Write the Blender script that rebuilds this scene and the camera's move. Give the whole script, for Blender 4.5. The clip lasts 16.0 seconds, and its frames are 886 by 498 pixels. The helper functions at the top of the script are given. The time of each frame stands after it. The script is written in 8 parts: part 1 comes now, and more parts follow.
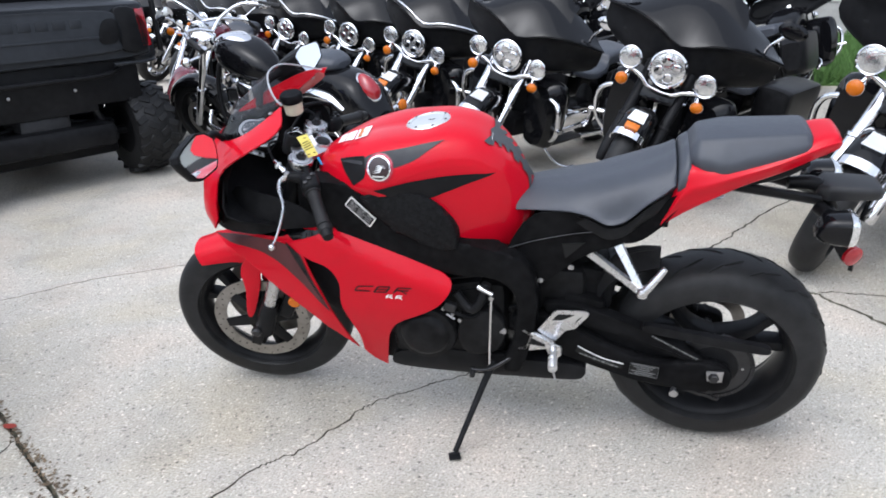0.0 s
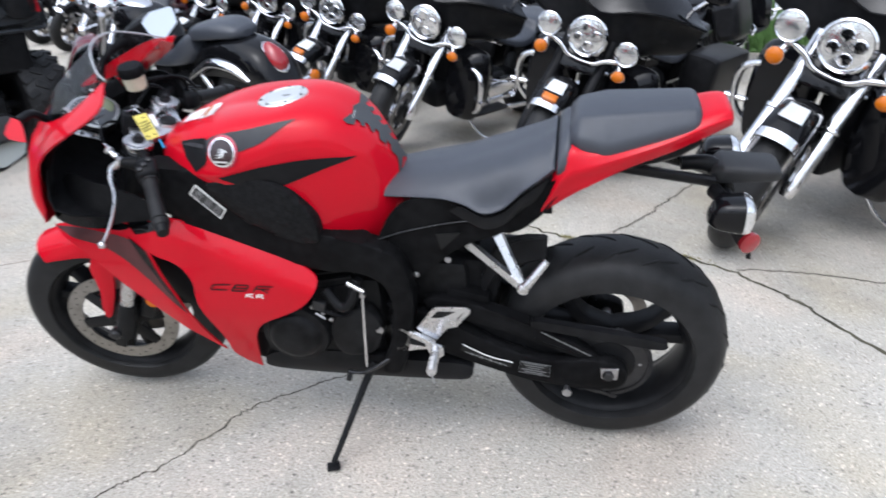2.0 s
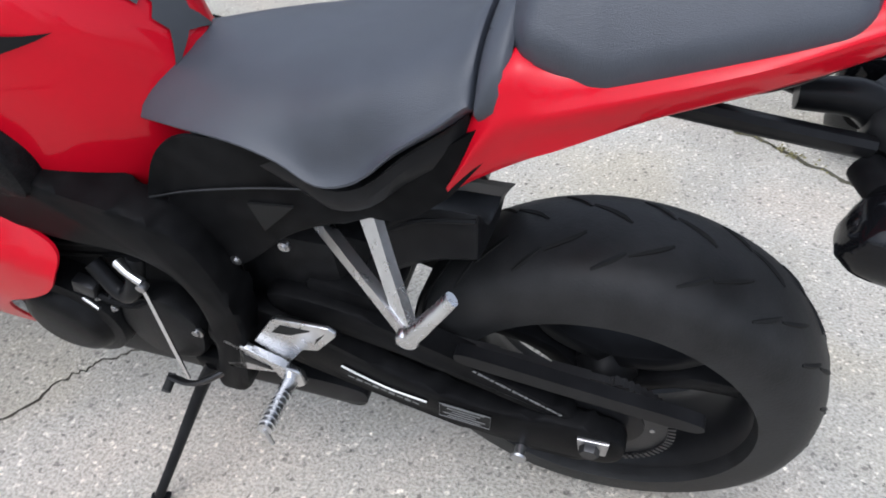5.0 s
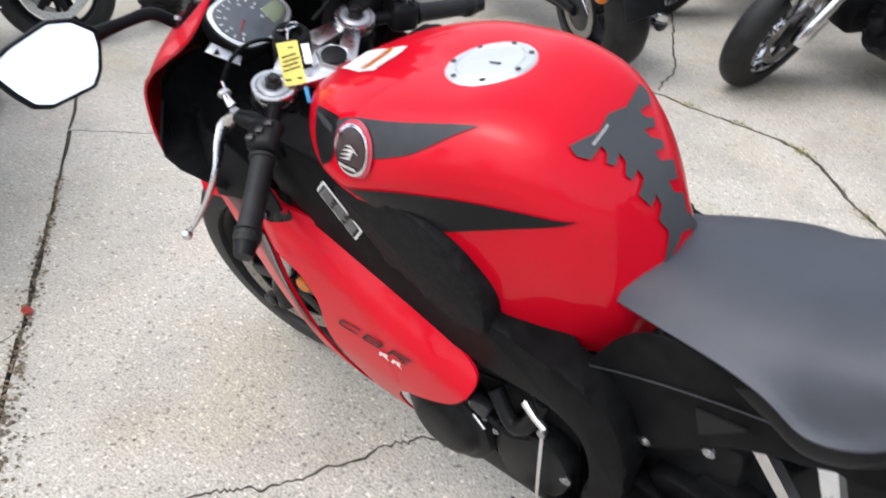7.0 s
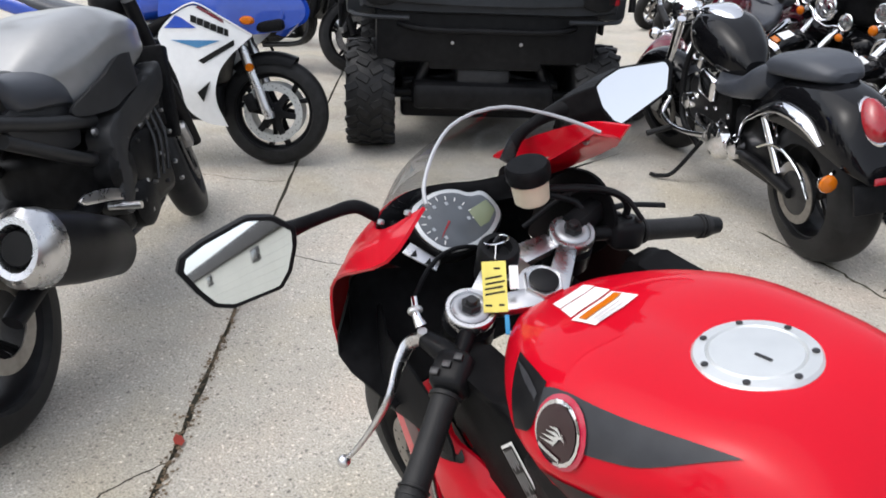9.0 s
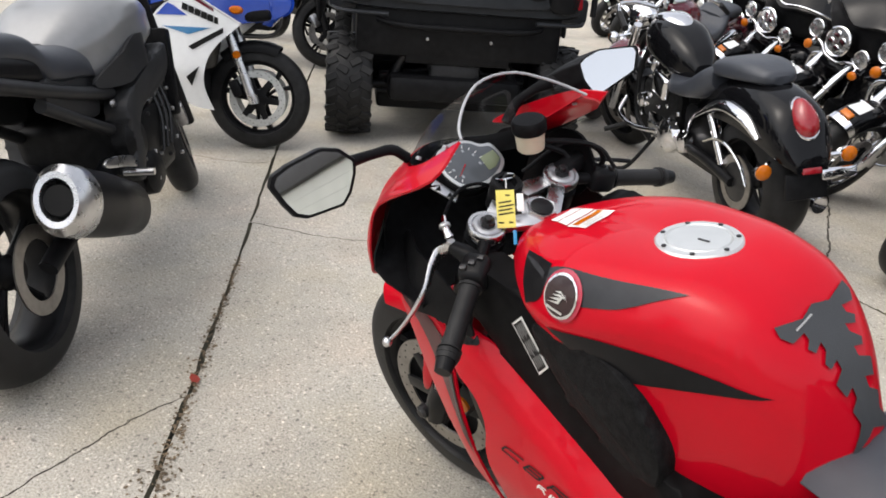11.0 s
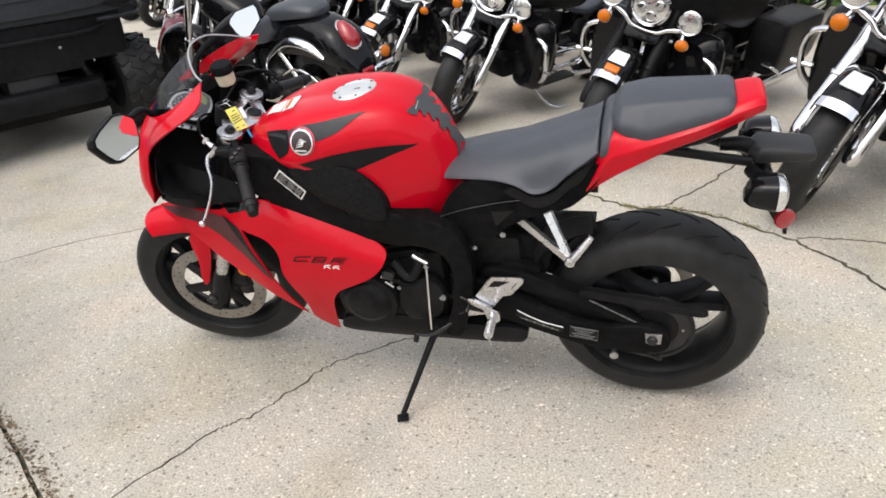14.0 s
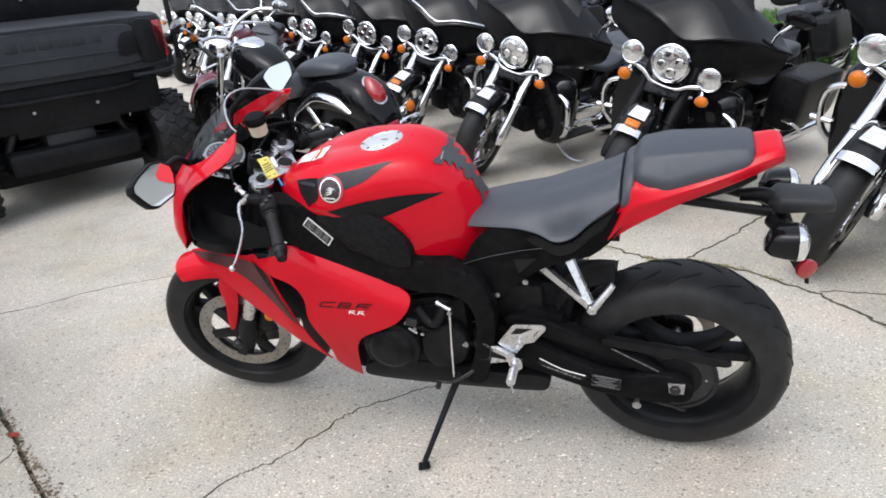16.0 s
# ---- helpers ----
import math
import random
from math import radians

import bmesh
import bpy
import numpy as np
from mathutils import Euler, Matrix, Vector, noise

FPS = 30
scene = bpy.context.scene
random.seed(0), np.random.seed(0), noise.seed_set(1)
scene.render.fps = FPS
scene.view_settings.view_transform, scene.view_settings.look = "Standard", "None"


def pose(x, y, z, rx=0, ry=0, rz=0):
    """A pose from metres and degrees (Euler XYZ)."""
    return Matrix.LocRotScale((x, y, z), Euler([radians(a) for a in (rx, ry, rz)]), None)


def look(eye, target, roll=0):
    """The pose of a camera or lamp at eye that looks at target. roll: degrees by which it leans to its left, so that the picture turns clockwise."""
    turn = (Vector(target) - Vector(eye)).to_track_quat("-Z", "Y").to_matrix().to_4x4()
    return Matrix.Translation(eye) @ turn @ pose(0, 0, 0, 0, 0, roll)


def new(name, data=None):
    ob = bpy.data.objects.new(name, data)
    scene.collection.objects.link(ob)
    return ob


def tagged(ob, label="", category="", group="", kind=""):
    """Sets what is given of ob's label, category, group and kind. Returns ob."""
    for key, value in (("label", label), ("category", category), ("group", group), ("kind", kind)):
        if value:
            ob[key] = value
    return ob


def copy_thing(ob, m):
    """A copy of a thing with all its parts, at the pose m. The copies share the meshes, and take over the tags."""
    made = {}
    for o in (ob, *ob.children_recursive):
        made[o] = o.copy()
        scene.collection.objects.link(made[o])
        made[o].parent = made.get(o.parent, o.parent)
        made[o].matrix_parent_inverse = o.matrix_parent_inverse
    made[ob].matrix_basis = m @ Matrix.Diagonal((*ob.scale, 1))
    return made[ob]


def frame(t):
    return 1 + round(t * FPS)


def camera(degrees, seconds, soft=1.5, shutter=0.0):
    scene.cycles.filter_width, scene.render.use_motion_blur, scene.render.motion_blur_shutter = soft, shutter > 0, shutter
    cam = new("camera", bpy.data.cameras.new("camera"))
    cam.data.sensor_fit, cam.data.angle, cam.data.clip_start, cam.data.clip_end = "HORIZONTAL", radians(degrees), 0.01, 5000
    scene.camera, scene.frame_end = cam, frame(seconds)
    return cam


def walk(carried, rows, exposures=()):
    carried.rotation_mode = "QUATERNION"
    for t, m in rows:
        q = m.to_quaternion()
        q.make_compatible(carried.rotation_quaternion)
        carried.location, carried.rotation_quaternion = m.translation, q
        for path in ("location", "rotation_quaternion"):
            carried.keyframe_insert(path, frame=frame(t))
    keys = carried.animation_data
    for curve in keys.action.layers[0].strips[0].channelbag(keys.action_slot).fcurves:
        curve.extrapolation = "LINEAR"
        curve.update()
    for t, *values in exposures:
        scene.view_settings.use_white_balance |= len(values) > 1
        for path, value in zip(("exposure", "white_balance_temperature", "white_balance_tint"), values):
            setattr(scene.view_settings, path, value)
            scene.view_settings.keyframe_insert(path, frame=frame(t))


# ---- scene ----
cam = camera(63.0, 16.0, 1.7, 0.4)
PATH = [
    (0, (0.410, -2.081, 1.394), (0.180, -1.180, 1.026), -1.8),
    (0.5, (0.538, -2.032, 1.383), (0.284, -1.128, 1.041), -1.3),
    (1, (0.612, -1.984, 1.371), (0.325, -1.085, 1.040), -2.0),
    (1.5, (0.637, -1.921, 1.347), (0.364, -1.027, 0.993), -2.7),
    (2, (0.582, -1.823, 1.359), (0.413, -0.926, 0.951), -1.5),
    (2.5, (0.589, -1.651, 1.348), (0.478, -0.769, 0.890), -2.7),
    (3, (0.697, -1.358, 1.263), (0.554, -0.497, 0.773), 1.3),
    (3.2, (0.707, -1.273, 1.243), (0.537, -0.426, 0.739), 0.5),
    (5.3, (0.696, -0.832, 1.184), (0.432, -0.131, 0.521), -0.7),
    (5.5, (0.665, -0.827, 1.203), (0.355, -0.154, 0.532), 1.6),
    (6, (0.571, -0.839, 1.270), (0.143, -0.185, 0.647), 1.2),
    (6.5, (0.493, -0.913, 1.298), (0.006, -0.277, 0.700), -1.3),
    (7, (0.433, -0.923, 1.321), (-0.102, -0.294, 0.757), 0.5),
    (7.5, (0.360, -0.889, 1.348), (-0.241, -0.280, 0.830), 1.3),
    (8, (0.300, -0.849, 1.364), (-0.376, -0.283, 0.891), 1.6),
    (8.5, (0.250, -0.823, 1.371), (-0.466, -0.283, 0.928), 2.4),
    (9, (0.215, -0.805, 1.378), (-0.526, -0.284, 0.954), 2.4),
    (9.2, (0.208, -0.792, 1.378), (-0.539, -0.275, 0.960), 2.3),
    (11.3, (0.424, -1.119, 1.381), (-0.266, -0.529, 0.963), 5.5),
    (11.5, (0.426, -1.133, 1.377), (-0.245, -0.523, 0.956), 4.9),
    (12, (0.423, -1.164, 1.340), (-0.141, -0.470, 0.892), 2.1),
    (12.5, (0.507, -1.466, 1.372), (0.096, -0.664, 0.939), 0.3),
    (13, (0.613, -1.749, 1.434), (0.302, -0.884, 1.041), -2.9),
    (13.5, (0.708, -1.875, 1.417), (0.441, -1.006, 1.000), -3.0),
    (14, (0.662, -1.967, 1.472), (0.396, -1.115, 1.020), -4.6),
    (14.5, (0.657, -1.980, 1.479), (0.424, -1.097, 1.073), -4.6),
    (15, (0.661, -1.989, 1.481), (0.422, -1.095, 1.102), -5.0),
    (15.5, (0.670, -2.004, 1.478), (0.403, -1.117, 1.100), -4.8),
    (16, (0.665, -2.008, 1.470), (0.368, -1.133, 1.088), -4.6),
]
walk(cam, [(t, look(eye, target, roll)) for t, eye, target, roll in PATH], [(0, 0.11, 5950, 10), (1.5, 0.12, 5900, 10), (3, 0.07, 5980, 10), (5.5, 0.05, 5900, 10), (6, 0.40, 5880, 10), (6.5, 0.39, 5950, 10), (7, 0.24, 6250, 10), (8, 0.07, 6300, 10), (9, 0.0, 6400, 10), (11.5, -0.09, 6800, 10), (13, 0.05, 6720, 10), (13.5, 0.07, 6800, 10), (14.5, 0.03, 6650, 10), (16, 0.07, 6250, 10)])

# ---- light ----
world = bpy.data.worlds.new("sky")
scene.world = world
world.use_nodes = True
wn = world.node_tree.nodes
sky = wn.new("ShaderNodeTexSky")
sky.sky_type, sky.sun_disc = "NISHITA", False
sky.sun_elevation, sky.sun_rotation = radians(62), radians(200)
sky.air_density, sky.dust_density, sky.ozone_density = 1.0, 3.0, 1.5
soft_sky = wn.new("ShaderNodeHueSaturation")
soft_sky.inputs["Saturation"].default_value = 0.35
world.node_tree.links.new(sky.outputs[0], soft_sky.inputs["Color"])
world.node_tree.links.new(soft_sky.outputs[0], wn["Background"].inputs[0])
wn["Background"].inputs[1].default_value = 0.33
sun = new("sun", bpy.data.lights.new("sun", "SUN"))
sun.data.energy, sun.data.angle, sun.data.color = 0.7, radians(80), (1.0, 0.96, 0.9)
sun.matrix_world = look((-2, -4, 9), (0, 0, 0))

# ---- materials ----
def pbr(name, col, rough=0.5, metal=0.0, var=0.12, scale=30.0, bump=0.0, bump_scale=200.0, coat=0.0, rvar=0.1, trans=0.0, spec=0.5):
    """A procedural surface: colour and roughness vary by two noises, fine relief by a third."""
    m = bpy.data.materials.new(name)
    m.use_nodes = True
    nt = m.node_tree
    n, l = nt.nodes, nt.links
    b = n["Principled BSDF"]
    co = n.new("ShaderNodeTexCoord")
    big, small, ramp = n.new("ShaderNodeTexNoise"), n.new("ShaderNodeTexNoise"), n.new("ShaderNodeMix")
    big.inputs["Scale"].default_value, small.inputs["Scale"].default_value = scale * 0.2, scale
    big.inputs["Detail"].default_value = small.inputs["Detail"].default_value = 4
    l.new(co.outputs["Object"], big.inputs["Vector"])
    l.new(co.outputs["Object"], small.inputs["Vector"])
    both = n.new("ShaderNodeMath")
    both.operation = "MULTIPLY_ADD"
    both.inputs[1].default_value = 0.5
    half = n.new("ShaderNodeMath")
    half.operation, half.inputs[1].default_value = "MULTIPLY", 0.5
    l.new(small.outputs[0], half.inputs[0])
    l.new(big.outputs[0], both.inputs[0])
    l.new(half.outputs[0], both.inputs[2])
    ramp.data_type = "RGBA"
    lo, hi = [c * (1 - var) for c in col], [min(1, c * (1 + var) + 0.02 * var) for c in col]
    ramp.inputs[6].default_value, ramp.inputs[7].default_value = (*lo, 1), (*hi, 1)
    stretch = n.new("ShaderNodeMapRange")
    stretch.inputs[1].default_value, stretch.inputs[2].default_value = 0.3, 0.7
    l.new(both.outputs[0], stretch.inputs[0])
    l.new(stretch.outputs[0], ramp.inputs[0])
    l.new(ramp.outputs[2], b.inputs["Base Color"])
    rr = n.new("ShaderNodeMapRange")
    rr.inputs[3].default_value, rr.inputs[4].default_value = max(0.02, rough * (1 - rvar)), min(1, rough * (1 + rvar))
    l.new(stretch.outputs[0], rr.inputs[0])
    l.new(rr.outputs[0], b.inputs["Roughness"])
    b.inputs["Metallic"].default_value = metal
    b.inputs["Coat Weight"].default_value = coat
    b.inputs["Coat Roughness"].default_value = 0.04
    b.inputs["Transmission Weight"].default_value = trans
    b.inputs["Specular IOR Level"].default_value = spec
    if bump:
        tex, bp = n.new("ShaderNodeTexNoise"), n.new("ShaderNodeBump")
        tex.inputs["Scale"].default_value, tex.inputs["Detail"].default_value = bump_scale, 3
        bp.inputs["Strength"].default_value, bp.inputs["Distance"].default_value = bump, 0.002
        l.new(co.outputs["Object"], tex.inputs["Vector"])
        l.new(tex.outputs[0], bp.inputs["Height"])
        l.new(bp.outputs[0], b.inputs["Normal"])
    return m


RED = pbr("red_paint", (0.47, 0.0022, 0.013), 0.35, var=0.04, scale=8, coat=0.38, spec=0.03)
BLACK = pbr("black_gloss", (0.004, 0.0041, 0.005), 0.05, var=0.05, scale=4, coat=0.26, spec=0.12, rvar=0.02)
GRAPHIC = pbr("black_graphic", (0.006, 0.006, 0.007), 0.35, var=0.2, scale=30, spec=0.12)
SATIN = pbr("black_satin", (0.007, 0.0071, 0.008), 0.34, var=0.3, scale=25, spec=0.10)
MATT = pbr("black_plastic", (0.005, 0.0051, 0.0058), 0.42, var=0.3, scale=60, bump=0.2, bump_scale=700, spec=0.05)
FRAME = pbr("black_frame", (0.0032, 0.0032, 0.0036), 0.42, var=0.3, scale=40, bump=0.12, bump_scale=500, spec=0.035)
GREY = pbr("grey_graphic", (0.03, 0.031, 0.035), 0.4, var=0.25, scale=30, coat=0.1, spec=0.15)
SEAT = pbr("seat_vinyl", (0.030, 0.034, 0.044), 0.42, var=0.15, scale=30, bump=0.3, bump_scale=900, spec=0.52)
RUBBER = pbr("tyre_rubber", (0.0105, 0.0105, 0.011), 0.48, var=0.4, scale=25, bump=0.25, bump_scale=300, spec=0.2)
DARKMETAL = pbr("dark_metal", (0.035, 0.035, 0.037), 0.4, 0.7, var=0.3, scale=40, bump=0.1)
ENGINE = pbr("engine_paint", (0.0045, 0.0045, 0.005), 0.4, 0.05, var=0.5, scale=35, bump=0.25, bump_scale=350, spec=0.09)
ALU = pbr("bare_aluminium", (0.6, 0.6, 0.61), 0.28, 1.0, var=0.12, scale=50, bump=0.06, bump_scale=600)
CAPMETAL = pbr("pale_cap_metal", (0.66, 0.67, 0.66), 0.38, 0.8, var=0.06, scale=40)
CHROME = pbr("chrome", (0.76, 0.76, 0.78), 0.06, 1.0, var=0.05, scale=20)
STEEL = pbr("steel", (0.42, 0.42, 0.43), 0.35, 1.0, var=0.25, scale=60)
DISC = pbr("brake_disc", (0.3, 0.285, 0.27), 0.4, 1.0, var=0.3, scale=40)
WHITE = pbr("white_sticker", (0.78, 0.77, 0.75), 0.5, var=0.05)
ORANGE = pbr("amber_lens", (0.5, 0.125, 0.002), 0.25, var=0.15, scale=90, coat=0.2, spec=0.3)
REDLENS = pbr("red_lens", (0.27, 0.005, 0.011), 0.12, var=0.15, scale=90, coat=0.6)
YELLOW = pbr("yellow_card", (0.72, 0.62, 0.13), 0.6, var=0.1, scale=60)
INK = pbr("black_ink", (0.006, 0.006, 0.006), 0.6, spec=0.2)
LCD = pbr("lcd", (0.17, 0.195, 0.12), 0.25, var=0.08)
DIAL = pbr("dial_face", (0.07, 0.078, 0.088), 0.35, var=0.2, coat=0.5)
LAMPGLASS = pbr("lamp_reflector", (0.75, 0.77, 0.8), 0.16, 0.9, var=0.35, scale=120, coat=0.7, bump=0.5, bump_scale=90)
RESERVOIR = pbr("reservoir_plastic", (0.62, 0.56, 0.42), 0.4, var=0.15)
MIRROR = pbr("mirror_glass", (0.92, 0.93, 0.94), 0.02, 1.0, var=0.01)
BLUE = pbr("blue_paint", (0.01, 0.06, 0.42), 0.25, var=0.08, coat=0.8)
WPAINT = pbr("white_paint", (0.78, 0.79, 0.8), 0.3, var=0.05, coat=0.6)
NAKEDBLACK = pbr("dull_black", (0.016, 0.0165, 0.018), 0.5, var=0.3, scale=40, spec=0.3)
GREYTANK = pbr("grey_metallic", (0.23, 0.233, 0.237), 0.38, 0.35, var=0.08, coat=0.35)
UTVPLASTIC = pbr("utv_plastic", (0.020, 0.0225, 0.027), 0.5, var=0.25, scale=20, bump=0.2, bump_scale=300, spec=0.25)
MAROON = pbr("maroon_paint", (0.13, 0.006, 0.018), 0.2, var=0.1, coat=0.9)


def glass(name, tint, alpha):
    """A thin tinted screen: mostly clear, with a sharp gloss."""
    m = bpy.data.materials.new(name)
    m.use_nodes = True
    n, l = m.node_tree.nodes, m.node_tree.links
    n.remove(n["Principled BSDF"])
    clear, shine, mix, edge, weak = n.new("ShaderNodeBsdfTransparent"), n.new("ShaderNodeBsdfGlossy"), n.new("ShaderNodeMixShader"), n.new("ShaderNodeLayerWeight"), n.new("ShaderNodeMath")
    clear.inputs[0].default_value, shine.inputs["Roughness"].default_value = (*tint, 1), 0.03
    edge.inputs[0].default_value = 0.35
    weak.operation, weak.inputs[1].default_value = "MULTIPLY", alpha
    l.new(edge.outputs["Facing"], weak.inputs[0])
    l.new(weak.outputs[0], mix.inputs[0])
    l.new(clear.outputs[0], mix.inputs[1])
    l.new(shine.outputs[0], mix.inputs[2])
    l.new(mix.outputs[0], n["Material Output"].inputs[0])
    return m


SMOKE = glass("smoked_screen", (0.72, 0.73, 0.75), 0.16)


# ---- mesh helpers ----
def part(name, bm, material, parent=None, label="", smooth=True, angle=40):
    """Links bm as one mesh object under parent."""
    me = bpy.data.meshes.new(name)
    bmesh.ops.recalc_face_normals(bm, faces=bm.faces[:])
    for f in bm.faces:
        f.smooth = smooth
    limit = radians(angle)
    for e in bm.edges:
        e.smooth = len(e.link_faces) == 2 and e.calc_face_angle(0) < limit
    bm.to_mesh(me)
    bm.free()
    for m in material if isinstance(material, (list, tuple)) else [material]:
        me.materials.append(m)
    ob = new(name, me)
    ob.parent = parent
    if label:
        tagged(ob, label)
    return ob


def thing(name, m, label, category, group="", kind=""):
    ob = new(name)
    ob.matrix_world = m
    ob.empty_display_size = 0.1
    return tagged(ob, label, category, group, kind)


def spline(pts, n, closed=False):
    """A smooth curve through the points, n steps a span."""
    p = [Vector(q) for q in pts]
    k, out = len(p), []
    for i in range(k if closed else k - 1):
        a, b = p[i], p[(i + 1) % k]
        z = p[i - 1] if closed or i else a * 2 - b
        c = p[(i + 2) % k] if closed or i + 2 < k else b * 2 - a
        for j in range(n):
            t = j / n
            out.append(0.5 * (2 * a + (b - z) * t + (2 * z - 5 * a + 4 * b - c) * t * t + (3 * a - z - 3 * b + c) * t ** 3))
    if not closed:
        out.append(p[-1])
    return out


def skin(bm, rings, wrap=True, caps=True):
    """Faces between rings of equally many points."""
    vs = [[bm.verts.new(p) for p in r] for r in rings]
    n = len(vs[0])
    for a, b in zip(vs, vs[1:]):
        for i in range(n if wrap else n - 1):
            j = (i + 1) % n
            bm.faces.new((a[i], a[j], b[j], b[i]))
    if caps and wrap:
        bm.faces.new(vs[0][::-1])
        bm.faces.new(vs[-1])
    return bm


def tube(pts, r, seg=10, n=6, bm=None, flat=1.0, closed=False):
    """A round bar along a smooth curve; r is a number or one for each point."""
    bm = bm or bmesh.new()
    rs = r if isinstance(r, (list, tuple)) else [r] * len(pts)
    line = spline(pts, n, closed) if len(pts) > 2 or closed else [Vector(p) for p in pts]
    rad = [v.x for v in spline([(q, 0, 0) for q in rs], n, closed)] if len(pts) > 2 or closed else rs
    up, rings = None, []
    for i, p in enumerate(line):
        d = (line[(i + 1) % len(line)] if closed or i + 1 < len(line) else p) - (line[i - 1] if i or closed else p)
        d.normalize()
        if up is None:
            up = d.orthogonal().normalized()
        up = (up - d * up.dot(d)).normalized()
        side = d.cross(up)
        rings.append([p + (up * math.cos(a) * flat + side * math.sin(a)) * rad[i] for a in (2 * math.pi * k / seg for k in range(seg))])
    if closed:
        rings.append(rings[0])
        skin(bm, rings, caps=False)
        bmesh.ops.remove_doubles(bm, verts=bm.verts[:], dist=1e-6)
        return bm
    return skin(bm, rings)


def turned(profile, seg=32, m=None, bm=None, closed=False, caps=True):
    """A turned body round the local y axis, from (radius, y) pairs."""
    bm = bm or bmesh.new()
    m = m or Matrix()
    vs = [[bm.verts.new(m @ Vector((r * math.cos(a), y, r * math.sin(a)))) for r, y in profile] for a in (2 * math.pi * k / seg for k in range(seg))]
    k = len(profile)
    for i in range(seg):
        a, b = vs[i], vs[(i + 1) % seg]
        for j in range(k if closed else k - 1):
            bm.faces.new((a[j], a[(j + 1) % k], b[(j + 1) % k], b[j]))
    if caps and not closed:
        for j in (0, k - 1):
            if profile[j][0] > 1e-5:
                bm.faces.new([v[j] for v in vs])
    bmesh.ops.remove_doubles(bm, verts=bm.verts[:], dist=1e-6)
    return bm


def block(size, m=None, bevel=0.004, bm=None, taper=1.0, seg=2):
    """A box with rounded edges; taper scales its top."""
    b2 = bmesh.new()
    bmesh.ops.create_cube(b2, size=1)
    for v in b2.verts:
        k = taper if v.co.z > 0 else 1
        v.co = Vector((v.co.x * size[0] * k, v.co.y * size[1] * k, v.co.z * size[2]))
    if bevel:
        bmesh.ops.bevel(b2, geom=b2.edges[:], offset=bevel, segments=seg, affect="EDGES", profile=0.5)
    b2.transform(m or Matrix())
    if bm is None:
        return b2
    return join(bm, b2)


def join(bm, other):
    me = bpy.data.meshes.new("tmp")
    other.to_mesh(me)
    other.free()
    bm.from_mesh(me)
    bpy.data.meshes.remove(me)
    return bm


def outline(pts, n=5):
    """A closed line; a point with a third value of 1 stays a sharp corner, the others are rounded."""
    k, out = len(pts), []
    for i, p in enumerate(pts):
        a = Vector(p[:2])
        if len(p) > 2 and p[2]:
            out.append(a)
            continue
        before, after = Vector(pts[i - 1][:2]), Vector(pts[(i + 1) % k][:2])
        u, v = a.lerp(before, 0.42), a.lerp(after, 0.42)
        for j in range(n + 1):
            t = j / n
            out.append(u * (1 - t) ** 2 + a * 2 * t * (1 - t) + v * t * t)
    return out


def panel(pts, depth, thick=0.004, step=0.025, mirror=False, n=5, edge=0.0):
    """A shell over an outline in the side view (x, z); depth(x, z) gives its y, and it is thick towards the middle.
    edge: how far its rim turns in."""
    bm = bmesh.new()
    line = outline(pts, n)
    bm.faces.new([bm.verts.new((p.x, 0, p.y)) for p in line])
    for ax in (0, 2):
        lo, hi = min(v.co[ax] for v in bm.verts), max(v.co[ax] for v in bm.verts)
        for i in range(1, int((hi - lo) / step) + 1):
            at, no = Vector(), Vector()
            at[ax], no[ax] = lo + i * step, 1
            bmesh.ops.bisect_plane(bm, geom=bm.verts[:] + bm.edges[:] + bm.faces[:], plane_co=at, plane_no=no, dist=1e-5)
    rim = {v for e in bm.edges if len(e.link_faces) == 1 for v in e.verts}
    for v in bm.verts:
        y = depth(v.co.x, v.co.z)
        v.co.y = y - (math.copysign(edge, y) if v in rim else 0)
    if thick:
        bmesh.ops.solidify(bm, geom=bm.faces[:], thickness=thick)
    if mirror:
        bm.transform(Matrix.Diagonal((1, -1, 1, 1)))
    return bm


def slab(pts, y0, y1, bevel=0.003, n=4, m=None, bm=None):
    """A plate cut to an outline in (x, z), from y0 to y1, its edges rounded."""
    b2 = bmesh.new()
    line = outline(pts, n)
    f = b2.faces.new([b2.verts.new((p.x, y0, p.y)) for p in line])
    ext = bmesh.ops.extrude_face_region(b2, geom=[f])
    for v in ext["geom"]:
        if isinstance(v, bmesh.types.BMVert):
            v.co.y = y1
    if bevel:
        sides = [e for e in b2.edges if abs(e.verts[0].co.y - e.verts[1].co.y) < 1e-6]
        bmesh.ops.bevel(b2, geom=sides, offset=bevel, segments=2, affect="EDGES", profile=0.5)
    b2.transform(m or Matrix())
    return b2 if bm is None else join(bm, b2)


def hull_loft(stations, n=4, k=3, caps=True):
    """A body with both halves alike: stations of (x, [(y, z), ...]) from the top middle to the bottom, smoothed both ways."""
    rings = []
    for x, half in stations:
        pts = spline([(x, y, z) for y, z in half], k)
        rings.append(pts)
    cols = [spline([r[i] for r in rings], n) for i in range(len(rings[0]))]
    full = []
    for j in range(len(cols[0])):
        right = [c[j] for c in cols]
        left = [Vector((p.x, -p.y, p.z)) for p in right[::-1]]
        full.append(right + left)
    bm = bmesh.new()
    skin(bm, full, caps=caps)
    bmesh.ops.remove_doubles(bm, verts=bm.verts[:], dist=1e-5)
    return bm


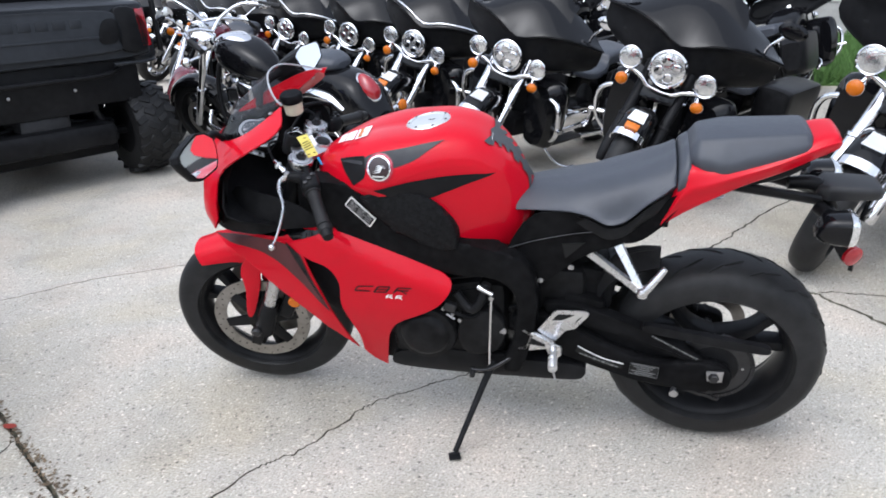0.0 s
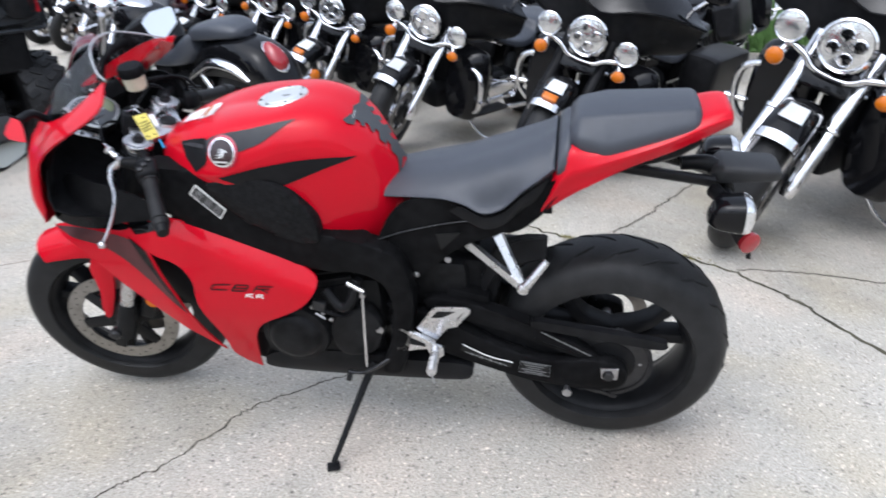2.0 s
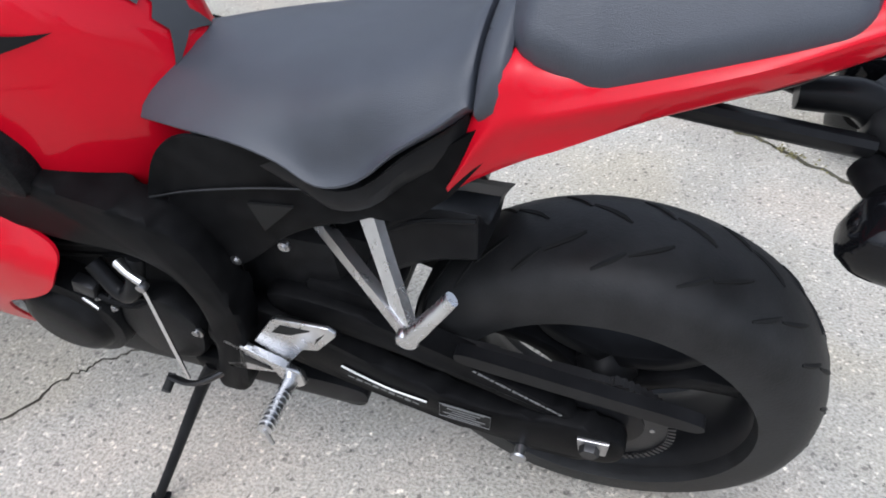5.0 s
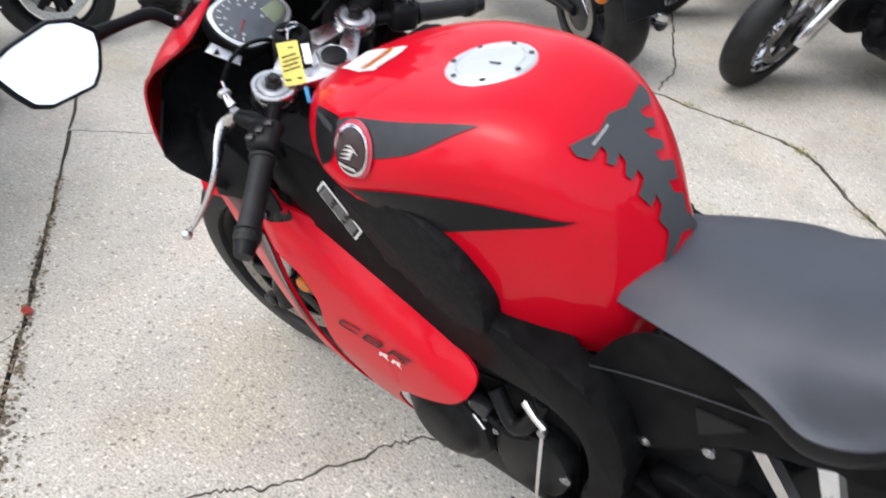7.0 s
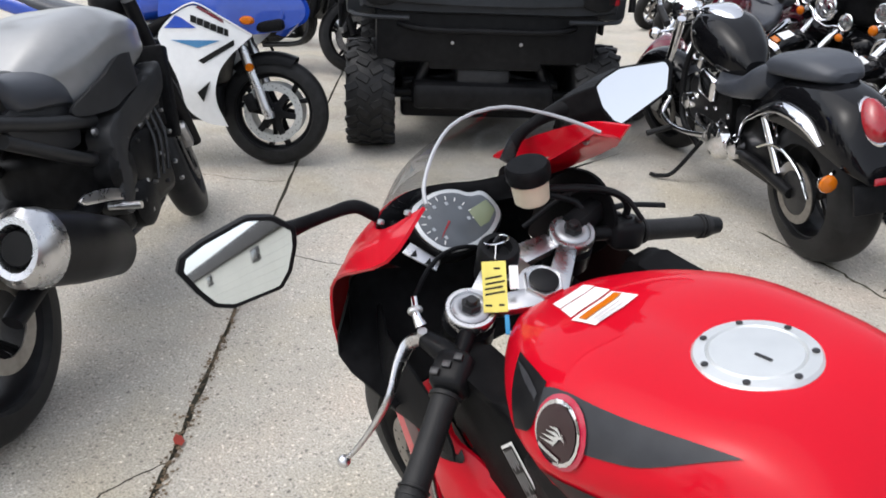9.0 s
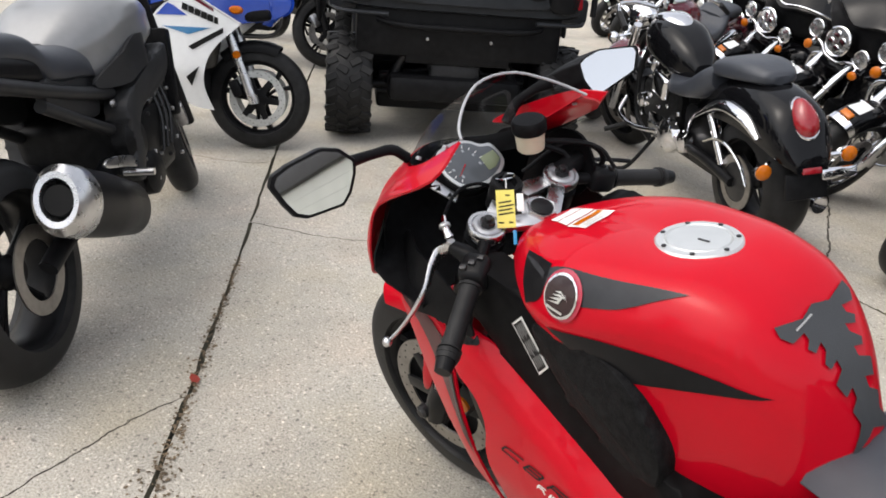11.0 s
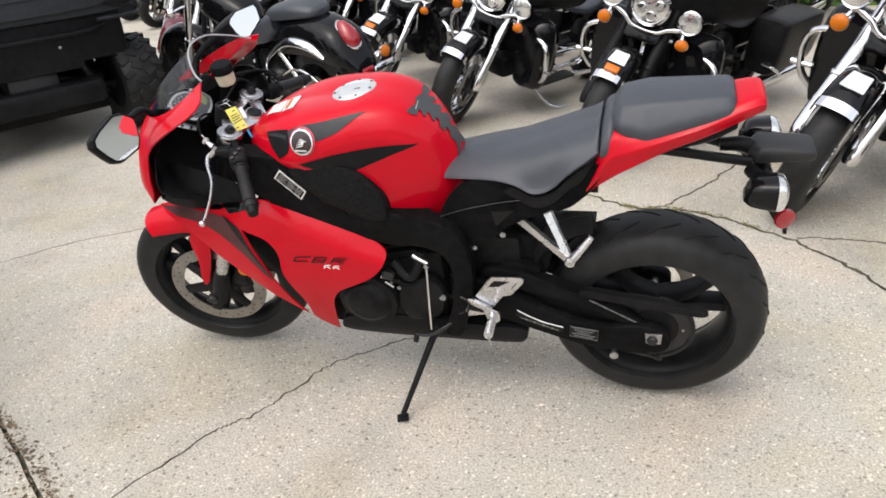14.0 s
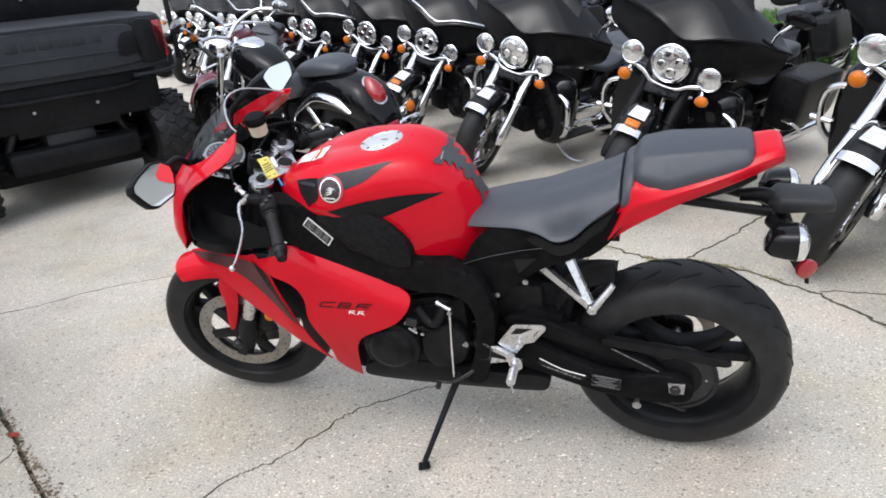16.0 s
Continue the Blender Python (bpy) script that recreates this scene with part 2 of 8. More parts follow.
def tree_of(ob):
    from mathutils.bvhtree import BVHTree
    bm = bmesh.new()
    bm.from_mesh(ob.data)
    t = BVHTree.FromBMesh(bm)
    bm.free()
    return t


def decal(pts, tree, start, way, u, v, lift=0.0012, step=0.012, n=5):
    """A thin film cut to an outline in the plane start + a u + b v, laid along way onto the body whose tree is given."""
    bm = bmesh.new()
    line = outline(pts, n)
    bm.faces.new([bm.verts.new((p.x, p.y, 0)) for p in line])
    for ax in (0, 1):
        lo, hi = min(q.co[ax] for q in bm.verts), max(q.co[ax] for q in bm.verts)
        for i in range(1, int((hi - lo) / step) + 1):
            at, no = Vector(), Vector()
            at[ax], no[ax] = lo + i * step, 1
            bmesh.ops.bisect_plane(bm, geom=bm.verts[:] + bm.edges[:] + bm.faces[:], plane_co=at, plane_no=no, dist=1e-5)
    u, v, way, start = Vector(u), Vector(v), Vector(way).normalized(), Vector(start)
    gone = []
    for q in bm.verts:
        o = start + u * q.co.x + v * q.co.y
        hit, no, _, _ = tree.ray_cast(o, way)
        if hit is None:
            gone.append(q)
        else:
            q.co = hit - way * lift * 0.6 + (no if no.dot(way) < 0 else -no) * lift
    bmesh.ops.delete(bm, geom=gone, context="VERTS")
    return bm

# ---- ground ----
def concrete():
    m = bpy.data.materials.new("concrete")
    m.use_nodes = True
    n, l = m.node_tree.nodes, m.node_tree.links
    b, co = n["Principled BSDF"], n.new("ShaderNodeTexCoord")

    def noise_at(scale, detail=4):
        t = n.new("ShaderNodeTexNoise")
        t.inputs["Scale"].default_value, t.inputs["Detail"].default_value = scale, detail
        l.new(co.outputs["Object"], t.inputs["Vector"])
        return t.outputs[0]

    def ramp(src, *stops):
        r = n.new("ShaderNodeValToRGB")
        while len(r.color_ramp.elements) < len(stops):
            r.color_ramp.elements.new(0.5)
        for e, (at, c) in zip(r.color_ramp.elements, stops):
            e.position, e.color = at, (*c, 1) if isinstance(c, tuple) else (c, c, c, 1)
        l.new(src, r.inputs[0])
        return r.outputs[0]

    def mix(a, c, f, kind="MIX"):
        x = n.new("ShaderNodeMix")
        x.data_type, x.blend_type = "RGBA", kind
        for s, i in ((f, 0), (a, 6), (c, 7)):
            if hasattr(s, "links"):
                l.new(s, x.inputs[i])
            else:
                x.inputs[i].default_value = s
        return x.outputs[2]

    base = ramp(noise_at(0.9, 6), (0.3, (0.392, 0.366, 0.313)), (0.5, (0.463, 0.435, 0.379)), (0.7, (0.524, 0.49, 0.43)))
    grain = ramp(noise_at(150, 6), (0.34, 0.5), (0.5, 0.96), (0.64, 1.25))
    col = mix(base, grain, 0.64, "MULTIPLY")
    cell = n.new("ShaderNodeTexVoronoi")
    cell.inputs["Scale"].default_value = 150
    warp = n.new("ShaderNodeTexNoise")
    warp.inputs["Scale"].default_value = 220
    l.new(co.outputs["Object"], warp.inputs["Vector"])
    bend = n.new("ShaderNodeVectorMath")
    bend.operation = "MULTIPLY_ADD"
    bend.inputs[1].default_value = (0.006, 0.006, 0.006)
    l.new(warp.outputs["Color"], bend.inputs[0])
    l.new(co.outputs["Object"], bend.inputs[2])
    l.new(bend.outputs[0], cell.inputs["Vector"])
    pebble = ramp(cell.outputs["Color"], (0.0, 0.3), (0.10, 0.42), (0.16, 0.9), (0.82, 1.0), (0.88, 1.5))
    rim = ramp(cell.outputs["Distance"], (0.3, 1.0), (0.6, 0.8))
    col = mix(col, pebble, 0.8, "MULTIPLY")
    stone = n.new("ShaderNodeTexVoronoi")
    stone.inputs["Scale"].default_value = 48
    l.new(co.outputs["Object"], stone.inputs["Vector"])
    spot = ramp(stone.outputs["Distance"], (0.20, 1.0), (0.32, 0.0))
    pick = ramp(stone.outputs["Color"], (0.0, 0.3), (0.14, 0.55), (0.24, 1.0), (0.74, 1.0), (0.86, 1.5))
    col = mix(col, mix((1, 1, 1, 1), pick, spot), 1.0, "MULTIPLY")
    col = mix(col, rim, 0.2, "MULTIPLY")
    pits = n.new("ShaderNodeTexVoronoi")
    pits.inputs["Scale"].default_value = 16
    l.new(co.outputs["Object"], pits.inputs["Vector"])
    col = mix(col, ramp(pits.outputs["Distance"], (0.05, 0.35), (0.12, 1.0)), 0.55, "MULTIPLY")
    stain = ramp(noise_at(2.6, 5), (0.36, 0.66), (0.5, 1.0))
    col = mix(col, stain, 0.4, "MULTIPLY")
    tint = ramp(noise_at(1.7, 3), (0.35, (1.02, 0.985, 0.91)), (0.5, (1.0, 1.0, 1.0)), (0.68, (1.04, 0.985, 0.95)))
    col = mix(col, tint, 1.0, "MULTIPLY")
    l.new(col, b.inputs["Base Color"])
    b.inputs["Roughness"].default_value = 0.85
    bp = n.new("ShaderNodeBump")
    bp.inputs["Strength"].default_value, bp.inputs["Distance"].default_value = 0.5, 0.004
    l.new(grain, bp.inputs["Height"])
    l.new(bp.outputs[0], b.inputs["Normal"])
    return m


CONCRETE = concrete()
CRACKDIRT = pbr("crack_dirt", (0.08, 0.07, 0.055), 0.9, var=0.5, scale=60, bump=0.5, bump_scale=120)
MOSSDIRT = pbr("joint_dirt", (0.06, 0.055, 0.035), 0.95, var=0.8, scale=9, bump=0.6, bump_scale=150)
GRASS = pbr("grass_green", (0.07, 0.15, 0.03), 0.8, var=0.4, scale=30)


def build_ground():
    """One sheet to the horizon; the joint and the cracks are grooves in it."""
    from mathutils.geometry import delaunay_2d_cdt
    rnd = random.Random(4)
    lines = [
        # points, half width, depth, jitter, material
        ([(0.2, -1.55), (-1.12, -0.72), (-2.0, -0.17), (-3.5, 0.74), (-5.57, 2.07), (-9, 4.2)], 0.008, 0.016, 0.006, 1),
        ([(-0.95, -1.3), (-0.64, -0.60), (-0.55, -0.45), (-0.47, -0.35), (-0.39, -0.16), (-0.34, -0.08), (-0.21, 0.05), (-0.05, 0.2), (0.12, 0.62), (0.2, 1.1), (0.35, 1.48)], 0.0033, 0.012, 0.012, 0),
        ([(0.36, 1.49), (0.55, 1.38), (0.66, 1.34), (0.8, 1.36), (1.0, 1.28), (1.25, 1.1), (1.32, 1.03), (1.48, 0.81), (1.71, 0.41), (2.2, -0.3)], 0.009, 0.012, 0.014, 1),
        ([(0.68, 1.36), (0.79, 1.43), (0.99, 1.73), (1.13, 2.0), (1.5, 2.6), (1.9, 3.4)], 0.006, 0.012, 0.015, 0),
        ([(1.29, 1.1), (1.55, 1.11), (2.0, 1.04), (2.9, 1.2)], 0.006, 0.012, 0.012, 0),
        ([(-2.6, 0.18), (-2.3, 0.40), (-2.1, 0.62), (-1.84, 0.82), (-1.4, 1.1)], 0.003, 0.01, 0.008, 0),
        ([(-1.44, -0.51), (-1.41, -0.67), (-1.36, -0.80), (-1.28, -1.0), (-1.2, -1.2)], 0.003, 0.01, 0.006, 0),
        ([(-3.72, 0.24), (-3.48, 0.43), (-3.35, 0.63)], 0.003, 0.01, 0.01, 0),
        ([(-1.6, 2.36), (-1.2, 2.29), (-0.95, 2.23), (-0.64, 2.16), (-0.41, 2.12), (-0.14, 2.01), (0.18, 1.64), (0.33, 1.51)], 0.008, 0.012, 0.012, 1),
        ([(-1.5, 3.6), (-1.26, 3.1), (-1.0, 2.6), (-0.93, 2.26)], 0.005, 0.012, 0.014, 0),
    ]
    verts, edges, low = [], [], {}
    strips = []
    for pts, w, deep, jit, mat in lines:
        fine = spline([(*p, 0) for p in pts], 16)
        drift = 0.0
        left, mid, right = [], [], []
        for i, p in enumerate(fine):
            d = fine[min(i + 1, len(fine) - 1)] - fine[max(i - 1, 0)]
            s = Vector((-d.y, d.x, 0)).normalized()
            ends = 0.15 if i in (0, len(fine) - 1) else 1
            drift = drift * 0.75 + rnd.uniform(-jit, jit) * 0.6
            q = p + s * drift * (0 if i in (0, len(fine) - 1) else 1)
            wl, wr = w * rnd.uniform(0.5, 1.4) * ends, w * rnd.uniform(0.5, 1.4) * ends
            left.append(q + s * wl), mid.append(q), right.append(q - s * wr)
        strips.append((left, mid, right, deep, mat))
        for chain in (left, mid, right):
            k = len(verts)
            verts += [Vector((p.x, p.y)) for p in chain]
            edges += [(k + i, k + i + 1) for i in range(len(chain) - 1)]
    for x, y in ((-400, -400), (400, -400), (400, 400), (-400, 400)):
        verts.append(Vector((x, y)))
    for x in np.arange(-12, 12.1, 1.5):
        for y in np.arange(-6, 14.1, 1.5):
            verts.append(Vector((float(x) + 0.013, float(y) + 0.017)))
    out, _, faces, *_ = delaunay_2d_cdt(verts, edges, [], 0, 1e-5)
    mids = {}
    for left, mid, right, deep, mat in strips:
        for p in mid[1:-1]:
            mids[(round(p.x, 4), round(p.y, 4))] = (deep, mat)
    bm = bmesh.new()
    vs, kind = [], {}
    for p in out:
        hit = mids.get((round(p.x, 4), round(p.y, 4)))
        v = bm.verts.new((p.x, p.y, -hit[0] if hit else 0))
        if hit:
            kind[v] = hit[1]
        vs.append(v)
    for f in faces:
        try:
            face = bm.faces.new([vs[i] for i in f])
        except ValueError:
            continue
        inside = [kind[v] for v in face.verts if v in kind]
        face.material_index = 1 + inside[0] if inside else 0
    ob = part("ground", bm, [CONCRETE, CRACKDIRT, MOSSDIRT], angle=10)
    return tagged(ob, "worn pale concrete yard with cracks and a joint", "ground", kind="structure")


build_ground()


def debris():
    """Bits of leaf and dirt that lie along the joint."""
    rnd = random.Random(21)
    bm = bmesh.new()
    for i in range(900):
        t = rnd.random() ** 1.4
        x, y = -0.75 - 1.5 * t, -0.94 + 0.93 * t
        clump = math.exp(-((t - 0.2) / 0.12) ** 2) + 0.35 * math.exp(-((t - 0.62) / 0.08) ** 2) + 0.08
        off = rnd.gauss(0, 0.035 * clump + 0.006)
        r = rnd.uniform(0.002, 0.007)
        a = rnd.uniform(0, 6.28)
        pts = [(x + 0.53 * off + r * math.cos(a + k) * (1.6 if k < 1 else 0.7), y + 0.85 * off + r * math.sin(a + k), 0.002 + rnd.uniform(0, 0.004)) for k in (0, 1.8, 3.4, 4.9)]
        bm.faces.new([bm.verts.new(p) for p in pts])
    ob = part("leaf_litter", bm, LITTER)
    tagged(ob, "brown and mossy litter along the concrete joint", "litter", kind="stuff")
    # cushions of dry moss in the wide crack
    moss = bmesh.new()
    line = spline([(-0.95, 2.23, 0), (-0.64, 2.16, 0), (-0.41, 2.12, 0), (-0.14, 2.01, 0), (0.18, 1.64, 0), (0.36, 1.49, 0), (0.55, 1.38, 0), (0.66, 1.34, 0), (0.8, 1.36, 0), (1.0, 1.28, 0), (1.25, 1.1, 0)], 30)
    for i in range(700):
        spot = rnd.choice((20, 52, 85, 88, 118, 150, 186, 190, 215, 240, 262, 285)) + int(rnd.gauss(0, 5))
        p = line[max(0, min(len(line) - 1, spot))]
        off, r, a = Vector((rnd.gauss(0, 0.012), rnd.gauss(0, 0.012), 0)), rnd.uniform(0.002, 0.006), rnd.uniform(0, 6.28)
        moss.faces.new([moss.verts.new(p + off + Vector((r * math.cos(a + k), r * math.sin(a + k), 0.002 + rnd.uniform(0, 0.006)))) for k in (0, 1.6, 3.2, 4.7)])
    tagged(part("moss", moss, pbr("dry_moss", (0.17, 0.15, 0.06), 0.95, var=0.5, scale=60)), "dry yellow-green moss in a concrete crack", "moss", kind="stuff")
    leaf = bmesh.new()
    rim = [(0.03, 0), (0.012, 0.014), (-0.012, 0.012), (-0.028, 0), (-0.012, -0.013), (0.012, -0.014)]
    vs = [leaf.verts.new((-1.5 + x, -0.475 + y, 0.006 + 0.2 * abs(y) + 6 * x * x)) for x, y in rim]
    leaf.faces.new(vs)
    bmesh.ops.solidify(leaf, geom=leaf.faces[:], thickness=0.0008)
    tagged(part("leaf", leaf, pbr("red_leaf", (0.4, 0.06, 0.04), 0.6)), "small red fallen leaf on the concrete", "leaf")


LITTER = pbr("litter", (0.12, 0.085, 0.05), 0.9, var=0.7, scale=30)
debris()

# ---- red sport bike ----
BIKE = thing("sport_motorcycle", pose(0, 0.006, 0, 10.5, 0, 0), "red and black sport motorcycle leaning on its side stand", "motorcycle")
B = BIKE
FRONT_AXLE, REAR_AXLE = Vector((-0.737, 0, 0.318)), Vector((0.703, 0, 0.32))
STEER = Matrix.Translation((-0.47, 0, 0.93)) @ Matrix.Rotation(radians(23.5), 4, "Y")
STEER = STEER @ Matrix.Rotation(radians(9), 4, "Z") @ STEER.inverted()   # bars turned a little to the left


def tyre(parent, at, radius, width, rim, turn=Matrix(), grooves=0, name="tyre"):
    prof = []
    for k in range(13):
        a = math.pi * k / 12
        y = -math.cos(a) * width / 2
        r = rim + (radius - rim) * (math.sin(a) ** 0.55)
        prof.append((r, y))
    prof += [(rim - 0.006, width * 0.42), (rim - 0.006, -width * 0.42)]
    m = turn @ Matrix.Translation(at)
    ob = part(name, turned(prof, 64, m, closed=True), RUBBER, parent, angle=50)
    if grooves:
        bm = bmesh.new()
        crown = lambda y: rim + (radius - rim) * (max(0.0, 1 - (2 * y / width) ** 2) ** 0.5) ** 0.55 - 0.0012
        for i in range(grooves):
            for side in (-1, 1):
                a0 = 2 * math.pi * (i + 0.5 * (side > 0)) / grooves
                for s0, s1, sweep, lead in ((0.06, 0.215, 0.17, 0.0), (0.19, 0.33, 0.13, 0.18)):
                    pts = []
                    for k in range(5):
                        y = side * width * (s0 + (s1 - s0) * k / 4)
                        a = a0 + lead + sweep * (k / 4) ** 1.3
                        pts.append((crown(y) * math.cos(a), y, crown(y) * math.sin(a)))
                    tube([m @ Vector(p) for p in pts], [0.0024, 0.0038, 0.0042, 0.0036, 0.0022], 5, 2, bm)
        tagged(part("tread_groove", bm, INK, ob), kind="stuff")
    return ob


def wheel(parent, at, radius, width, rim, spokes, turn=Matrix(), disc=0.0, gap=0.07, metal=SATIN, grooves=0, forked=0.0, steel=None):
    """A cast wheel with its tyre and brake discs."""
    m = turn @ Matrix.Translation(at)
    w = new("wheel")
    w.parent = parent
    tyre(w, at, radius, width, rim, turn, grooves)
    h = width * 0.36
    bm = turned([(rim + 0.006, -h), (rim - 0.004, -h - 0.004), (rim - 0.012, -h), (rim - 0.026, -h * 0.55), (rim - 0.03, 0), (rim - 0.026, h * 0.55), (rim - 0.012, h), (rim - 0.004, h + 0.004), (rim + 0.006, h)], 56, m, caps=False)
    turned([(0.0, -0.05), (0.035, -0.05), (0.04, -0.03), (0.05, -0.02), (0.05, 0.02), (0.04, 0.03), (0.035, 0.05), (0.0, 0.05)], 28, m, bm)
    for i in range(spokes if forked else 0):             # broad cast spokes that fork towards the rim
        turn_y = m @ Matrix.Rotation(-2 * math.pi * i / spokes - 0.42, 4, "Y")
        rr = rim - 0.02
        end = lambda q: (rr * math.cos(q), rr * math.sin(q))
        k = forked
        for g in (-1, 1):
            a0, a1 = end(g * 0.27 - 0.075), end(g * 0.27 + 0.075)
            slab([(0.03, g * 2.3 * k - k, 1), (0.105, g * 1.1 * k - k), (*a0, 1), (*a1, 1), (0.115, g * 1.1 * k + k), (0.03, g * 2.3 * k + k, 1)], -0.014 - k, 0.014 + k, 0.006, 3, turn_y, bm)
    for i in range(0 if forked else spokes):
        a = 2 * math.pi * i / spokes + 0.3
        for off in (-0.09, 0.09):
            p0, p1 = Vector((0.04 * math.cos(a), 0, 0.04 * math.sin(a))), Vector(((rim - 0.028) * math.cos(a + off), 0, (rim - 0.028) * math.sin(a + off)))
            tube([m @ p0, m @ p0.lerp(p1, 0.5), m @ p1], [0.014, 0.011, 0.013], 8, 3, bm)
    part("rim", bm, metal, w)
    for side in (-1, 1) if disc else ():
        bm = turned([(disc - 0.042, side * gap - 0.0025), (disc, side * gap - 0.0025), (disc, side * gap + 0.0025), (disc - 0.042, side * gap + 0.0025)], 56, m, closed=True)
        d = part("brake_disc", bm, steel or DISC, w, "drilled steel brake disc", angle=30)
        bm = bmesh.new()
        for i in range(40):
            a = 2 * math.pi * i / 40
            rr = disc - 0.008 - 0.009 * (i % 3)
            turned([(0.0, side * (gap + 0.003)), (0.0028, side * (gap + 0.0031)), (0.0028, side * (gap + 0.001))], 7, m @ Matrix.Translation((rr * math.cos(a), 0, rr * math.sin(a))), bm)
        tagged(part("drilling", bm, INK, d), kind="stuff")
        star = []
        for i in range(24):
            a, rr = 2 * math.pi * i / 24, (disc - 0.036 if i % 4 in (0, 1) else 0.055)
            star.append((rr * math.cos(a), rr * math.sin(a), 1))
        bm = slab(star, side * gap - 0.004, side * gap + 0.004, 0.0015, m=m)
        part("disc_carrier", bm, SATIN, w)
    return w


wheel(B, FRONT_AXLE, 0.303, 0.118, 0.222, 3, STEER, 0.163, 0.062, forked=0.011)
wheel(B, REAR_AXLE, 0.311, 0.19, 0.222, 3, Matrix(), 0.0, grooves=18, forked=0.016)

def over(bm, k=0.87):
    """Tank and seats stand a little over to the leaning side."""
    for v in bm.verts:
        v.co.y = v.co.y * k - 0.03
    return bm


def crease(stations):
    """Firms up the shoulder of each station."""
    out = []
    for x, p in stations:
        a, b = p[2], p[3]
        mid = (a[0] * 0.4 + b[0] * 0.6 + 0.007, a[1] * 0.4 + b[1] * 0.6 + 0.009)
        out.append((x, p[:3] + [mid] + p[3:]))
    return out


# tank
TANK = part("fuel_tank", over(hull_loft([
    (-0.41, [(0, 0.928), (0.03, 0.927), (0.052, 0.922), (0.064, 0.91), (0.07, 0.896), (0.072, 0.888), (0.07, 0.878), (0.066, 0.862), (0.05, 0.845)]),
    (-0.37, [(0, 0.955), (0.045, 0.955), (0.085, 0.948), (0.107, 0.93), (0.118, 0.91), (0.122, 0.896), (0.119, 0.882), (0.11, 0.862), (0.09, 0.84)]),
    (-0.29, [(0, 0.986), (0.055, 0.988), (0.115, 0.984), (0.152, 0.964), (0.176, 0.93), (0.184, 0.905), (0.181, 0.888), (0.162, 0.86), (0.13, 0.82)]),
    (-0.2, [(0, 1.006), (0.06, 1.01), (0.125, 1.008), (0.172, 0.992), (0.202, 0.955), (0.212, 0.92), (0.21, 0.90), (0.192, 0.86), (0.14, 0.80)]),
    (-0.1, [(0, 1.018), (0.065, 1.022), (0.125, 1.02), (0.162, 1.006), (0.19, 0.975), (0.197, 0.953), (0.197, 0.935), (0.187, 0.87), (0.15, 0.76)]),
    (-0.03, [(0, 1.03), (0.06, 1.031), (0.112, 1.026), (0.145, 1.012), (0.17, 0.985), (0.177, 0.965), (0.178, 0.948), (0.174, 0.86), (0.165, 0.73)]),
    (0.04, [(0, 1.018), (0.05, 1.018), (0.095, 1.014), (0.124, 1.003), (0.147, 0.982), (0.154, 0.965), (0.157, 0.948), (0.157, 0.85), (0.14, 0.705)]),
    (0.09, [(0, 0.984), (0.04, 0.985), (0.077, 0.984), (0.103, 0.975), (0.125, 0.952), (0.133, 0.934), (0.137, 0.915), (0.14, 0.82), (0.112, 0.69)]),
    (0.13, [(0, 0.945), (0.03, 0.946), (0.055, 0.945), (0.076, 0.936), (0.096, 0.915), (0.104, 0.898), (0.109, 0.88), (0.116, 0.80), (0.085, 0.685)]),
    (0.16, [(0, 0.9), (0.02, 0.902), (0.038, 0.9), (0.054, 0.89), (0.07, 0.868), (0.077, 0.852), (0.083, 0.838), (0.095, 0.79), (0.075, 0.70)]),
    (0.185, [(0, 0.855), (0.015, 0.855), (0.028, 0.852), (0.04, 0.842), (0.05, 0.828), (0.055, 0.818), (0.06, 0.808), (0.068, 0.79), (0.06, 0.75)]),
], 4, 3)), RED, B, "glossy red fuel tank")

# seats and tail
SEATLINE = [
    (0.15, [(0, 0.85), (0.045, 0.848), (0.08, 0.838), (0.104, 0.822), (0.106, 0.813), (0.05, 0.79)]),
    (0.215, [(0, 0.864), (0.05, 0.86), (0.09, 0.85), (0.124, 0.834), (0.127, 0.825), (0.05, 0.80)]),
    (0.29, [(0, 0.874), (0.06, 0.871), (0.105, 0.861), (0.142, 0.843), (0.146, 0.833), (0.05, 0.80)]),
    (0.345, [(0, 0.884), (0.06, 0.884), (0.115, 0.869), (0.153, 0.838), (0.157, 0.827), (0.05, 0.80)]),
    (0.39, [(0, 0.897), (0.06, 0.897), (0.125, 0.88), (0.163, 0.825), (0.166, 0.81), (0.05, 0.79)]),
    (0.435, [(0, 0.912), (0.06, 0.912), (0.125, 0.895), (0.16, 0.84), (0.164, 0.822), (0.05, 0.80)]),
    (0.48, [(0, 0.93), (0.06, 0.93), (0.12, 0.915), (0.155, 0.88), (0.159, 0.864), (0.05, 0.81)]),
    (0.52, [(0, 0.948), (0.055, 0.948), (0.11, 0.933), (0.145, 0.905), (0.148, 0.892), (0.05, 0.83)]),
    (0.543, [(0, 0.962), (0.05, 0.962), (0.10, 0.949), (0.132, 0.922), (0.134, 0.907), (0.05, 0.85)]),
    (0.549, [(0, 0.956), (0.045, 0.956), (0.095, 0.943), (0.126, 0.917), (0.128, 0.905), (0.05, 0.86)])]
part("rider_seat", over(hull_loft(SEATLINE, 4, 4)), SEAT, B, "black vinyl rider seat", angle=35)
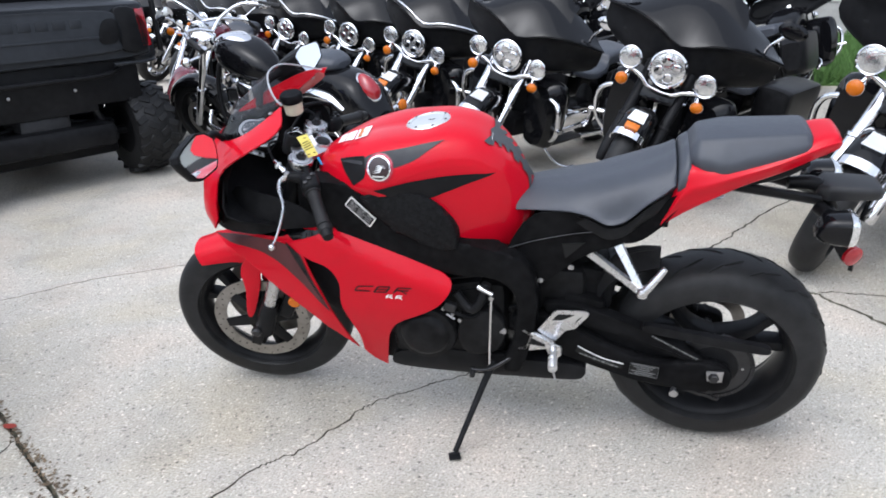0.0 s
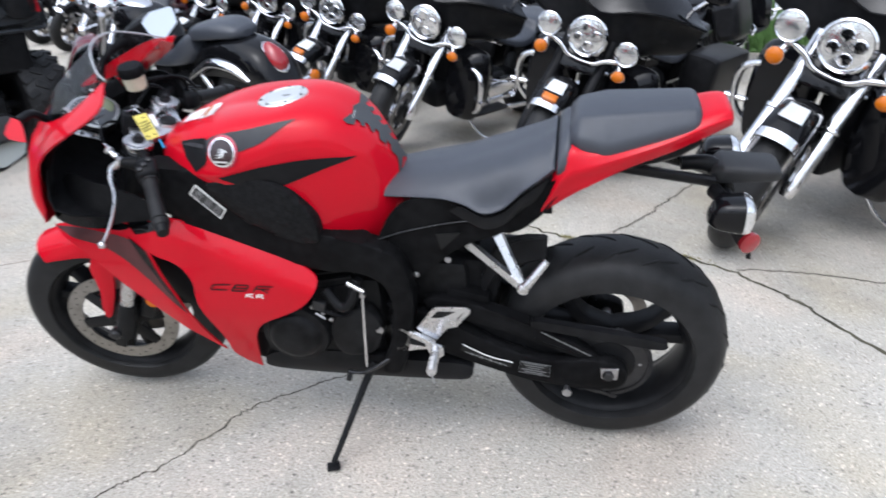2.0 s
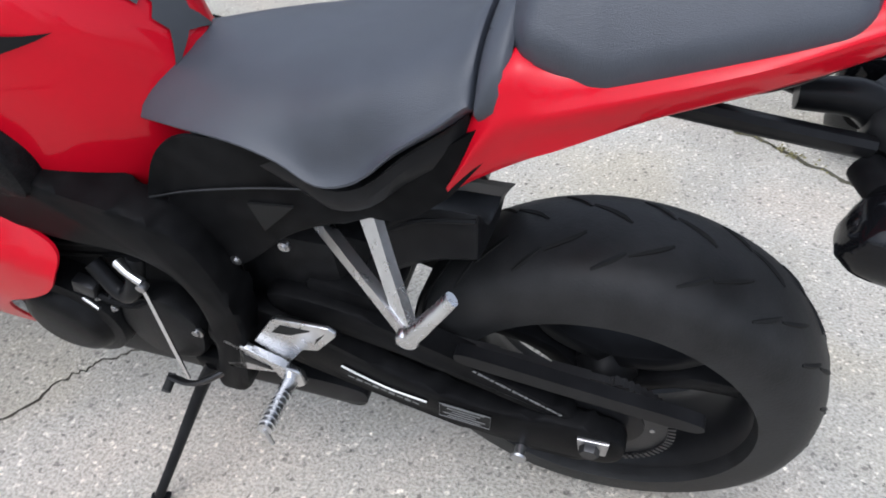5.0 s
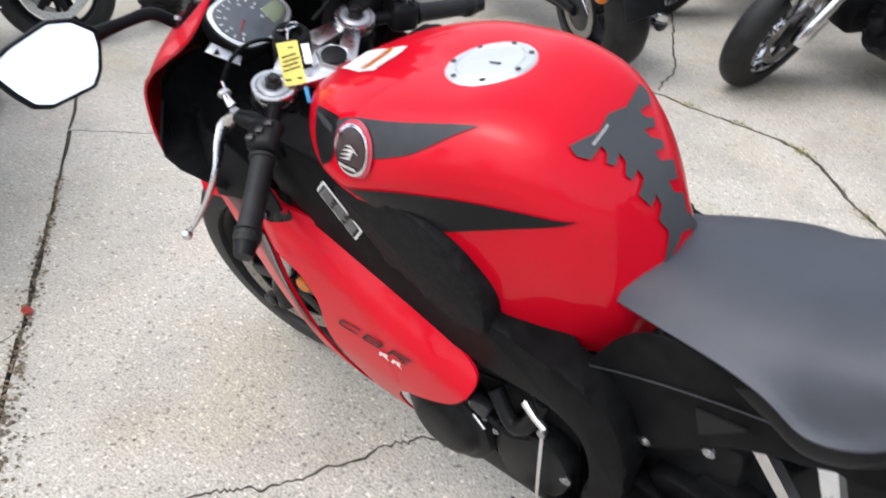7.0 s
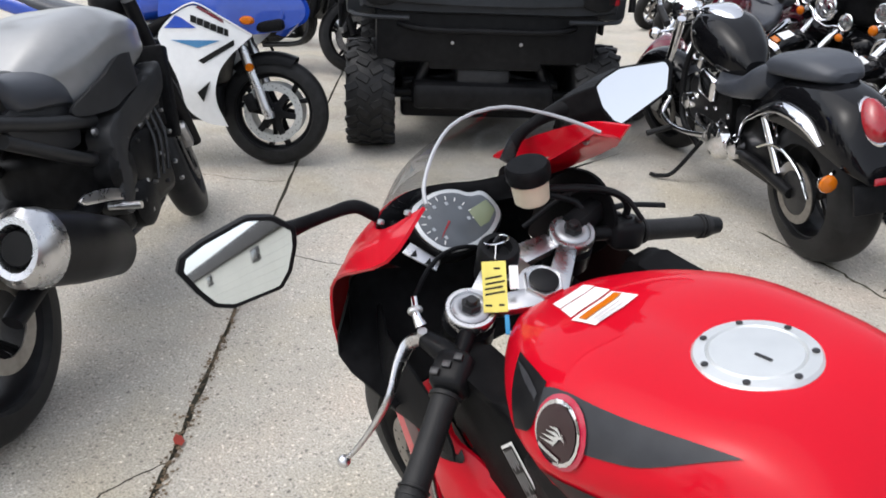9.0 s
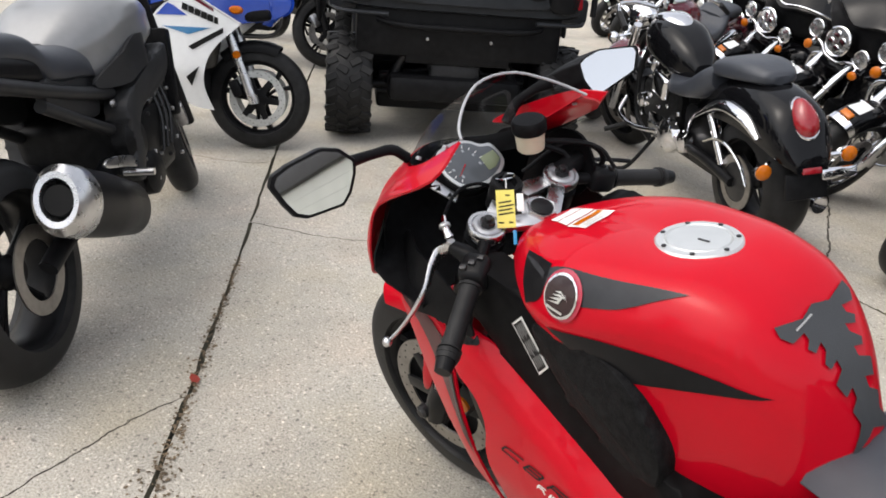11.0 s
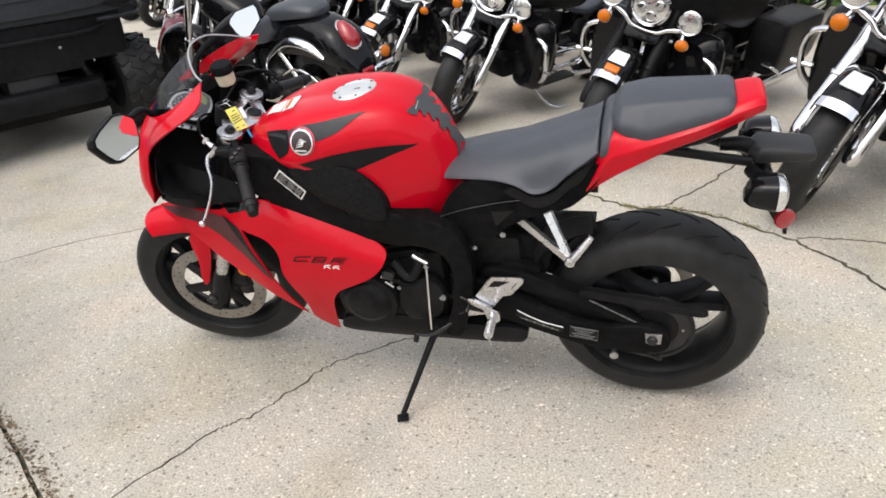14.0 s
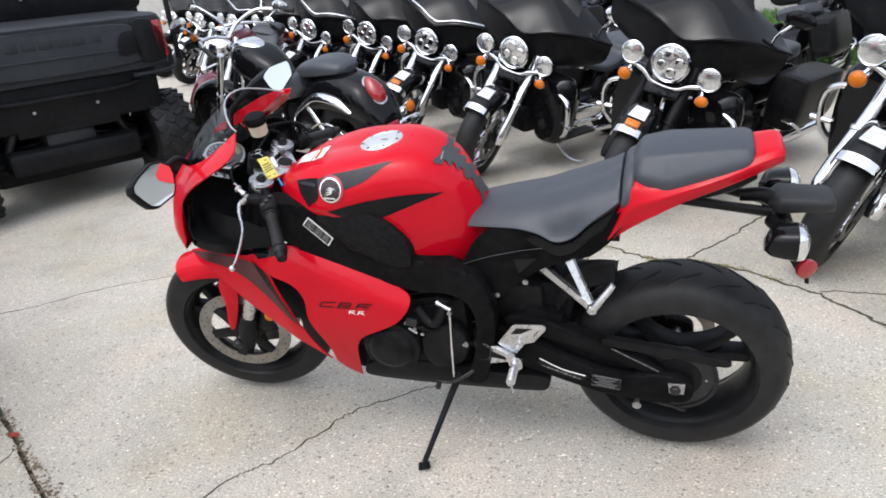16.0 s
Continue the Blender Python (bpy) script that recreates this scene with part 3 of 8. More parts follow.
part("seat_base", over(hull_loft([(x, [(0, 0.83), (p[4][0] - 0.02, p[4][1] - 0.012), (p[4][0] - 0.012, p[4][1] - 0.016), (p[4][0] - 0.014, p[4][1] - 0.05), (0.06, 0.76)]) for x, p in SEATLINE[1:-1]], 3, 2)), SATIN, B, "black seat base")
part("seat_end", over(hull_loft([
    (0.5515, [(0, 0.962), (0.05, 0.962), (0.10, 0.95), (0.131, 0.924), (0.133, 0.90), (0.05, 0.86)]),
    (0.557, [(0, 0.974), (0.05, 0.974), (0.10, 0.96), (0.132, 0.932), (0.133, 0.896), (0.05, 0.86)]),
    (0.572, [(0, 0.985), (0.05, 0.985), (0.096, 0.972), (0.128, 0.945), (0.131, 0.90), (0.05, 0.87)]),
    (0.58, [(0, 0.985), (0.05, 0.983), (0.094, 0.97), (0.124, 0.942), (0.126, 0.905), (0.05, 0.88)])], 3, 3)), SEAT, B)
bm = over(hull_loft([
    (0.572, [(0, 0.985), (0.062, 0.983), (0.085, 0.972), (0.092, 0.955), (0.05, 0.945)]),
    (0.592, [(0, 1.015), (0.07, 1.012), (0.112, 0.982), (0.118, 0.952), (0.05, 0.94)]),
    (0.655, [(0, 1.026), (0.085, 1.022), (0.128, 0.968), (0.13, 0.936), (0.05, 0.935)]),
    (0.835, [(0, 1.037), (0.07, 1.034), (0.095, 1.012), (0.097, 0.985), (0.05, 0.98)]),
    (0.848, [(0, 1.028), (0.06, 1.025), (0.082, 1.008), (0.084, 0.99), (0.05, 0.985)]),
], 1, 1))
bmesh.ops.bevel(bm, geom=[e for e in bm.edges if e.calc_face_angle(0) > 0.12], offset=0.009, segments=3, affect="EDGES", profile=0.5)
part("pillion_seat", bm, SEAT, B, "black vinyl pillion pad", angle=24)
part("tail_cowl", over(hull_loft(crease([
    (0.52, [(0.10, 0.83), (0.125, 0.825), (0.135, 0.812), (0.135, 0.80), (0.125, 0.795), (0.10, 0.80)]),
    (0.57, [(0.09, 0.955), (0.125, 0.945), (0.138, 0.915), (0.137, 0.87), (0.125, 0.835), (0.09, 0.84)]),
    (0.62, [(0.0, 0.955), (0.11, 0.955), (0.138, 0.93), (0.135, 0.895), (0.12, 0.865), (0.0, 0.87)]),
    (0.70, [(0.0, 0.965), (0.10, 0.967), (0.126, 0.952), (0.122, 0.925), (0.10, 0.905), (0.0, 0.905)]),
    (0.79, [(0.0, 0.99), (0.085, 0.992), (0.108, 0.98), (0.104, 0.958), (0.085, 0.94), (0.0, 0.935)]),
    (0.85, [(0.0, 1.02), (0.07, 1.018), (0.092, 1.005), (0.09, 0.985), (0.07, 0.965), (0.0, 0.955)]),
    (0.895, [(0.0, 1.03), (0.06, 1.028), (0.075, 1.018), (0.072, 0.998), (0.055, 0.985), (0.0, 0.975)]),
    (0.91, [(0.0, 1.02), (0.05, 1.018), (0.06, 1.01), (0.058, 1.0), (0.045, 0.99), (0.0, 0.985)]),
]), 4, 3)), RED, B, "red tail cowl")


# fairing
def bulge(x, z):
    """Half width of the side fairing."""
    side = 0.225 - 0.25 * max(0, -0.42 - x) - 0.5 * (z - 0.62) ** 2 - 0.05 * max(0, x + 0.1)
    if z < 0.5:
        side -= 0.1 * (0.5 - z)
    brow = 0.79 - 0.43 * max(0, x + 0.40) - 0.28 * max(0, -0.42 - x)     # the upper edge folds inwards
    side -= 0.75 * max(0, z - brow + 0.036)
    return -max(0.05, side)


SIDE = [(-0.777, 0.683, 1), (-0.65, 0.722), (-0.503, 0.76), (-0.434, 0.781), (-0.347, 0.767), (-0.266, 0.74), (-0.154, 0.694), (-0.06, 0.653), (-0.02, 0.623), (-0.023, 0.595), (-0.06, 0.546), (-0.11, 0.515), (-0.194, 0.47), (-0.227, 0.414), (-0.248, 0.328),
        (-0.275, 0.224, 1), (-0.314, 0.268), (-0.33, 0.312, 1), (-0.322, 0.396), (-0.341, 0.474), (-0.354, 0.536), (-0.342, 0.607), (-0.369, 0.659), (-0.444, 0.684, 1), (-0.431, 0.637), (-0.41, 0.577), (-0.389, 0.497), (-0.368, 0.403), (-0.344, 0.322, 1), (-0.367, 0.357), (-0.405, 0.408), (-0.494, 0.496), (-0.583, 0.555), (-0.65, 0.616), (-0.726, 0.663)]
for flip in (False, True):
    part("side_fairing", panel(SIDE, bulge, 0.005, 0.018, flip), RED, B, "red side fairing panel")


def patch(rows, nu=4, nv=4, thick=0.004, both=False):
    """A smooth sheet through rows of points; both: also its mirror half, joined at the middle."""
    if both:
        rows = [[Vector((x, -y, z)) for x, y, z in r[:0:-1]] + [Vector(p) for p in r] for r in rows]
    lines = [spline(r, nu) for r in rows]
    cols = [spline([ln[i] for ln in lines], nv) for i in range(len(lines[0]))]
    bm = bmesh.new()
    skin(bm, [[c[j] for c in cols] for j in range(len(cols[0]))], wrap=False)
    if thick:
        bmesh.ops.recalc_face_normals(bm, faces=bm.faces[:])
        bmesh.ops.solidify(bm, geom=bm.faces[:], thickness=thick)
    return bm


def bolt(parent, at, r=0.008, metal=STEEL, way=-1):
    at = Vector(at)
    bm = turned([(0.0, 0.0), (r * 0.5, 0.001), (r * 0.55, 0.004), (r, 0.004), (r, 0.008), (r * 0.6, 0.012)], 12, Matrix.Translation(at) @ Matrix.Diagonal((1, way * -1, 1, 1)))
    return part("bolt", bm, metal, parent)


def skew(bm):
    """The nose and bars stand a little off the wheels' line."""
    for v in bm.verts:
        v.co.y += 0.1 * min(0, v.co.x + 0.1)
    return bm


# nose cowl and screen
NOSE_TOP = [(-0.70, 0, 1.0), (-0.685, -0.055, 0.998), (-0.65, -0.095, 1.0), (-0.595, -0.123, 1.02), (-0.53, -0.138, 1.055), (-0.446, -0.143, 1.113)]
NOSE = [
    [(-0.74, 0, 0.745), (-0.735, -0.07, 0.74), (-0.725, -0.12, 0.742), (-0.71, -0.15, 0.752), (-0.692, -0.172, 0.775), (-0.672, -0.184, 0.805)],
    [(-0.77, 0, 0.80), (-0.76, -0.07, 0.80), (-0.742, -0.122, 0.803), (-0.718, -0.152, 0.82), (-0.69, -0.175, 0.845), (-0.656, -0.19, 0.875)],
    [(-0.768, 0, 0.88), (-0.752, -0.068, 0.88), (-0.725, -0.118, 0.887), (-0.695, -0.148, 0.905), (-0.658, -0.172, 0.93), (-0.612, -0.193, 0.962)],
    [(-0.745, 0, 0.945), (-0.73, -0.065, 0.945), (-0.695, -0.115, 0.95), (-0.643, -0.145, 0.972), (-0.572, -0.172, 1.012), (-0.44, -0.208, 1.068)],
    NOSE_TOP]
def flank(bm):
    """The far flank of the nose ends a little further forward."""
    for v in bm.verts:
        v.co.x -= 0.4 * max(0, v.co.y - 0.08) * (v.co.x > -0.6)
    return bm


part("nose_cowl", flank(skew(patch(NOSE, 4, 4, 0.004, True))), RED, B, "red nose cowl round the instruments")
SCREEN_TOP = [(-0.52, 0, 1.17), (-0.513, -0.045, 1.166), (-0.498, -0.08, 1.153), (-0.478, -0.11, 1.138), (-0.46, -0.13, 1.125), (-0.442, -0.141, 1.116)]
part("windscreen", skew(patch([
    [(x + 0.004, y * 0.985, z + 0.003) for x, y, z in NOSE_TOP],
    [(-0.635, 0, 1.085), (-0.62, -0.052, 1.082), (-0.585, -0.09, 1.076), (-0.543, -0.116, 1.078), (-0.50, -0.133, 1.09), (-0.444, -0.142, 1.114)],
    SCREEN_TOP], 5, 5, 0.0, True)), SMOKE, B, "clear smoked windscreen")
rim = spline([(x, -y, z) for x, y, z in SCREEN_TOP[:0:-1]] + SCREEN_TOP, 2)
part("screen_edge", skew(tube(rim, 0.0024, 6, 1)), pbr("screen_rim", (0.34, 0.35, 0.37), 0.2, var=0.1), B)
for s in (-1, 1):
    for x, y, z in ((-0.56, 0.136, 1.047), (-0.475, 0.147, 1.094)):
        part("screen_screw", skew(turned([(0.0, 0.006), (0.004, 0.005), (0.005, 0.002), (0.005, 0.0), (0.0, 0.0)], 10, pose(x, s * y, z, 70 * -s, 0, 0))), STEEL, B)
# black liner of the cockpit
part("cockpit_liner", flank(skew(patch([[(x + 0.022, y * 0.93, z + 0.004) for x, y, z in NOSE[k]] for k in (0, 2)] + [[(x + 0.016, y * 0.95, z - 0.006) for x, y, z in NOSE[3]]], 3, 3, 0.0, True))), MATT, B)
part("inner_panel", panel([(-0.76, 0.945), (-0.70, 0.972), (-0.60, 1.0), (-0.50, 1.018), (-0.455, 0.95), (-0.5, 0.87), (-0.62, 0.83), (-0.74, 0.85)], lambda x, z: -0.158, 0.006, 0.05, True), MATT, B, "black inner cockpit panel")
part("nose_flank", panel([(-0.78, 0.955), (-0.629, 1.001), (-0.481, 1.061, 1), (-0.456, 1.1, 1), (-0.537, 1.088), (-0.66, 1.032), (-0.76, 0.975)], lambda x, z: -0.172 - 0.08 * (z - 1.0), 0.006, 0.05, True), RED, B, "red upper edge of the far fairing flank")
part("dash_shroud", skew(patch([[(x + 0.006, y * 0.97, z + 0.003) for x, y, z in NOSE_TOP[:4]], [(x + 0.014, y * 0.95, z - 0.006) for x, y, z in NOSE_TOP[:4]], [(x + 0.024, y * 0.93, z - 0.03) for x, y, z in NOSE_TOP[:4]]], 3, 3, 0.0, True)), MATT, B, "matt black dash shroud")
part("cockpit_floor", skew(patch([
    [(-0.70, 0, 0.93), (-0.69, -0.08, 0.925), (-0.67, -0.135, 0.915), (-0.64, -0.165, 0.91)],
    [(-0.64, 0, 0.84), (-0.64, -0.08, 0.835), (-0.64, -0.15, 0.825), (-0.63, -0.205, 0.82)],
    [(-0.52, 0, 0.80), (-0.52, -0.08, 0.795), (-0.52, -0.15, 0.79), (-0.5, -0.20, 0.79)]], 3, 3, 0.004, True)), MATT, B)
PADDED = pbr("grained_pad", (0.0035, 0.0035, 0.004), 0.5, var=0.5, scale=420, bump=0.4, bump_scale=420, spec=0.07)
for s in (-1, 1):
    LOWER_TRIM = [(-0.755, 0.742), (-0.72, 0.775), (-0.67, 0.835), (-0.625, 0.885), (-0.53, 0.875), (-0.42, 0.845), (-0.36, 0.80), (-0.385, 0.787), (-0.48, 0.778), (-0.60, 0.738), (-0.72, 0.715)]
    part("inner_fairing", panel(LOWER_TRIM, lambda x, z: -(0.226 - 0.45 * max(0, -0.55 - x) - 0.25 * max(0, z - 0.80)), 0.004, 0.03, s > 0), MATT, B, "matt black inner fairing")
    part("air_duct", panel([(-0.60, 0.70), (-0.45, 0.73), (-0.28, 0.70), (-0.2, 0.55), (-0.21, 0.36), (-0.30, 0.37), (-0.42, 0.48)], lambda x, z: bulge(x, z) + 0.05, 0.004, 0.04, s > 0), SATIN, B, "black air duct behind the fairing")
    pad = slab([(-0.272, 0.876), (-0.19, 0.892), (-0.107, 0.896), (-0.051, 0.865), (0.004, 0.79), (0.002, 0.715), (-0.06, 0.73), (-0.135, 0.752), (-0.205, 0.8)], s * 0.206, s * 0.14, 0.012, 6)
    part("tank_side_pad", pad, PADDED, B, "grained black pad below the tank")
    spar = slab([(-0.43, 0.918), (-0.37, 0.91), (-0.28, 0.905), (-0.18, 0.88), (-0.1, 0.80), (-0.006, 0.745), (0.07, 0.73), (0.125, 0.719), (0.188, 0.69), (0.214, 0.61), (0.214, 0.5), (0.185, 0.38), (0.165, 0.30), (0.10, 0.30), (0.145, 0.42), (0.16, 0.53), (0.145, 0.60), (0.09, 0.635), (-0.02, 0.63), (-0.155, 0.675), (-0.285, 0.735), (-0.38, 0.778), (-0.45, 0.83)], s * 0.196, s * 0.135, 0.012, 5)
    sc = part("frame_spar", spar, FRAME, B, "matt black frame spar")
    if s < 0:
        left_cover = sc
    reach = 1.0 if s < 0 else 0.6                  # the far side lies further in, under the seat
    hang = slab([(0.125, 0.705), (0.257, 0.757), (0.372, 0.785), (0.47, 0.79), (0.44, 0.745), (0.33, 0.70), (0.245, 0.62), (0.205, 0.585)], s * 0.152 * reach, s * 0.138 * reach, 0.004)
    part("subframe_plate", hang, FRAME, B)
    trim = panel([(0.168, 0.79), (0.215, 0.828), (0.31, 0.832), (0.41, 0.815), (0.47, 0.825), (0.55, 0.885), (0.583, 0.925), (0.585, 0.89), (0.522, 0.797, 1), (0.48, 0.757), (0.435, 0.742), (0.37, 0.775), (0.255, 0.75), (0.125, 0.705, 1)], lambda x, z: -(0.148 - 0.06 * max(0, x - 0.45)) * reach, 0.006, 0.04, s > 0)
    part("seat_trim", trim, FRAME, B, "black trim below the seat")
part("frame_window", slab([(0.275, 0.735, 1), (0.335, 0.742, 1), (0.285, 0.69, 1)], -0.156, -0.150, 0), INK, B)
part("trim_line", tube([(0.13, -0.156, 0.712), (0.2, -0.157, 0.74), (0.29, -0.157, 0.765), (0.36, -0.156, 0.778)], 0.0013, 6, 4), DARKMETAL, B)
part("joint_line", tube([(0.556, -0.10, 0.965), (0.562, -0.122, 0.93), (0.566, -0.128, 0.905), (0.57, -0.132, 0.88)], 0.002, 6, 4), INK, B)

# engine
part("engine", block((0.36, 0.29, 0.30), Matrix.Translation((-0.06, 0.0, 0.43)), 0.03), ENGINE, B, "black engine block")
bm = turned([(0.0, -0.215), (0.05, -0.215), (0.066, -0.208), (0.074, -0.196), (0.09, -0.192), (0.094, -0.18), (0.094, -0.13), (0.0, -0.13)], 40, Matrix.Translation((-0.117, 0, 0.42)))
cov = part("generator_cover", bm, ENGINE, B, "round black generator cover")
for i in range(9):
    a = 2 * math.pi * i / 9
    bolt(cov, (-0.117 + 0.086 * math.cos(a), -0.192, 0.42 + 0.086 * math.sin(a)), 0.0055, DARKMETAL)
part("sprocket_cover", slab([(0.0, 0.50), (0.09, 0.52), (0.13, 0.45), (0.10, 0.36), (0.0, 0.34), (-0.03, 0.42)], -0.185, -0.14, 0.012), ENGINE, B)
bm = bmesh.new()
for z in (0.53, 0.555, 0.58, 0.605, 0.63):
    block((0.30, 0.30, 0.008), Matrix.Translation((-0.1, 0, z)) @ Matrix.Rotation(radians(-12), 4, "Y"), 0.002, bm)
tagged(part("cooling_rib", bm, ENGINE, B), kind="stuff")
part("coolant_hose", tube([(-0.02, -0.17, 0.56), (0.02, -0.185, 0.52), (0.05, -0.185, 0.54), (0.07, -0.17, 0.60)], 0.014, 10, 5), SATIN, B)
part("wire_loom", tube([(-0.06, -0.175, 0.52), (-0.02, -0.19, 0.505), (0.02, -0.187, 0.49), (0.05, -0.18, 0.5)], 0.006, 8, 5), MATT, B)
part("connector", block((0.035, 0.02, 0.03), pose(-0.035, -0.19, 0.525, 0, 20, 0), 0.004), DARKMETAL, B)
part("belly_pan", panel([(-0.245, 0.30), (-0.25, 0.237), (-0.1, 0.228), (0.15, 0.24), (0.33, 0.255), (0.352, 0.285), (0.345, 0.318), (0.17, 0.315), (0.0, 0.33), (-0.12, 0.325)], lambda x, z: -(0.155 - 0.5 * max(0, 0.26 - z)), 0.09, 0.05, edge=0.006), SATIN, B, "black belly pan")
part("belly_pan", panel([(-0.245, 0.30), (-0.25, 0.237), (-0.1, 0.228), (0.15, 0.24), (0.33, 0.255), (0.345, 0.318), (0.0, 0.33)], lambda x, z: -0.15, 0.09, 0.06, True, edge=0.006), SATIN, B)
# added fillers, hide a pale sliver of ground ahead of the belly pan
for k in (-1, 1):
    part("belly_nose", slab([(-0.30, 0.25), (-0.335, 0.36), (-0.30, 0.46), (-0.19, 0.46), (-0.19, 0.24)], k * 0.118, k * 0.06, 0.01), SATIN, B, "black filler behind the front of the belly pan")
for x, z, r in ((-0.055, 0.515, 0.006), (-0.03, 0.497, 0.005), (-0.008, 0.50, 0.006), (-0.01, 0.478, 0.006)):
    bolt(B, (x, -0.196, z), r, STEEL)
part("hose_clip", tube([(-0.045, -0.2, 0.505), (-0.02, -0.205, 0.492)], 0.003, 8), STEEL, B)
part("radiator", block((0.05, 0.3, 0.3), pose(-0.40, 0, 0.56, 0, -14, 0), 0.01), MATT, B)

# fork, brakes, bars: all turn together
def steer(bm):
    bm.transform(STEER)
    for v in bm.verts:
        v.co.y -= 0.035 * min(1, max(0, (v.co.z - 0.45) / 0.4))
    return bm


for s in (-1, 1):
    top, foot = Vector((-0.468, s * 0.108, 0.925)), Vector((-0.712, s * 0.108, 0.325))
    mid = foot.lerp(top, 0.36)
    part("fork_tube", steer(tube([mid, top], 0.0265, 20)), SATIN, B)
    part("fork_slider", steer(tube([foot.lerp(top, 0.12), mid], 0.0215, 20)), ALU, B, "bright fork slider")
    part("fork_foot", steer(tube([foot + Vector((-0.005, 0, -0.03)), foot.lerp(top, 0.06), foot.lerp(top, 0.16)], [0.024, 0.03, 0.026], 14, 4)), SATIN, B)
    part("axle_nut", steer(turned([(0.0, s * 0.142), (0.012, s * 0.142), (0.014, s * 0.138), (0.018, s * 0.136), (0.018, s * 0.12)], 16, Matrix.Translation(FRONT_AXLE))), DARKMETAL, B)
    cal = block((0.05, 0.05, 0.11), pose(-0.62, s * 0.078, 0.40, 0, 28, 0), 0.012)
    part("brake_caliper", steer(cal), SATIN, B, "black brake caliper")
    # mudguard stay down the fork
    part("fork_guard", steer(slab([(-0.715, 0.60), (-0.675, 0.57), (-0.69, 0.50), (-0.75, 0.345), (-0.775, 0.35), (-0.75, 0.46), (-0.75, 0.54)], s * 0.092, s * 0.083, 0.003)), RED, B, "red fork guard")
part("front_axle", steer(tube([FRONT_AXLE + Vector((0, -0.12, 0)), FRONT_AXLE + Vector((0, 0.12, 0))], 0.012, 14)), STEEL, B)
part("amber_reflector", steer(turned([(0.0, -0.124), (0.016, -0.123), (0.02, -0.119), (0.02, -0.112), (0.0, -0.112)], 20, Matrix.Translation((-0.578, -0.026, 0.452)))), ORANGE, B, "round amber reflector")
rows = []
for k in range(7):
    a = radians(60 + 67 * k / 6)
    r = 0.321 + (0.008 if k in (0,) else 0)
    rows.append([FRONT_AXLE + Vector((-math.cos(a) * q, y, math.sin(a) * q)) for y, q in ((0, r), (-0.03, r - 0.004), (-0.055, r - 0.018), (-0.07, r - 0.045), (-0.073, r - 0.075 + 0.02 * abs(k - 3) / 3))])
part("front_mudguard", steer(patch(rows, 3, 3, 0.004, True)), RED, B, "red front mudguard")

# top yoke: clamp rings joined to the stem by slender arms
CAP_L, CAP_R, STEM = Vector((-0.44, -0.132, 0.945)), Vector((-0.48, 0.085, 0.955)), Vector((-0.417, -0.027, 0.945))
YOKE_UP = Vector((0.32, -0.02, 0.945)).normalized()
YTURN = YOKE_UP.to_track_quat("Y", "Z").to_matrix().to_4x4()


def arm(bm, a, b, w0, w1, top, thick=0.014):
    """A tapered flat bar from a to b."""
    d = (b - a).normalized()
    side = d.cross(YOKE_UP)
    lo, hi = YOKE_UP * (top - thick), YOKE_UP * top
    ring = lambda p, w: [p - side * w + lo, p + side * w + lo, p + side * w + hi, p - side * w + hi]
    one = skin(bmesh.new(), [ring(a, w0), ring(b, w1)])
    bmesh.ops.bevel(one, geom=one.edges[:], offset=0.002, segments=2, affect="EDGES", profile=0.5)
    return join(bm, one)


bm = bmesh.new()
for p in (CAP_L, CAP_R):
    turned([(0.024, -0.013), (0.0335, -0.013), (0.0345, -0.011), (0.0345, 0.001), (0.033, 0.003), (0.028, 0.003), (0.026, 0.001), (0.024, 0.001)], 36, Matrix.Translation(p) @ YTURN, bm, closed=True)
turned([(0.0, -0.02), (0.035, -0.02), (0.036, -0.018), (0.036, -0.001), (0.035, 0.0), (0.0, 0.0)], 36, Matrix.Translation(STEM) @ YTURN, bm)
FRONT = Vector((-0.487, -0.038, 0.955))
side = (CAP_R - CAP_L).normalized()
for p, k in ((CAP_L, 1), (CAP_R, -1)):
    arm(bm, p + side * 0.03 * k + Vector((0.018, 0, 0)), STEM + Vector((0.014, -0.012 * k, -0.002)), 0.014, 0.017, -0.001)
    arm(bm, p + side * 0.032 * k + Vector((-0.014, 0, 0)), FRONT - side * 0.012 * k, 0.015, 0.02, -0.0018)
arm(bm, STEM, FRONT, 0.016, 0.027, -0.0026)
part("top_yoke", bm, ALU, B, "bare aluminium top yoke")
for p in (CAP_L, CAP_R):
    fm = Matrix.Translation(p) @ YTURN
    fc = part("fork_cap", turned([(0.0, 0.004), (0.014, 0.004), (0.016, 0.0055), (0.0225, 0.0055), (0.0255, 0.003), (0.0255, -0.03), (0.0, -0.03)], 32, fm), pbr("grey_anodised", (0.4, 0.41, 0.43), 0.38, 0.6, var=0.1), B, "grey fork cap with an adjuster")
    part("adjuster_nut", turned([(0.0, 0.014), (0.0125, 0.014), (0.0138, 0.012), (0.0138, 0.004), (0.0, 0.004)], 6, fm), DARKMETAL, fc)
    part("adjuster", turned([(0.0, 0.021), (0.0065, 0.021), (0.008, 0.019), (0.008, 0.013), (0.0, 0.013)], 14, fm), DARKMETAL, fc)
part("stem_nut", turned([(0.0, 0.013), (0.017, 0.013), (0.0205, 0.011), (0.021, 0.0), (0.0, 0.0)], 28, Matrix.Translation(STEM) @ YTURN), SATIN, B, "dark steering stem plug")
part("stem_ring", turned([(0.021, -0.001), (0.021, 0.008), (0.027, 0.009), (0.029, 0.006), (0.029, -0.001)], 6, Matrix.Translation(STEM) @ YTURN), ALU, B)
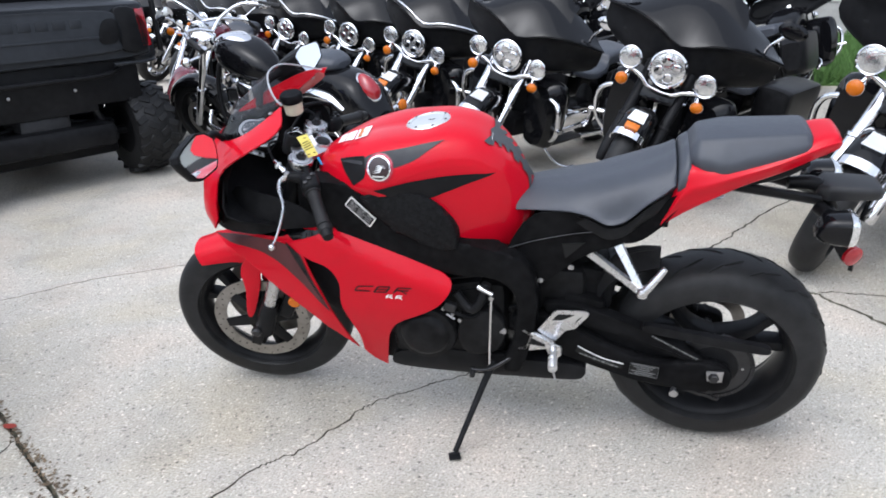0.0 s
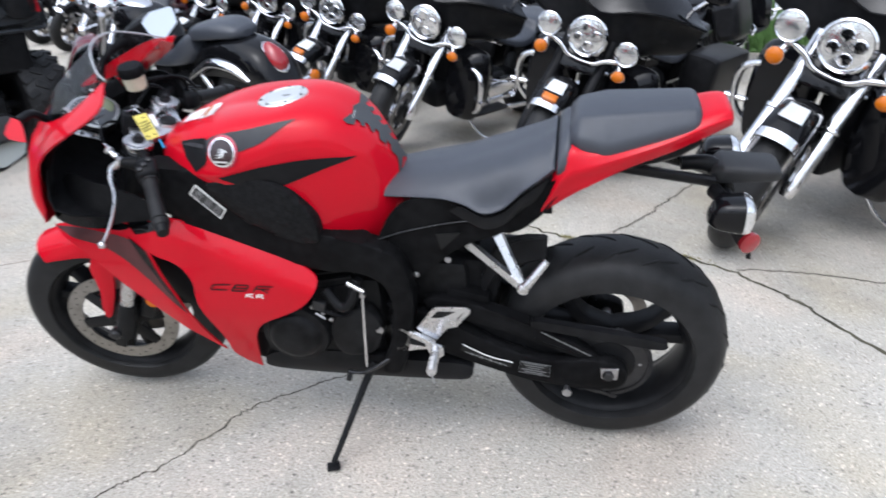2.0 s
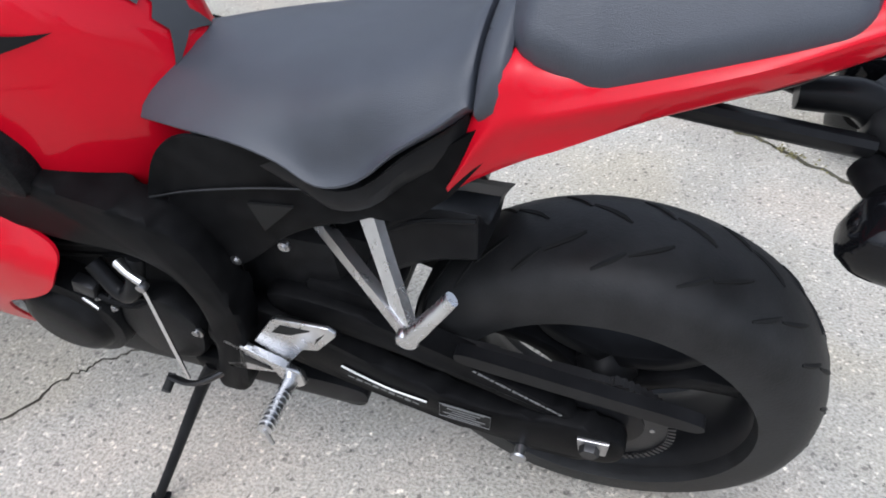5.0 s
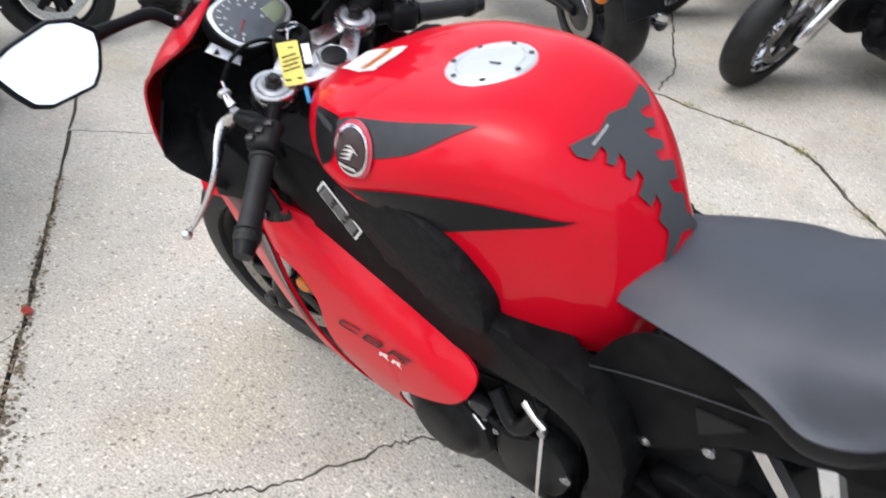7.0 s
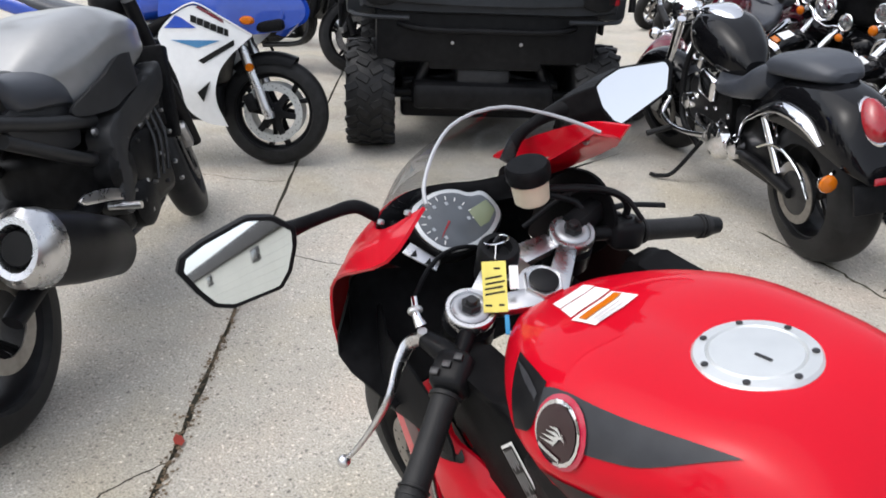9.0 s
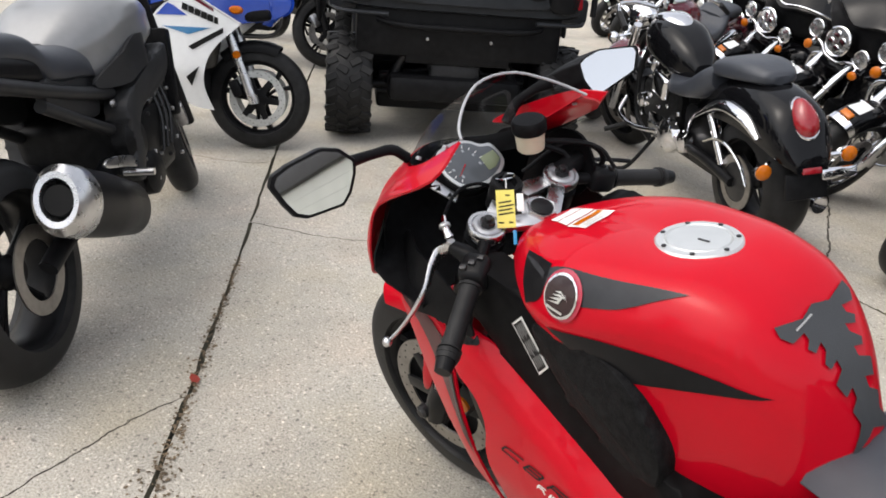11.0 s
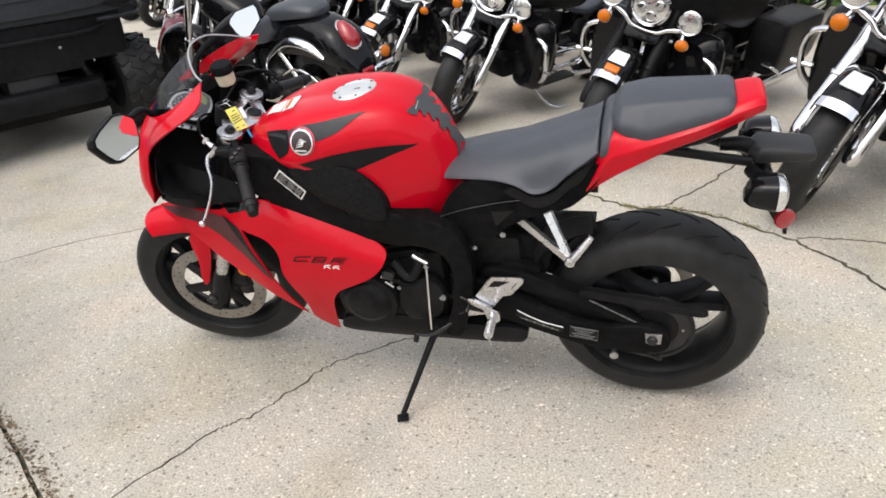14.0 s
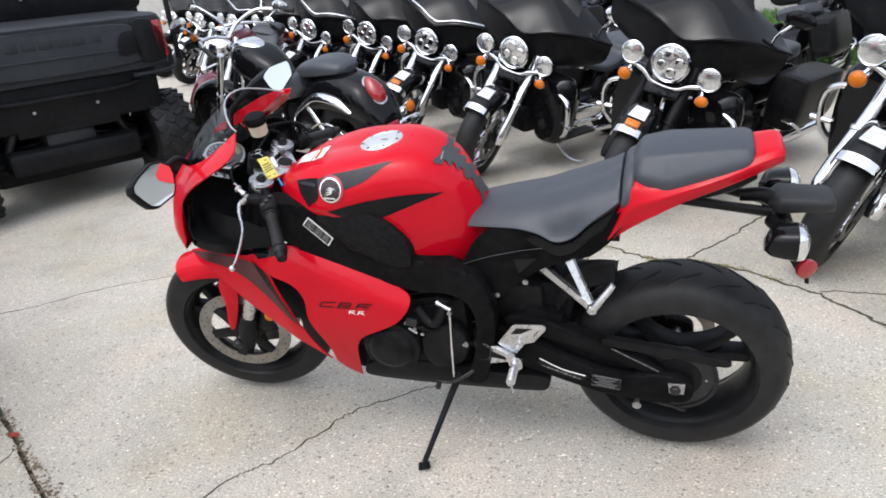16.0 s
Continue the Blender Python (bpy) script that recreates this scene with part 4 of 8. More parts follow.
LOCK = Vector((-0.492, -0.044, 0.965))
part("ignition_lock", turned([(0.0, 0.008), (0.015, 0.008), (0.018, 0.02), (0.026, 0.02), (0.03, 0.015), (0.031, -0.04), (0.0, -0.04)], 28, Matrix.Translation(LOCK) @ YTURN), SATIN, B, "black ignition lock with key ring")
ring = [LOCK + Vector((0.017 * math.cos(a), 0.017 * math.sin(a), 0.026 + 0.004 * math.cos(a))) for a in (2 * math.pi * k / 10 for k in range(10))]
part("key_ring", tube(ring, 0.0014, 6, 3, closed=True), CHROME, B)
part("key", block((0.005, 0.02, 0.022), Matrix.Translation(LOCK + Vector((0, 0, 0.018))) @ Matrix.Rotation(radians(30), 4, "Z"), 0.002), DARKMETAL, B)

TAG_TOP, TAG_FOOT = Vector((-0.451, -0.081, 0.994)), Vector((-0.410, -0.113, 0.943))
tx = (TAG_FOOT - TAG_TOP).normalized()
tz = Vector((0.65, -0.45, 0.55))
tz = (tz - tx * tz.dot(tx)).normalized()
ty = tz.cross(tx)
TAGM = Matrix((tx, ty, tz)).transposed().to_4x4()
TAGM.translation = (TAG_TOP + TAG_FOOT) / 2
tag = part("price_tag", slab([(-0.034, -0.016, 1), (0.034, -0.016, 1), (0.034, 0.016, 1), (-0.034, 0.016, 1)], -0.0006, 0.0006, 0, m=TAGM @ Matrix.Rotation(radians(-90), 4, "X")), YELLOW, B, "yellow card tag tied to the key")
for u, v, w in ((-0.024, 0.004, 0.008), (-0.012, -0.001, 0.022), (-0.005, 0.001, 0.026), (0.002, -0.001, 0.024), (0.009, 0.0, 0.026), (0.025, 0.008, 0.007), (0.025, -0.009, 0.009)):
    part("written_line", block((0.0026, w, 0.0003), TAGM @ Matrix.Translation((u, v, 0.0009)) @ Matrix.Rotation(radians(8 * math.sin(u * 900)), 4, "Z"), 0), INK, tag)
part("tag_string", tube([LOCK + Vector((0.012, -0.01, 0.027)), LOCK + Vector((0.025, -0.02, 0.032)), TAG_TOP + Vector((0.004, 0, 0.003))], 0.001, 5, 4), WHITE, B)
part("paper_slip", block((0.032, 0.012, 0.0006), TAGM @ Matrix.Translation((-0.012, 0.026, -0.004)), 0.0002), WHITE, B)
part("cable_tie", block((0.026, 0.006, 0.002), TAGM @ Matrix.Translation((0.05, 0.014, -0.006)), 0.0005), pbr("blue_plastic", (0.02, 0.25, 0.5), 0.4), B, "pale blue cable tie")

for s, a, b in ((-1, (-0.425, -0.15, 0.925), (-0.307, -0.33, 0.838)), (1, (-0.487, 0.13, 0.93), (-0.428, 0.33, 0.886))):
    a, b = Vector(a), Vector(b)
    d = (b - a).normalized()
    part("handlebar", tube([a - d * 0.02, a.lerp(b, 0.45)], 0.0115, 14), SATIN, B)
    g0 = a.lerp(b, 0.40)
    grip = tube([g0, g0.lerp(b, 0.04), g0.lerp(b, 0.08), g0.lerp(b, 0.5), g0.lerp(b, 0.88), g0.lerp(b, 0.9), b], [0.021, 0.021, 0.0175, 0.0168, 0.0175, 0.02, 0.018], 18, 5)
    gr = part("grip", grip, RUBBER, B, "black rubber grip")
    part("bar_end", tube([b, b + d * 0.02], [0.0165, 0.0135], 16), SATIN, B)
    for k in (0.02, 0.86, 0.93):
        p = g0.lerp(b, k)
        part("grip_flange", turned([(0.0172, -0.002), (0.0202, -0.001), (0.0202, 0.001), (0.0172, 0.002)], 18, Matrix.Translation(p) @ d.to_track_quat("Y", "Z").to_matrix().to_4x4(), closed=True), RUBBER, gr)
    sw = a.lerp(b, 0.27)
    turn = Matrix.Translation(sw) @ d.to_track_quat("Y", "Z").to_matrix().to_4x4()
    swg = part("switchgear", block((0.05, 0.055, 0.05), turn, 0.014, seg=3), SATIN, B, "black handlebar switch housing")
    for k in range(3):
        part("switch", block((0.012, 0.01, 0.008), turn @ pose(-0.01 + 0.012 * k, -0.012 + 0.012 * k, 0.026), 0.002), DARKMETAL, swg)
    part("bar_clamp", turned([(0.025, -0.017), (0.036, -0.017), (0.036, 0.017), (0.025, 0.017)], 24, Matrix.Translation((CAP_L if s < 0 else CAP_R) - YOKE_UP * 0.043) @ YTURN, closed=True), SATIN, B)
part("clutch_perch", tube([(-0.40, -0.185, 0.905), (-0.425, -0.193, 0.92), (-0.452, -0.20, 0.925)], [0.018, 0.016, 0.012], 12, 4), SATIN, B)
part("lever_pivot", turned([(0.0, 0.012), (0.006, 0.012), (0.0075, 0.01), (0.0075, 0.0)], 12, Matrix.Translation((-0.456, -0.201, 0.927)) @ YTURN), STEEL, B)
part("clutch_lever", tube([(-0.45, -0.196, 0.928), (-0.472, -0.212, 0.912), (-0.466, -0.236, 0.894), (-0.449, -0.264, 0.869), (-0.452, -0.292, 0.833), (-0.459, -0.32, 0.803), (-0.464, -0.338, 0.789)], [0.012, 0.0135, 0.0105, 0.0075, 0.006, 0.0052, 0.005], 12, 5, flat=0.6), ALU, B, "bare aluminium clutch lever")
bm = bmesh.new()
bmesh.ops.create_uvsphere(bm, u_segments=14, v_segments=8, radius=0.009, matrix=Matrix.Translation((-0.465, -0.341, 0.787)))
part("lever_ball", bm, ALU, B)
part("clutch_adjuster", tube([(-0.462, -0.197, 0.938), (-0.474, -0.195, 0.95), (-0.492, -0.185, 0.962)], [0.009, 0.006, 0.005], 10, 3), CHROME, B)
part("adjuster_wheel", turned([(0.0, -0.003), (0.0095, -0.003), (0.0105, 0.0), (0.0095, 0.003), (0.0, 0.003)], 16, Matrix.Translation((-0.478, -0.194, 0.953)) @ Vector((-0.8, 0.3, 0.5)).to_track_quat("Y", "Z").to_matrix().to_4x4()), CAPMETAL, B)
part("clutch_cable", tube([(-0.492, -0.185, 0.962), (-0.525, -0.14, 0.97), (-0.548, -0.092, 0.968), (-0.55, -0.044, 0.955), (-0.54, 0.0, 0.92)], 0.0035, 8, 6), MATT, B)
part("brake_lever", tube([(-0.50, 0.14, 0.94), (-0.52, 0.18, 0.935), (-0.52, 0.24, 0.925), (-0.50, 0.31, 0.905)], [0.007, 0.007, 0.005, 0.005], 12, 5, flat=0.65), SATIN, B, "black brake lever")
part("master_cylinder", block((0.035, 0.09, 0.035), pose(-0.50, 0.13, 0.955, 0, 0, 15), 0.01), SATIN, B)
res = part("brake_reservoir", turned([(0.0, -0.024), (0.022, -0.024), (0.026, -0.02), (0.0285, 0.018), (0.0, 0.018)], 28, pose(-0.522, 0.045, 1.03, 96, 0, 0)), RESERVOIR, B, "cream brake fluid reservoir")
part("reservoir_cap", turned([(0.031, 0.014), (0.033, 0.018), (0.033, 0.034), (0.029, 0.039), (0.0, 0.04), (0.0, 0.014)], 28, pose(-0.522, 0.045, 1.03, 96, 0, 0)), MATT, res, "black screw cap")
part("brake_hose", tube([(-0.525, 0.075, 1.015), (-0.50, 0.14, 1.0), (-0.475, 0.175, 0.985), (-0.47, 0.19, 0.955), (-0.49, 0.18, 0.91)], 0.006, 10, 6), SATIN, B)
part("throttle_cable", tube([(-0.44, 0.19, 0.95), (-0.465, 0.17, 0.99), (-0.51, 0.12, 1.0), (-0.55, 0.05, 0.95)], 0.004, 8, 6), SATIN, B)
part("reservoir_bracket", tube([(-0.525, 0.07, 1.01), (-0.51, 0.115, 0.985), (-0.50, 0.125, 0.97)], 0.005, 8, 4), SATIN, B)

# instruments


def dash_plate(name, pts, lift, thick, mat, parent, label="", n=5):
    """A plate on the dash plane; the first axis runs across the bike, the second towards the rider's eye."""
    bm = slab([(p[0], -p[1], *p[2:]) for p in pts], 0, thick, min(0.002, thick * 0.4), n)
    out = Vector((0.62, 0, 0.785))
    up = Vector((-0.785, 0, 0.62))
    base = Vector((-0.620, 0.010, 0.955))
    for v in bm.verts:
        v.co = base + Vector((0, 1, 0)) * v.co.x * 0.88 - up * v.co.z * 0.88 + out * (lift + v.co.y)
    return part(name, skew(bm), mat, parent, label)


LABELPALE = pbr("dial_print", (0.32, 0.34, 0.36), 0.5)
clk = dash_plate("dashboard", [(-0.079, 0.0), (-0.065, 0.054), (0.0, 0.067), (0.039, 0.055), (0.056, 0.037), (0.088, 0.033), (0.092, -0.024), (0.053, -0.052), (0.0, -0.065), (-0.06, -0.053)], 0, 0.03, SATIN, B, "round instrument cluster with a silver bezel")
dash_plate("bezel", [(-0.076, 0.0), (-0.062, 0.051), (0.0, 0.063), (0.037, 0.052), (0.053, 0.034), (0.084, 0.03), (0.088, -0.022), (0.05, -0.049), (0.0, -0.061), (-0.057, -0.05)], 0.03, 0.0035, CAPMETAL, clk)
dash_plate("dial", [(-0.068, 0.0), (-0.055, 0.045), (0.0, 0.055), (0.032, 0.045), (0.048, 0.027), (0.076, 0.023), (0.079, -0.018), (0.046, -0.042), (0.0, -0.053), (-0.05, -0.043)], 0.0325, 0.002, DIAL, clk)
dash_plate("lcd_screen", [(0.03, 0.004, 1), (0.072, 0.010, 1), (0.075, -0.014, 1), (0.05, -0.03, 1), (0.03, -0.032, 1)], 0.0345, 0.001, LCD, clk)
for i in range(13):
    a = radians(225 - 20 * i)
    c, s_ = math.cos(a), math.sin(a)
    p = [(-0.012 + 0.042 * c - 0.0009 * s_, 0.042 * s_ + 0.0009 * c, 1), (-0.012 + 0.050 * c - 0.0009 * s_, 0.05 * s_ + 0.0009 * c, 1), (-0.012 + 0.05 * c + 0.0009 * s_, 0.05 * s_ - 0.0009 * c, 1), (-0.012 + 0.042 * c + 0.0009 * s_, 0.042 * s_ - 0.0009 * c, 1)]
    dash_plate("dial_mark", p, 0.0348, 0.0005, WHITE, clk)
for i in range(7):
    a = radians(225 - 40 * i)
    u, w = -0.012 + 0.035 * math.cos(a), 0.035 * math.sin(a)
    dash_plate("dial_number", [(u - 0.003, w - 0.0032, 1), (u + 0.003, w - 0.0032, 1), (u + 0.003, w + 0.0032, 1), (u - 0.003, w + 0.0032, 1)], 0.0348, 0.0004, LABELPALE, clk)
dash_plate("needle", [(-0.014, 0.002, 1), (-0.05, -0.026, 1), (-0.012, -0.002, 1)], 0.0355, 0.0008, REDLENS, clk)
sw = dash_plate("switch_plate", [(-0.112, -0.012, 1), (-0.088, -0.002, 1), (-0.062, -0.052, 1), (-0.08, -0.066, 1)], 0.018, 0.004, ALU, B, "silver plate with two black buttons")
for u, v in ((-0.098, -0.02), (-0.085, -0.043)):
    dash_plate("button", [(u - 0.007, v - 0.004, 1), (u + 0.009, v + 0.002, 1), (u + 0.003, v - 0.01, 1)], 0.022, 0.003, INK, sw)

# mirrors
def mirror_unit(s, centre, normal, shape, stem, sweep=0.012):
    """A wedge-shaped mirror: its glass looks along normal, the shell lies behind it."""
    n = Vector(normal).normalized()
    v = Vector((-n.z, 0, n.x)).normalized()
    u = v.cross(n)
    c = Vector(centre)
    fine = []
    for i, p in enumerate(shape):
        a, b = Vector(p), Vector(shape[(i + 1) % len(shape)])
        fine += [tuple(a), tuple(a.lerp(b, 0.3)), tuple(a.lerp(b, 0.7))]
    line = outline(fine, 3)
    rings = []
    for k, back in ((0.97, 0.001), (1.06, 0.0), (1.09, -0.008), (1.06, -0.022), (0.86, -0.04), (0.5, -0.052), (0.12, -0.056)):
        swept = -s * sweep * (-back / 0.056) ** 1.3 if back < 0 else 0
        rings.append([c + u * (p.x * k + swept) + v * p.y * k + n * back * (1 + sweep * 16) for p in line])
    unit = part("mirror_shell", skin(bmesh.new(), rings[::-1]), MATT, B, "black wedge-shaped mirror on a short stalk")
    bm = bmesh.new()
    bm.faces.new([bm.verts.new(c + u * p.x * 0.96 + v * p.y * 0.96 + n * 0.002) for p in line])
    part("mirror_glass", bm, MIRROR, unit)
    part("mirror_stalk", tube(stem, [0.018, 0.0115, 0.0095, 0.011, 0.012], 14, 6, flat=0.75), MATT, unit)


mirror_unit(-1, (-0.59, -0.363, 1.058), (0.955, -0.06, 0.28), [(-0.074, 0.012), (-0.066, 0.026), (-0.04, 0.035), (0.02, 0.045), (0.05, 0.035), (0.071, 0.012), (0.066, -0.008), (0.05, -0.036), (0.032, -0.052), (-0.03, -0.052), (-0.05, -0.042), (-0.062, -0.02)],
            [(-0.615, -0.315, 1.058), (-0.64, -0.27, 1.046), (-0.655, -0.215, 1.038), (-0.662, -0.17, 1.03), (-0.66, -0.14, 1.005)])
mirror_unit(1, (-0.57, 0.27, 1.1), (0.9, -0.06, 0.42), [(-0.04, 0.017), (-0.023, 0.025), (0.017, 0.032), (0.112, 0.017), (0.116, 0.005), (0.097, -0.03), (-0.013, -0.053), (-0.027, -0.043), (-0.04, -0.016)],
            [(-0.63, 0.225, 1.075), (-0.655, 0.195, 1.06), (-0.67, 0.17, 1.045), (-0.675, 0.145, 1.03), (-0.67, 0.115, 1.0)], 0.045)

# swingarm, chain, footrests
for s in (-1, 1):
    part("swingarm", slab([(0.12, 0.47), (0.2, 0.50), (0.30, 0.455), (0.42, 0.385), (0.55, 0.345), (0.66, 0.365), (0.725, 0.355), (0.752, 0.335), (0.752, 0.288), (0.725, 0.262), (0.66, 0.262), (0.555, 0.262), (0.43, 0.30), (0.30, 0.345), (0.16, 0.40)], s * 0.150, s * 0.112, 0.009), FRAME, B, "black swingarm")
    part("swingarm_brace", slab([(0.22, 0.53), (0.34, 0.52), (0.46, 0.475), (0.58, 0.42), (0.68, 0.365), (0.66, 0.345), (0.56, 0.385), (0.45, 0.43), (0.33, 0.462), (0.23, 0.475)], s * 0.138, s * 0.10, 0.008), FRAME, B)
# added block that darkens a see-through hole by the swingarm pivot
part("pivot_block", block((0.2, 0.22, 0.22), Matrix.Translation((0.24, 0, 0.51)), 0.03), ENGINE, B)
part("swingarm_bridge", block((0.12, 0.24, 0.10), pose(0.33, 0, 0.49, 0, 12, 0), 0.02), FRAME, B)
part("rear_axle", tube([REAR_AXLE + Vector((0, -0.152, 0)), REAR_AXLE + Vector((0, 0.155, 0))], 0.014, 14), STEEL, B)
ap = part("axle_plate", slab([(0.682, 0.342, 1), (0.728, 0.345, 1), (0.726, 0.307, 1), (0.686, 0.308, 1)], -0.156, -0.149, 0.002), STEEL, B, "bare aluminium axle adjuster plate")
part("axle_nut", turned([(0.0, -0.168), (0.013, -0.168), (0.015, -0.165), (0.015, -0.155), (0.0, -0.155)], 6, Matrix.Translation((0.702, 0, 0.325))), DARKMETAL, ap)
teeth, nt = [], 43
for i in range(nt * 4):
    a = 2 * math.pi * i / (nt * 4)
    r = (0.112, 0.112, 0.103, 0.103)[i % 4]
    teeth.append((REAR_AXLE.x + r * math.cos(a), REAR_AXLE.z + r * math.sin(a), 1))
part("sprocket", slab(teeth, -0.104, -0.098, 0), DARKMETAL, B, "dark steel rear sprocket")
part("sprocket_carrier", turned([(0.0, -0.108), (0.05, -0.108), (0.07, -0.106), (0.072, -0.098), (0.0, -0.09)], 32, Matrix.Translation(REAR_AXLE)), SATIN, B)
for i in range(5):
    a = 2 * math.pi * i / 5
    bolt(B, (REAR_AXLE.x + 0.082 * math.cos(a), -0.106, REAR_AXLE.z + 0.082 * math.sin(a)), 0.008, STEEL)
loop = []
fx, fz = 0.165, 0.43
for k in range(12):
    a = radians(100 - 200 * k / 11)
    loop.append((REAR_AXLE.x + 0.109 * math.cos(a), -0.101, REAR_AXLE.z + 0.109 * math.sin(a)))
for k in range(6):
    a = radians(-100 - 160 * k / 5)
    loop.append((fx + 0.042 * math.cos(a), -0.101, fz + 0.042 * math.sin(a)))
path = spline(loop, 7, True)
bm = bmesh.new()
for i, p in enumerate(path):
    q = path[(i + 1) % len(path)]
    d = q - p
    m = Matrix.Translation((p + q) / 2) @ Matrix.Rotation(-math.atan2(d.z, d.x), 4, "Y")
    block((d.length * 1.02, 0.016 if i % 2 else 0.011, 0.011), m, 0, bm)
part("chain", bm, DARKMETAL, B, "dark drive chain")
part("chain_guard", panel([(0.50, 0.475), (0.56, 0.468), (0.70, 0.447), (0.835, 0.43), (0.845, 0.415), (0.83, 0.402), (0.70, 0.42), (0.56, 0.44), (0.50, 0.45)], lambda x, z: -0.118, 0.02, 0.05), SATIN, B, "black plastic chain guard")
bm = hull_loft([
    (0.37, [(0, 0.57), (0.05, 0.57), (0.085, 0.57), (0.092, 0.55), (0.092, 0.50), (0.0, 0.50)]),
    (0.41, [(0, 0.61), (0.05, 0.63), (0.084, 0.665), (0.094, 0.63), (0.094, 0.57), (0.0, 0.56)]),
    (0.47, [(0, 0.625), (0.05, 0.645), (0.086, 0.70), (0.096, 0.655), (0.096, 0.615), (0.0, 0.60)]),
    (0.525, [(0, 0.63), (0.05, 0.65), (0.088, 0.708), (0.097, 0.665), (0.097, 0.634), (0.0, 0.605)]),
    (0.532, [(0, 0.628), (0.05, 0.648), (0.084, 0.70), (0.094, 0.66), (0.094, 0.634), (0.0, 0.605)])], 4, 3)
for v in bm.verts:                                    # its far lip is cut low
    v.co.z = min(v.co.z, 0.644 - 0.7 * v.co.y)
part("mudguard_hugger", bm, SATIN, B, "black plastic tyre hugger")
part("hugger_lip", tube([(0.41, -0.09, 0.65), (0.46, -0.092, 0.684), (0.53, -0.092, 0.70)], 0.004, 6, 4), SATIN, B)
# black sheet added to keep the swingarm's opening dark
part("chain_slider", slab([(0.24, 0.50), (0.40, 0.46), (0.56, 0.41), (0.66, 0.36), (0.60, 0.30), (0.36, 0.34), (0.24, 0.40)], -0.112, -0.106, 0.002), MATT, B)
# added filler, blocks the bright ground between hanger and tyre
part("inner_mudguard", slab([(0.30, 0.62), (0.40, 0.61), (0.425, 0.56), (0.40, 0.48), (0.375, 0.42), (0.30, 0.42)], -0.085, 0.085, 0.01), MATT, B, "black filler ahead of the tyre, closing a bright gap")
part("shock_mount", block((0.10, 0.10, 0.12), pose(0.30, 0, 0.60, 0, 15, 0), 0.02), MATT, B)
part("shock_absorber", tube([(0.27, 0.0, 0.66), (0.30, 0.0, 0.42)], 0.032, 16), DARKMETAL, B)
part("brake_disc", turned([(0.075, 0.108), (0.112, 0.108), (0.112, 0.113), (0.075, 0.113)], 40, Matrix.Translation(REAR_AXLE), closed=True), DISC, B, "small drilled rear brake disc")
part("rear_caliper", block((0.09, 0.05, 0.055), pose(0.61, 0.11, 0.40, 0, 25, 0), 0.012), SATIN, B)
# warning labels on the swingarm
LABELGREY = pbr("label_print", (0.13, 0.13, 0.13), 0.6, var=0.3, scale=400)
lab = part("warning_label", panel([(0.325, 0.392, 1), (0.40, 0.352, 1), (0.455, 0.34, 1), (0.452, 0.322, 1), (0.39, 0.332, 1), (0.318, 0.37, 1)], lambda x, z: -0.1515, 0.0012, 0.05), INK, B, "black swingarm label with a pale edge line")
part("label_edge", tube([(0.325, -0.1535, 0.392), (0.36, -0.1535, 0.372), (0.40, -0.1535, 0.354), (0.455, -0.1535, 0.341)], 0.0016, 5, 4), WHITE, lab)
plate = part("spec_label", panel([(0.475, 0.348, 1), (0.555, 0.338, 1), (0.552, 0.298, 1), (0.472, 0.308, 1)], lambda x, z: -0.1512, 0.001, 0.05), INK, B, "black specification label with pale lines")
for k in range(5):
    z = 0.341 - 0.0075 * k
    part("label_line", block((0.066 - 0.014 * (k % 3), 0.0008, 0.0026), pose(0.512, -0.1528, z - 0.002, 0, 7, 0), 0), LABELGREY, plate)
part("label_border", tube([(0.4755, -0.1528, 0.3475), (0.5545, -0.1528, 0.3375), (0.5515, -0.1528, 0.2985), (0.4725, -0.1528, 0.3085)], 0.0008, 5, 1, closed=True), LABELGREY, plate)
for k in range(16):
    part("script_mark", block((0.005 + 0.002 * (k % 3), 0.001, 0.0036 + 0.0012 * (k % 2)), pose(0.53 + 0.0082 * k, -0.1395, 0.4385 - 0.00445 * k, 0, 28, 0), 0), LABELGREY, B)
for k in range(9):
    x = 0.336 + 0.0125 * k
    part("label_line", block((0.010, 0.0008, 0.003 + 0.003 * (k % 2)), pose(x, -0.1532, 0.374 - 0.36 * (x - 0.336) - 0.01, 0, 22, 0), 0), LABELGREY, lab)
part("paddock_bobbin", turned([(0.0, -0.172), (0.012, -0.172), (0.013, -0.168), (0.008, -0.164), (0.008, -0.15)], 14, Matrix.Translation((0.60, 0, 0.262))), STEEL, B)

hp = part("heel_plate", slab([(0.213, 0.461, 1), (0.258, 0.528, 1), (0.266, 0.534, 1), (0.345, 0.538, 1), (0.354, 0.53, 1), (0.352, 0.52, 1), (0.317, 0.474, 1), (0.292, 0.466, 1), (0.262, 0.423, 1), (0.25, 0.415, 1)], -0.182, -0.175, 0.002), ALU, B, "bare aluminium heel plate")
part("heel_opening", slab([(0.253, 0.5, 1), (0.271, 0.522, 1), (0.316, 0.524, 1), (0.282, 0.503, 1)], -0.1835, -0.182, 0), INK, hp)
part("heel_opening", slab([(0.316, 0.492, 1), (0.338, 0.524, 1), (0.322, 0.506, 1)], -0.1835, -0.182, 0), INK, hp)
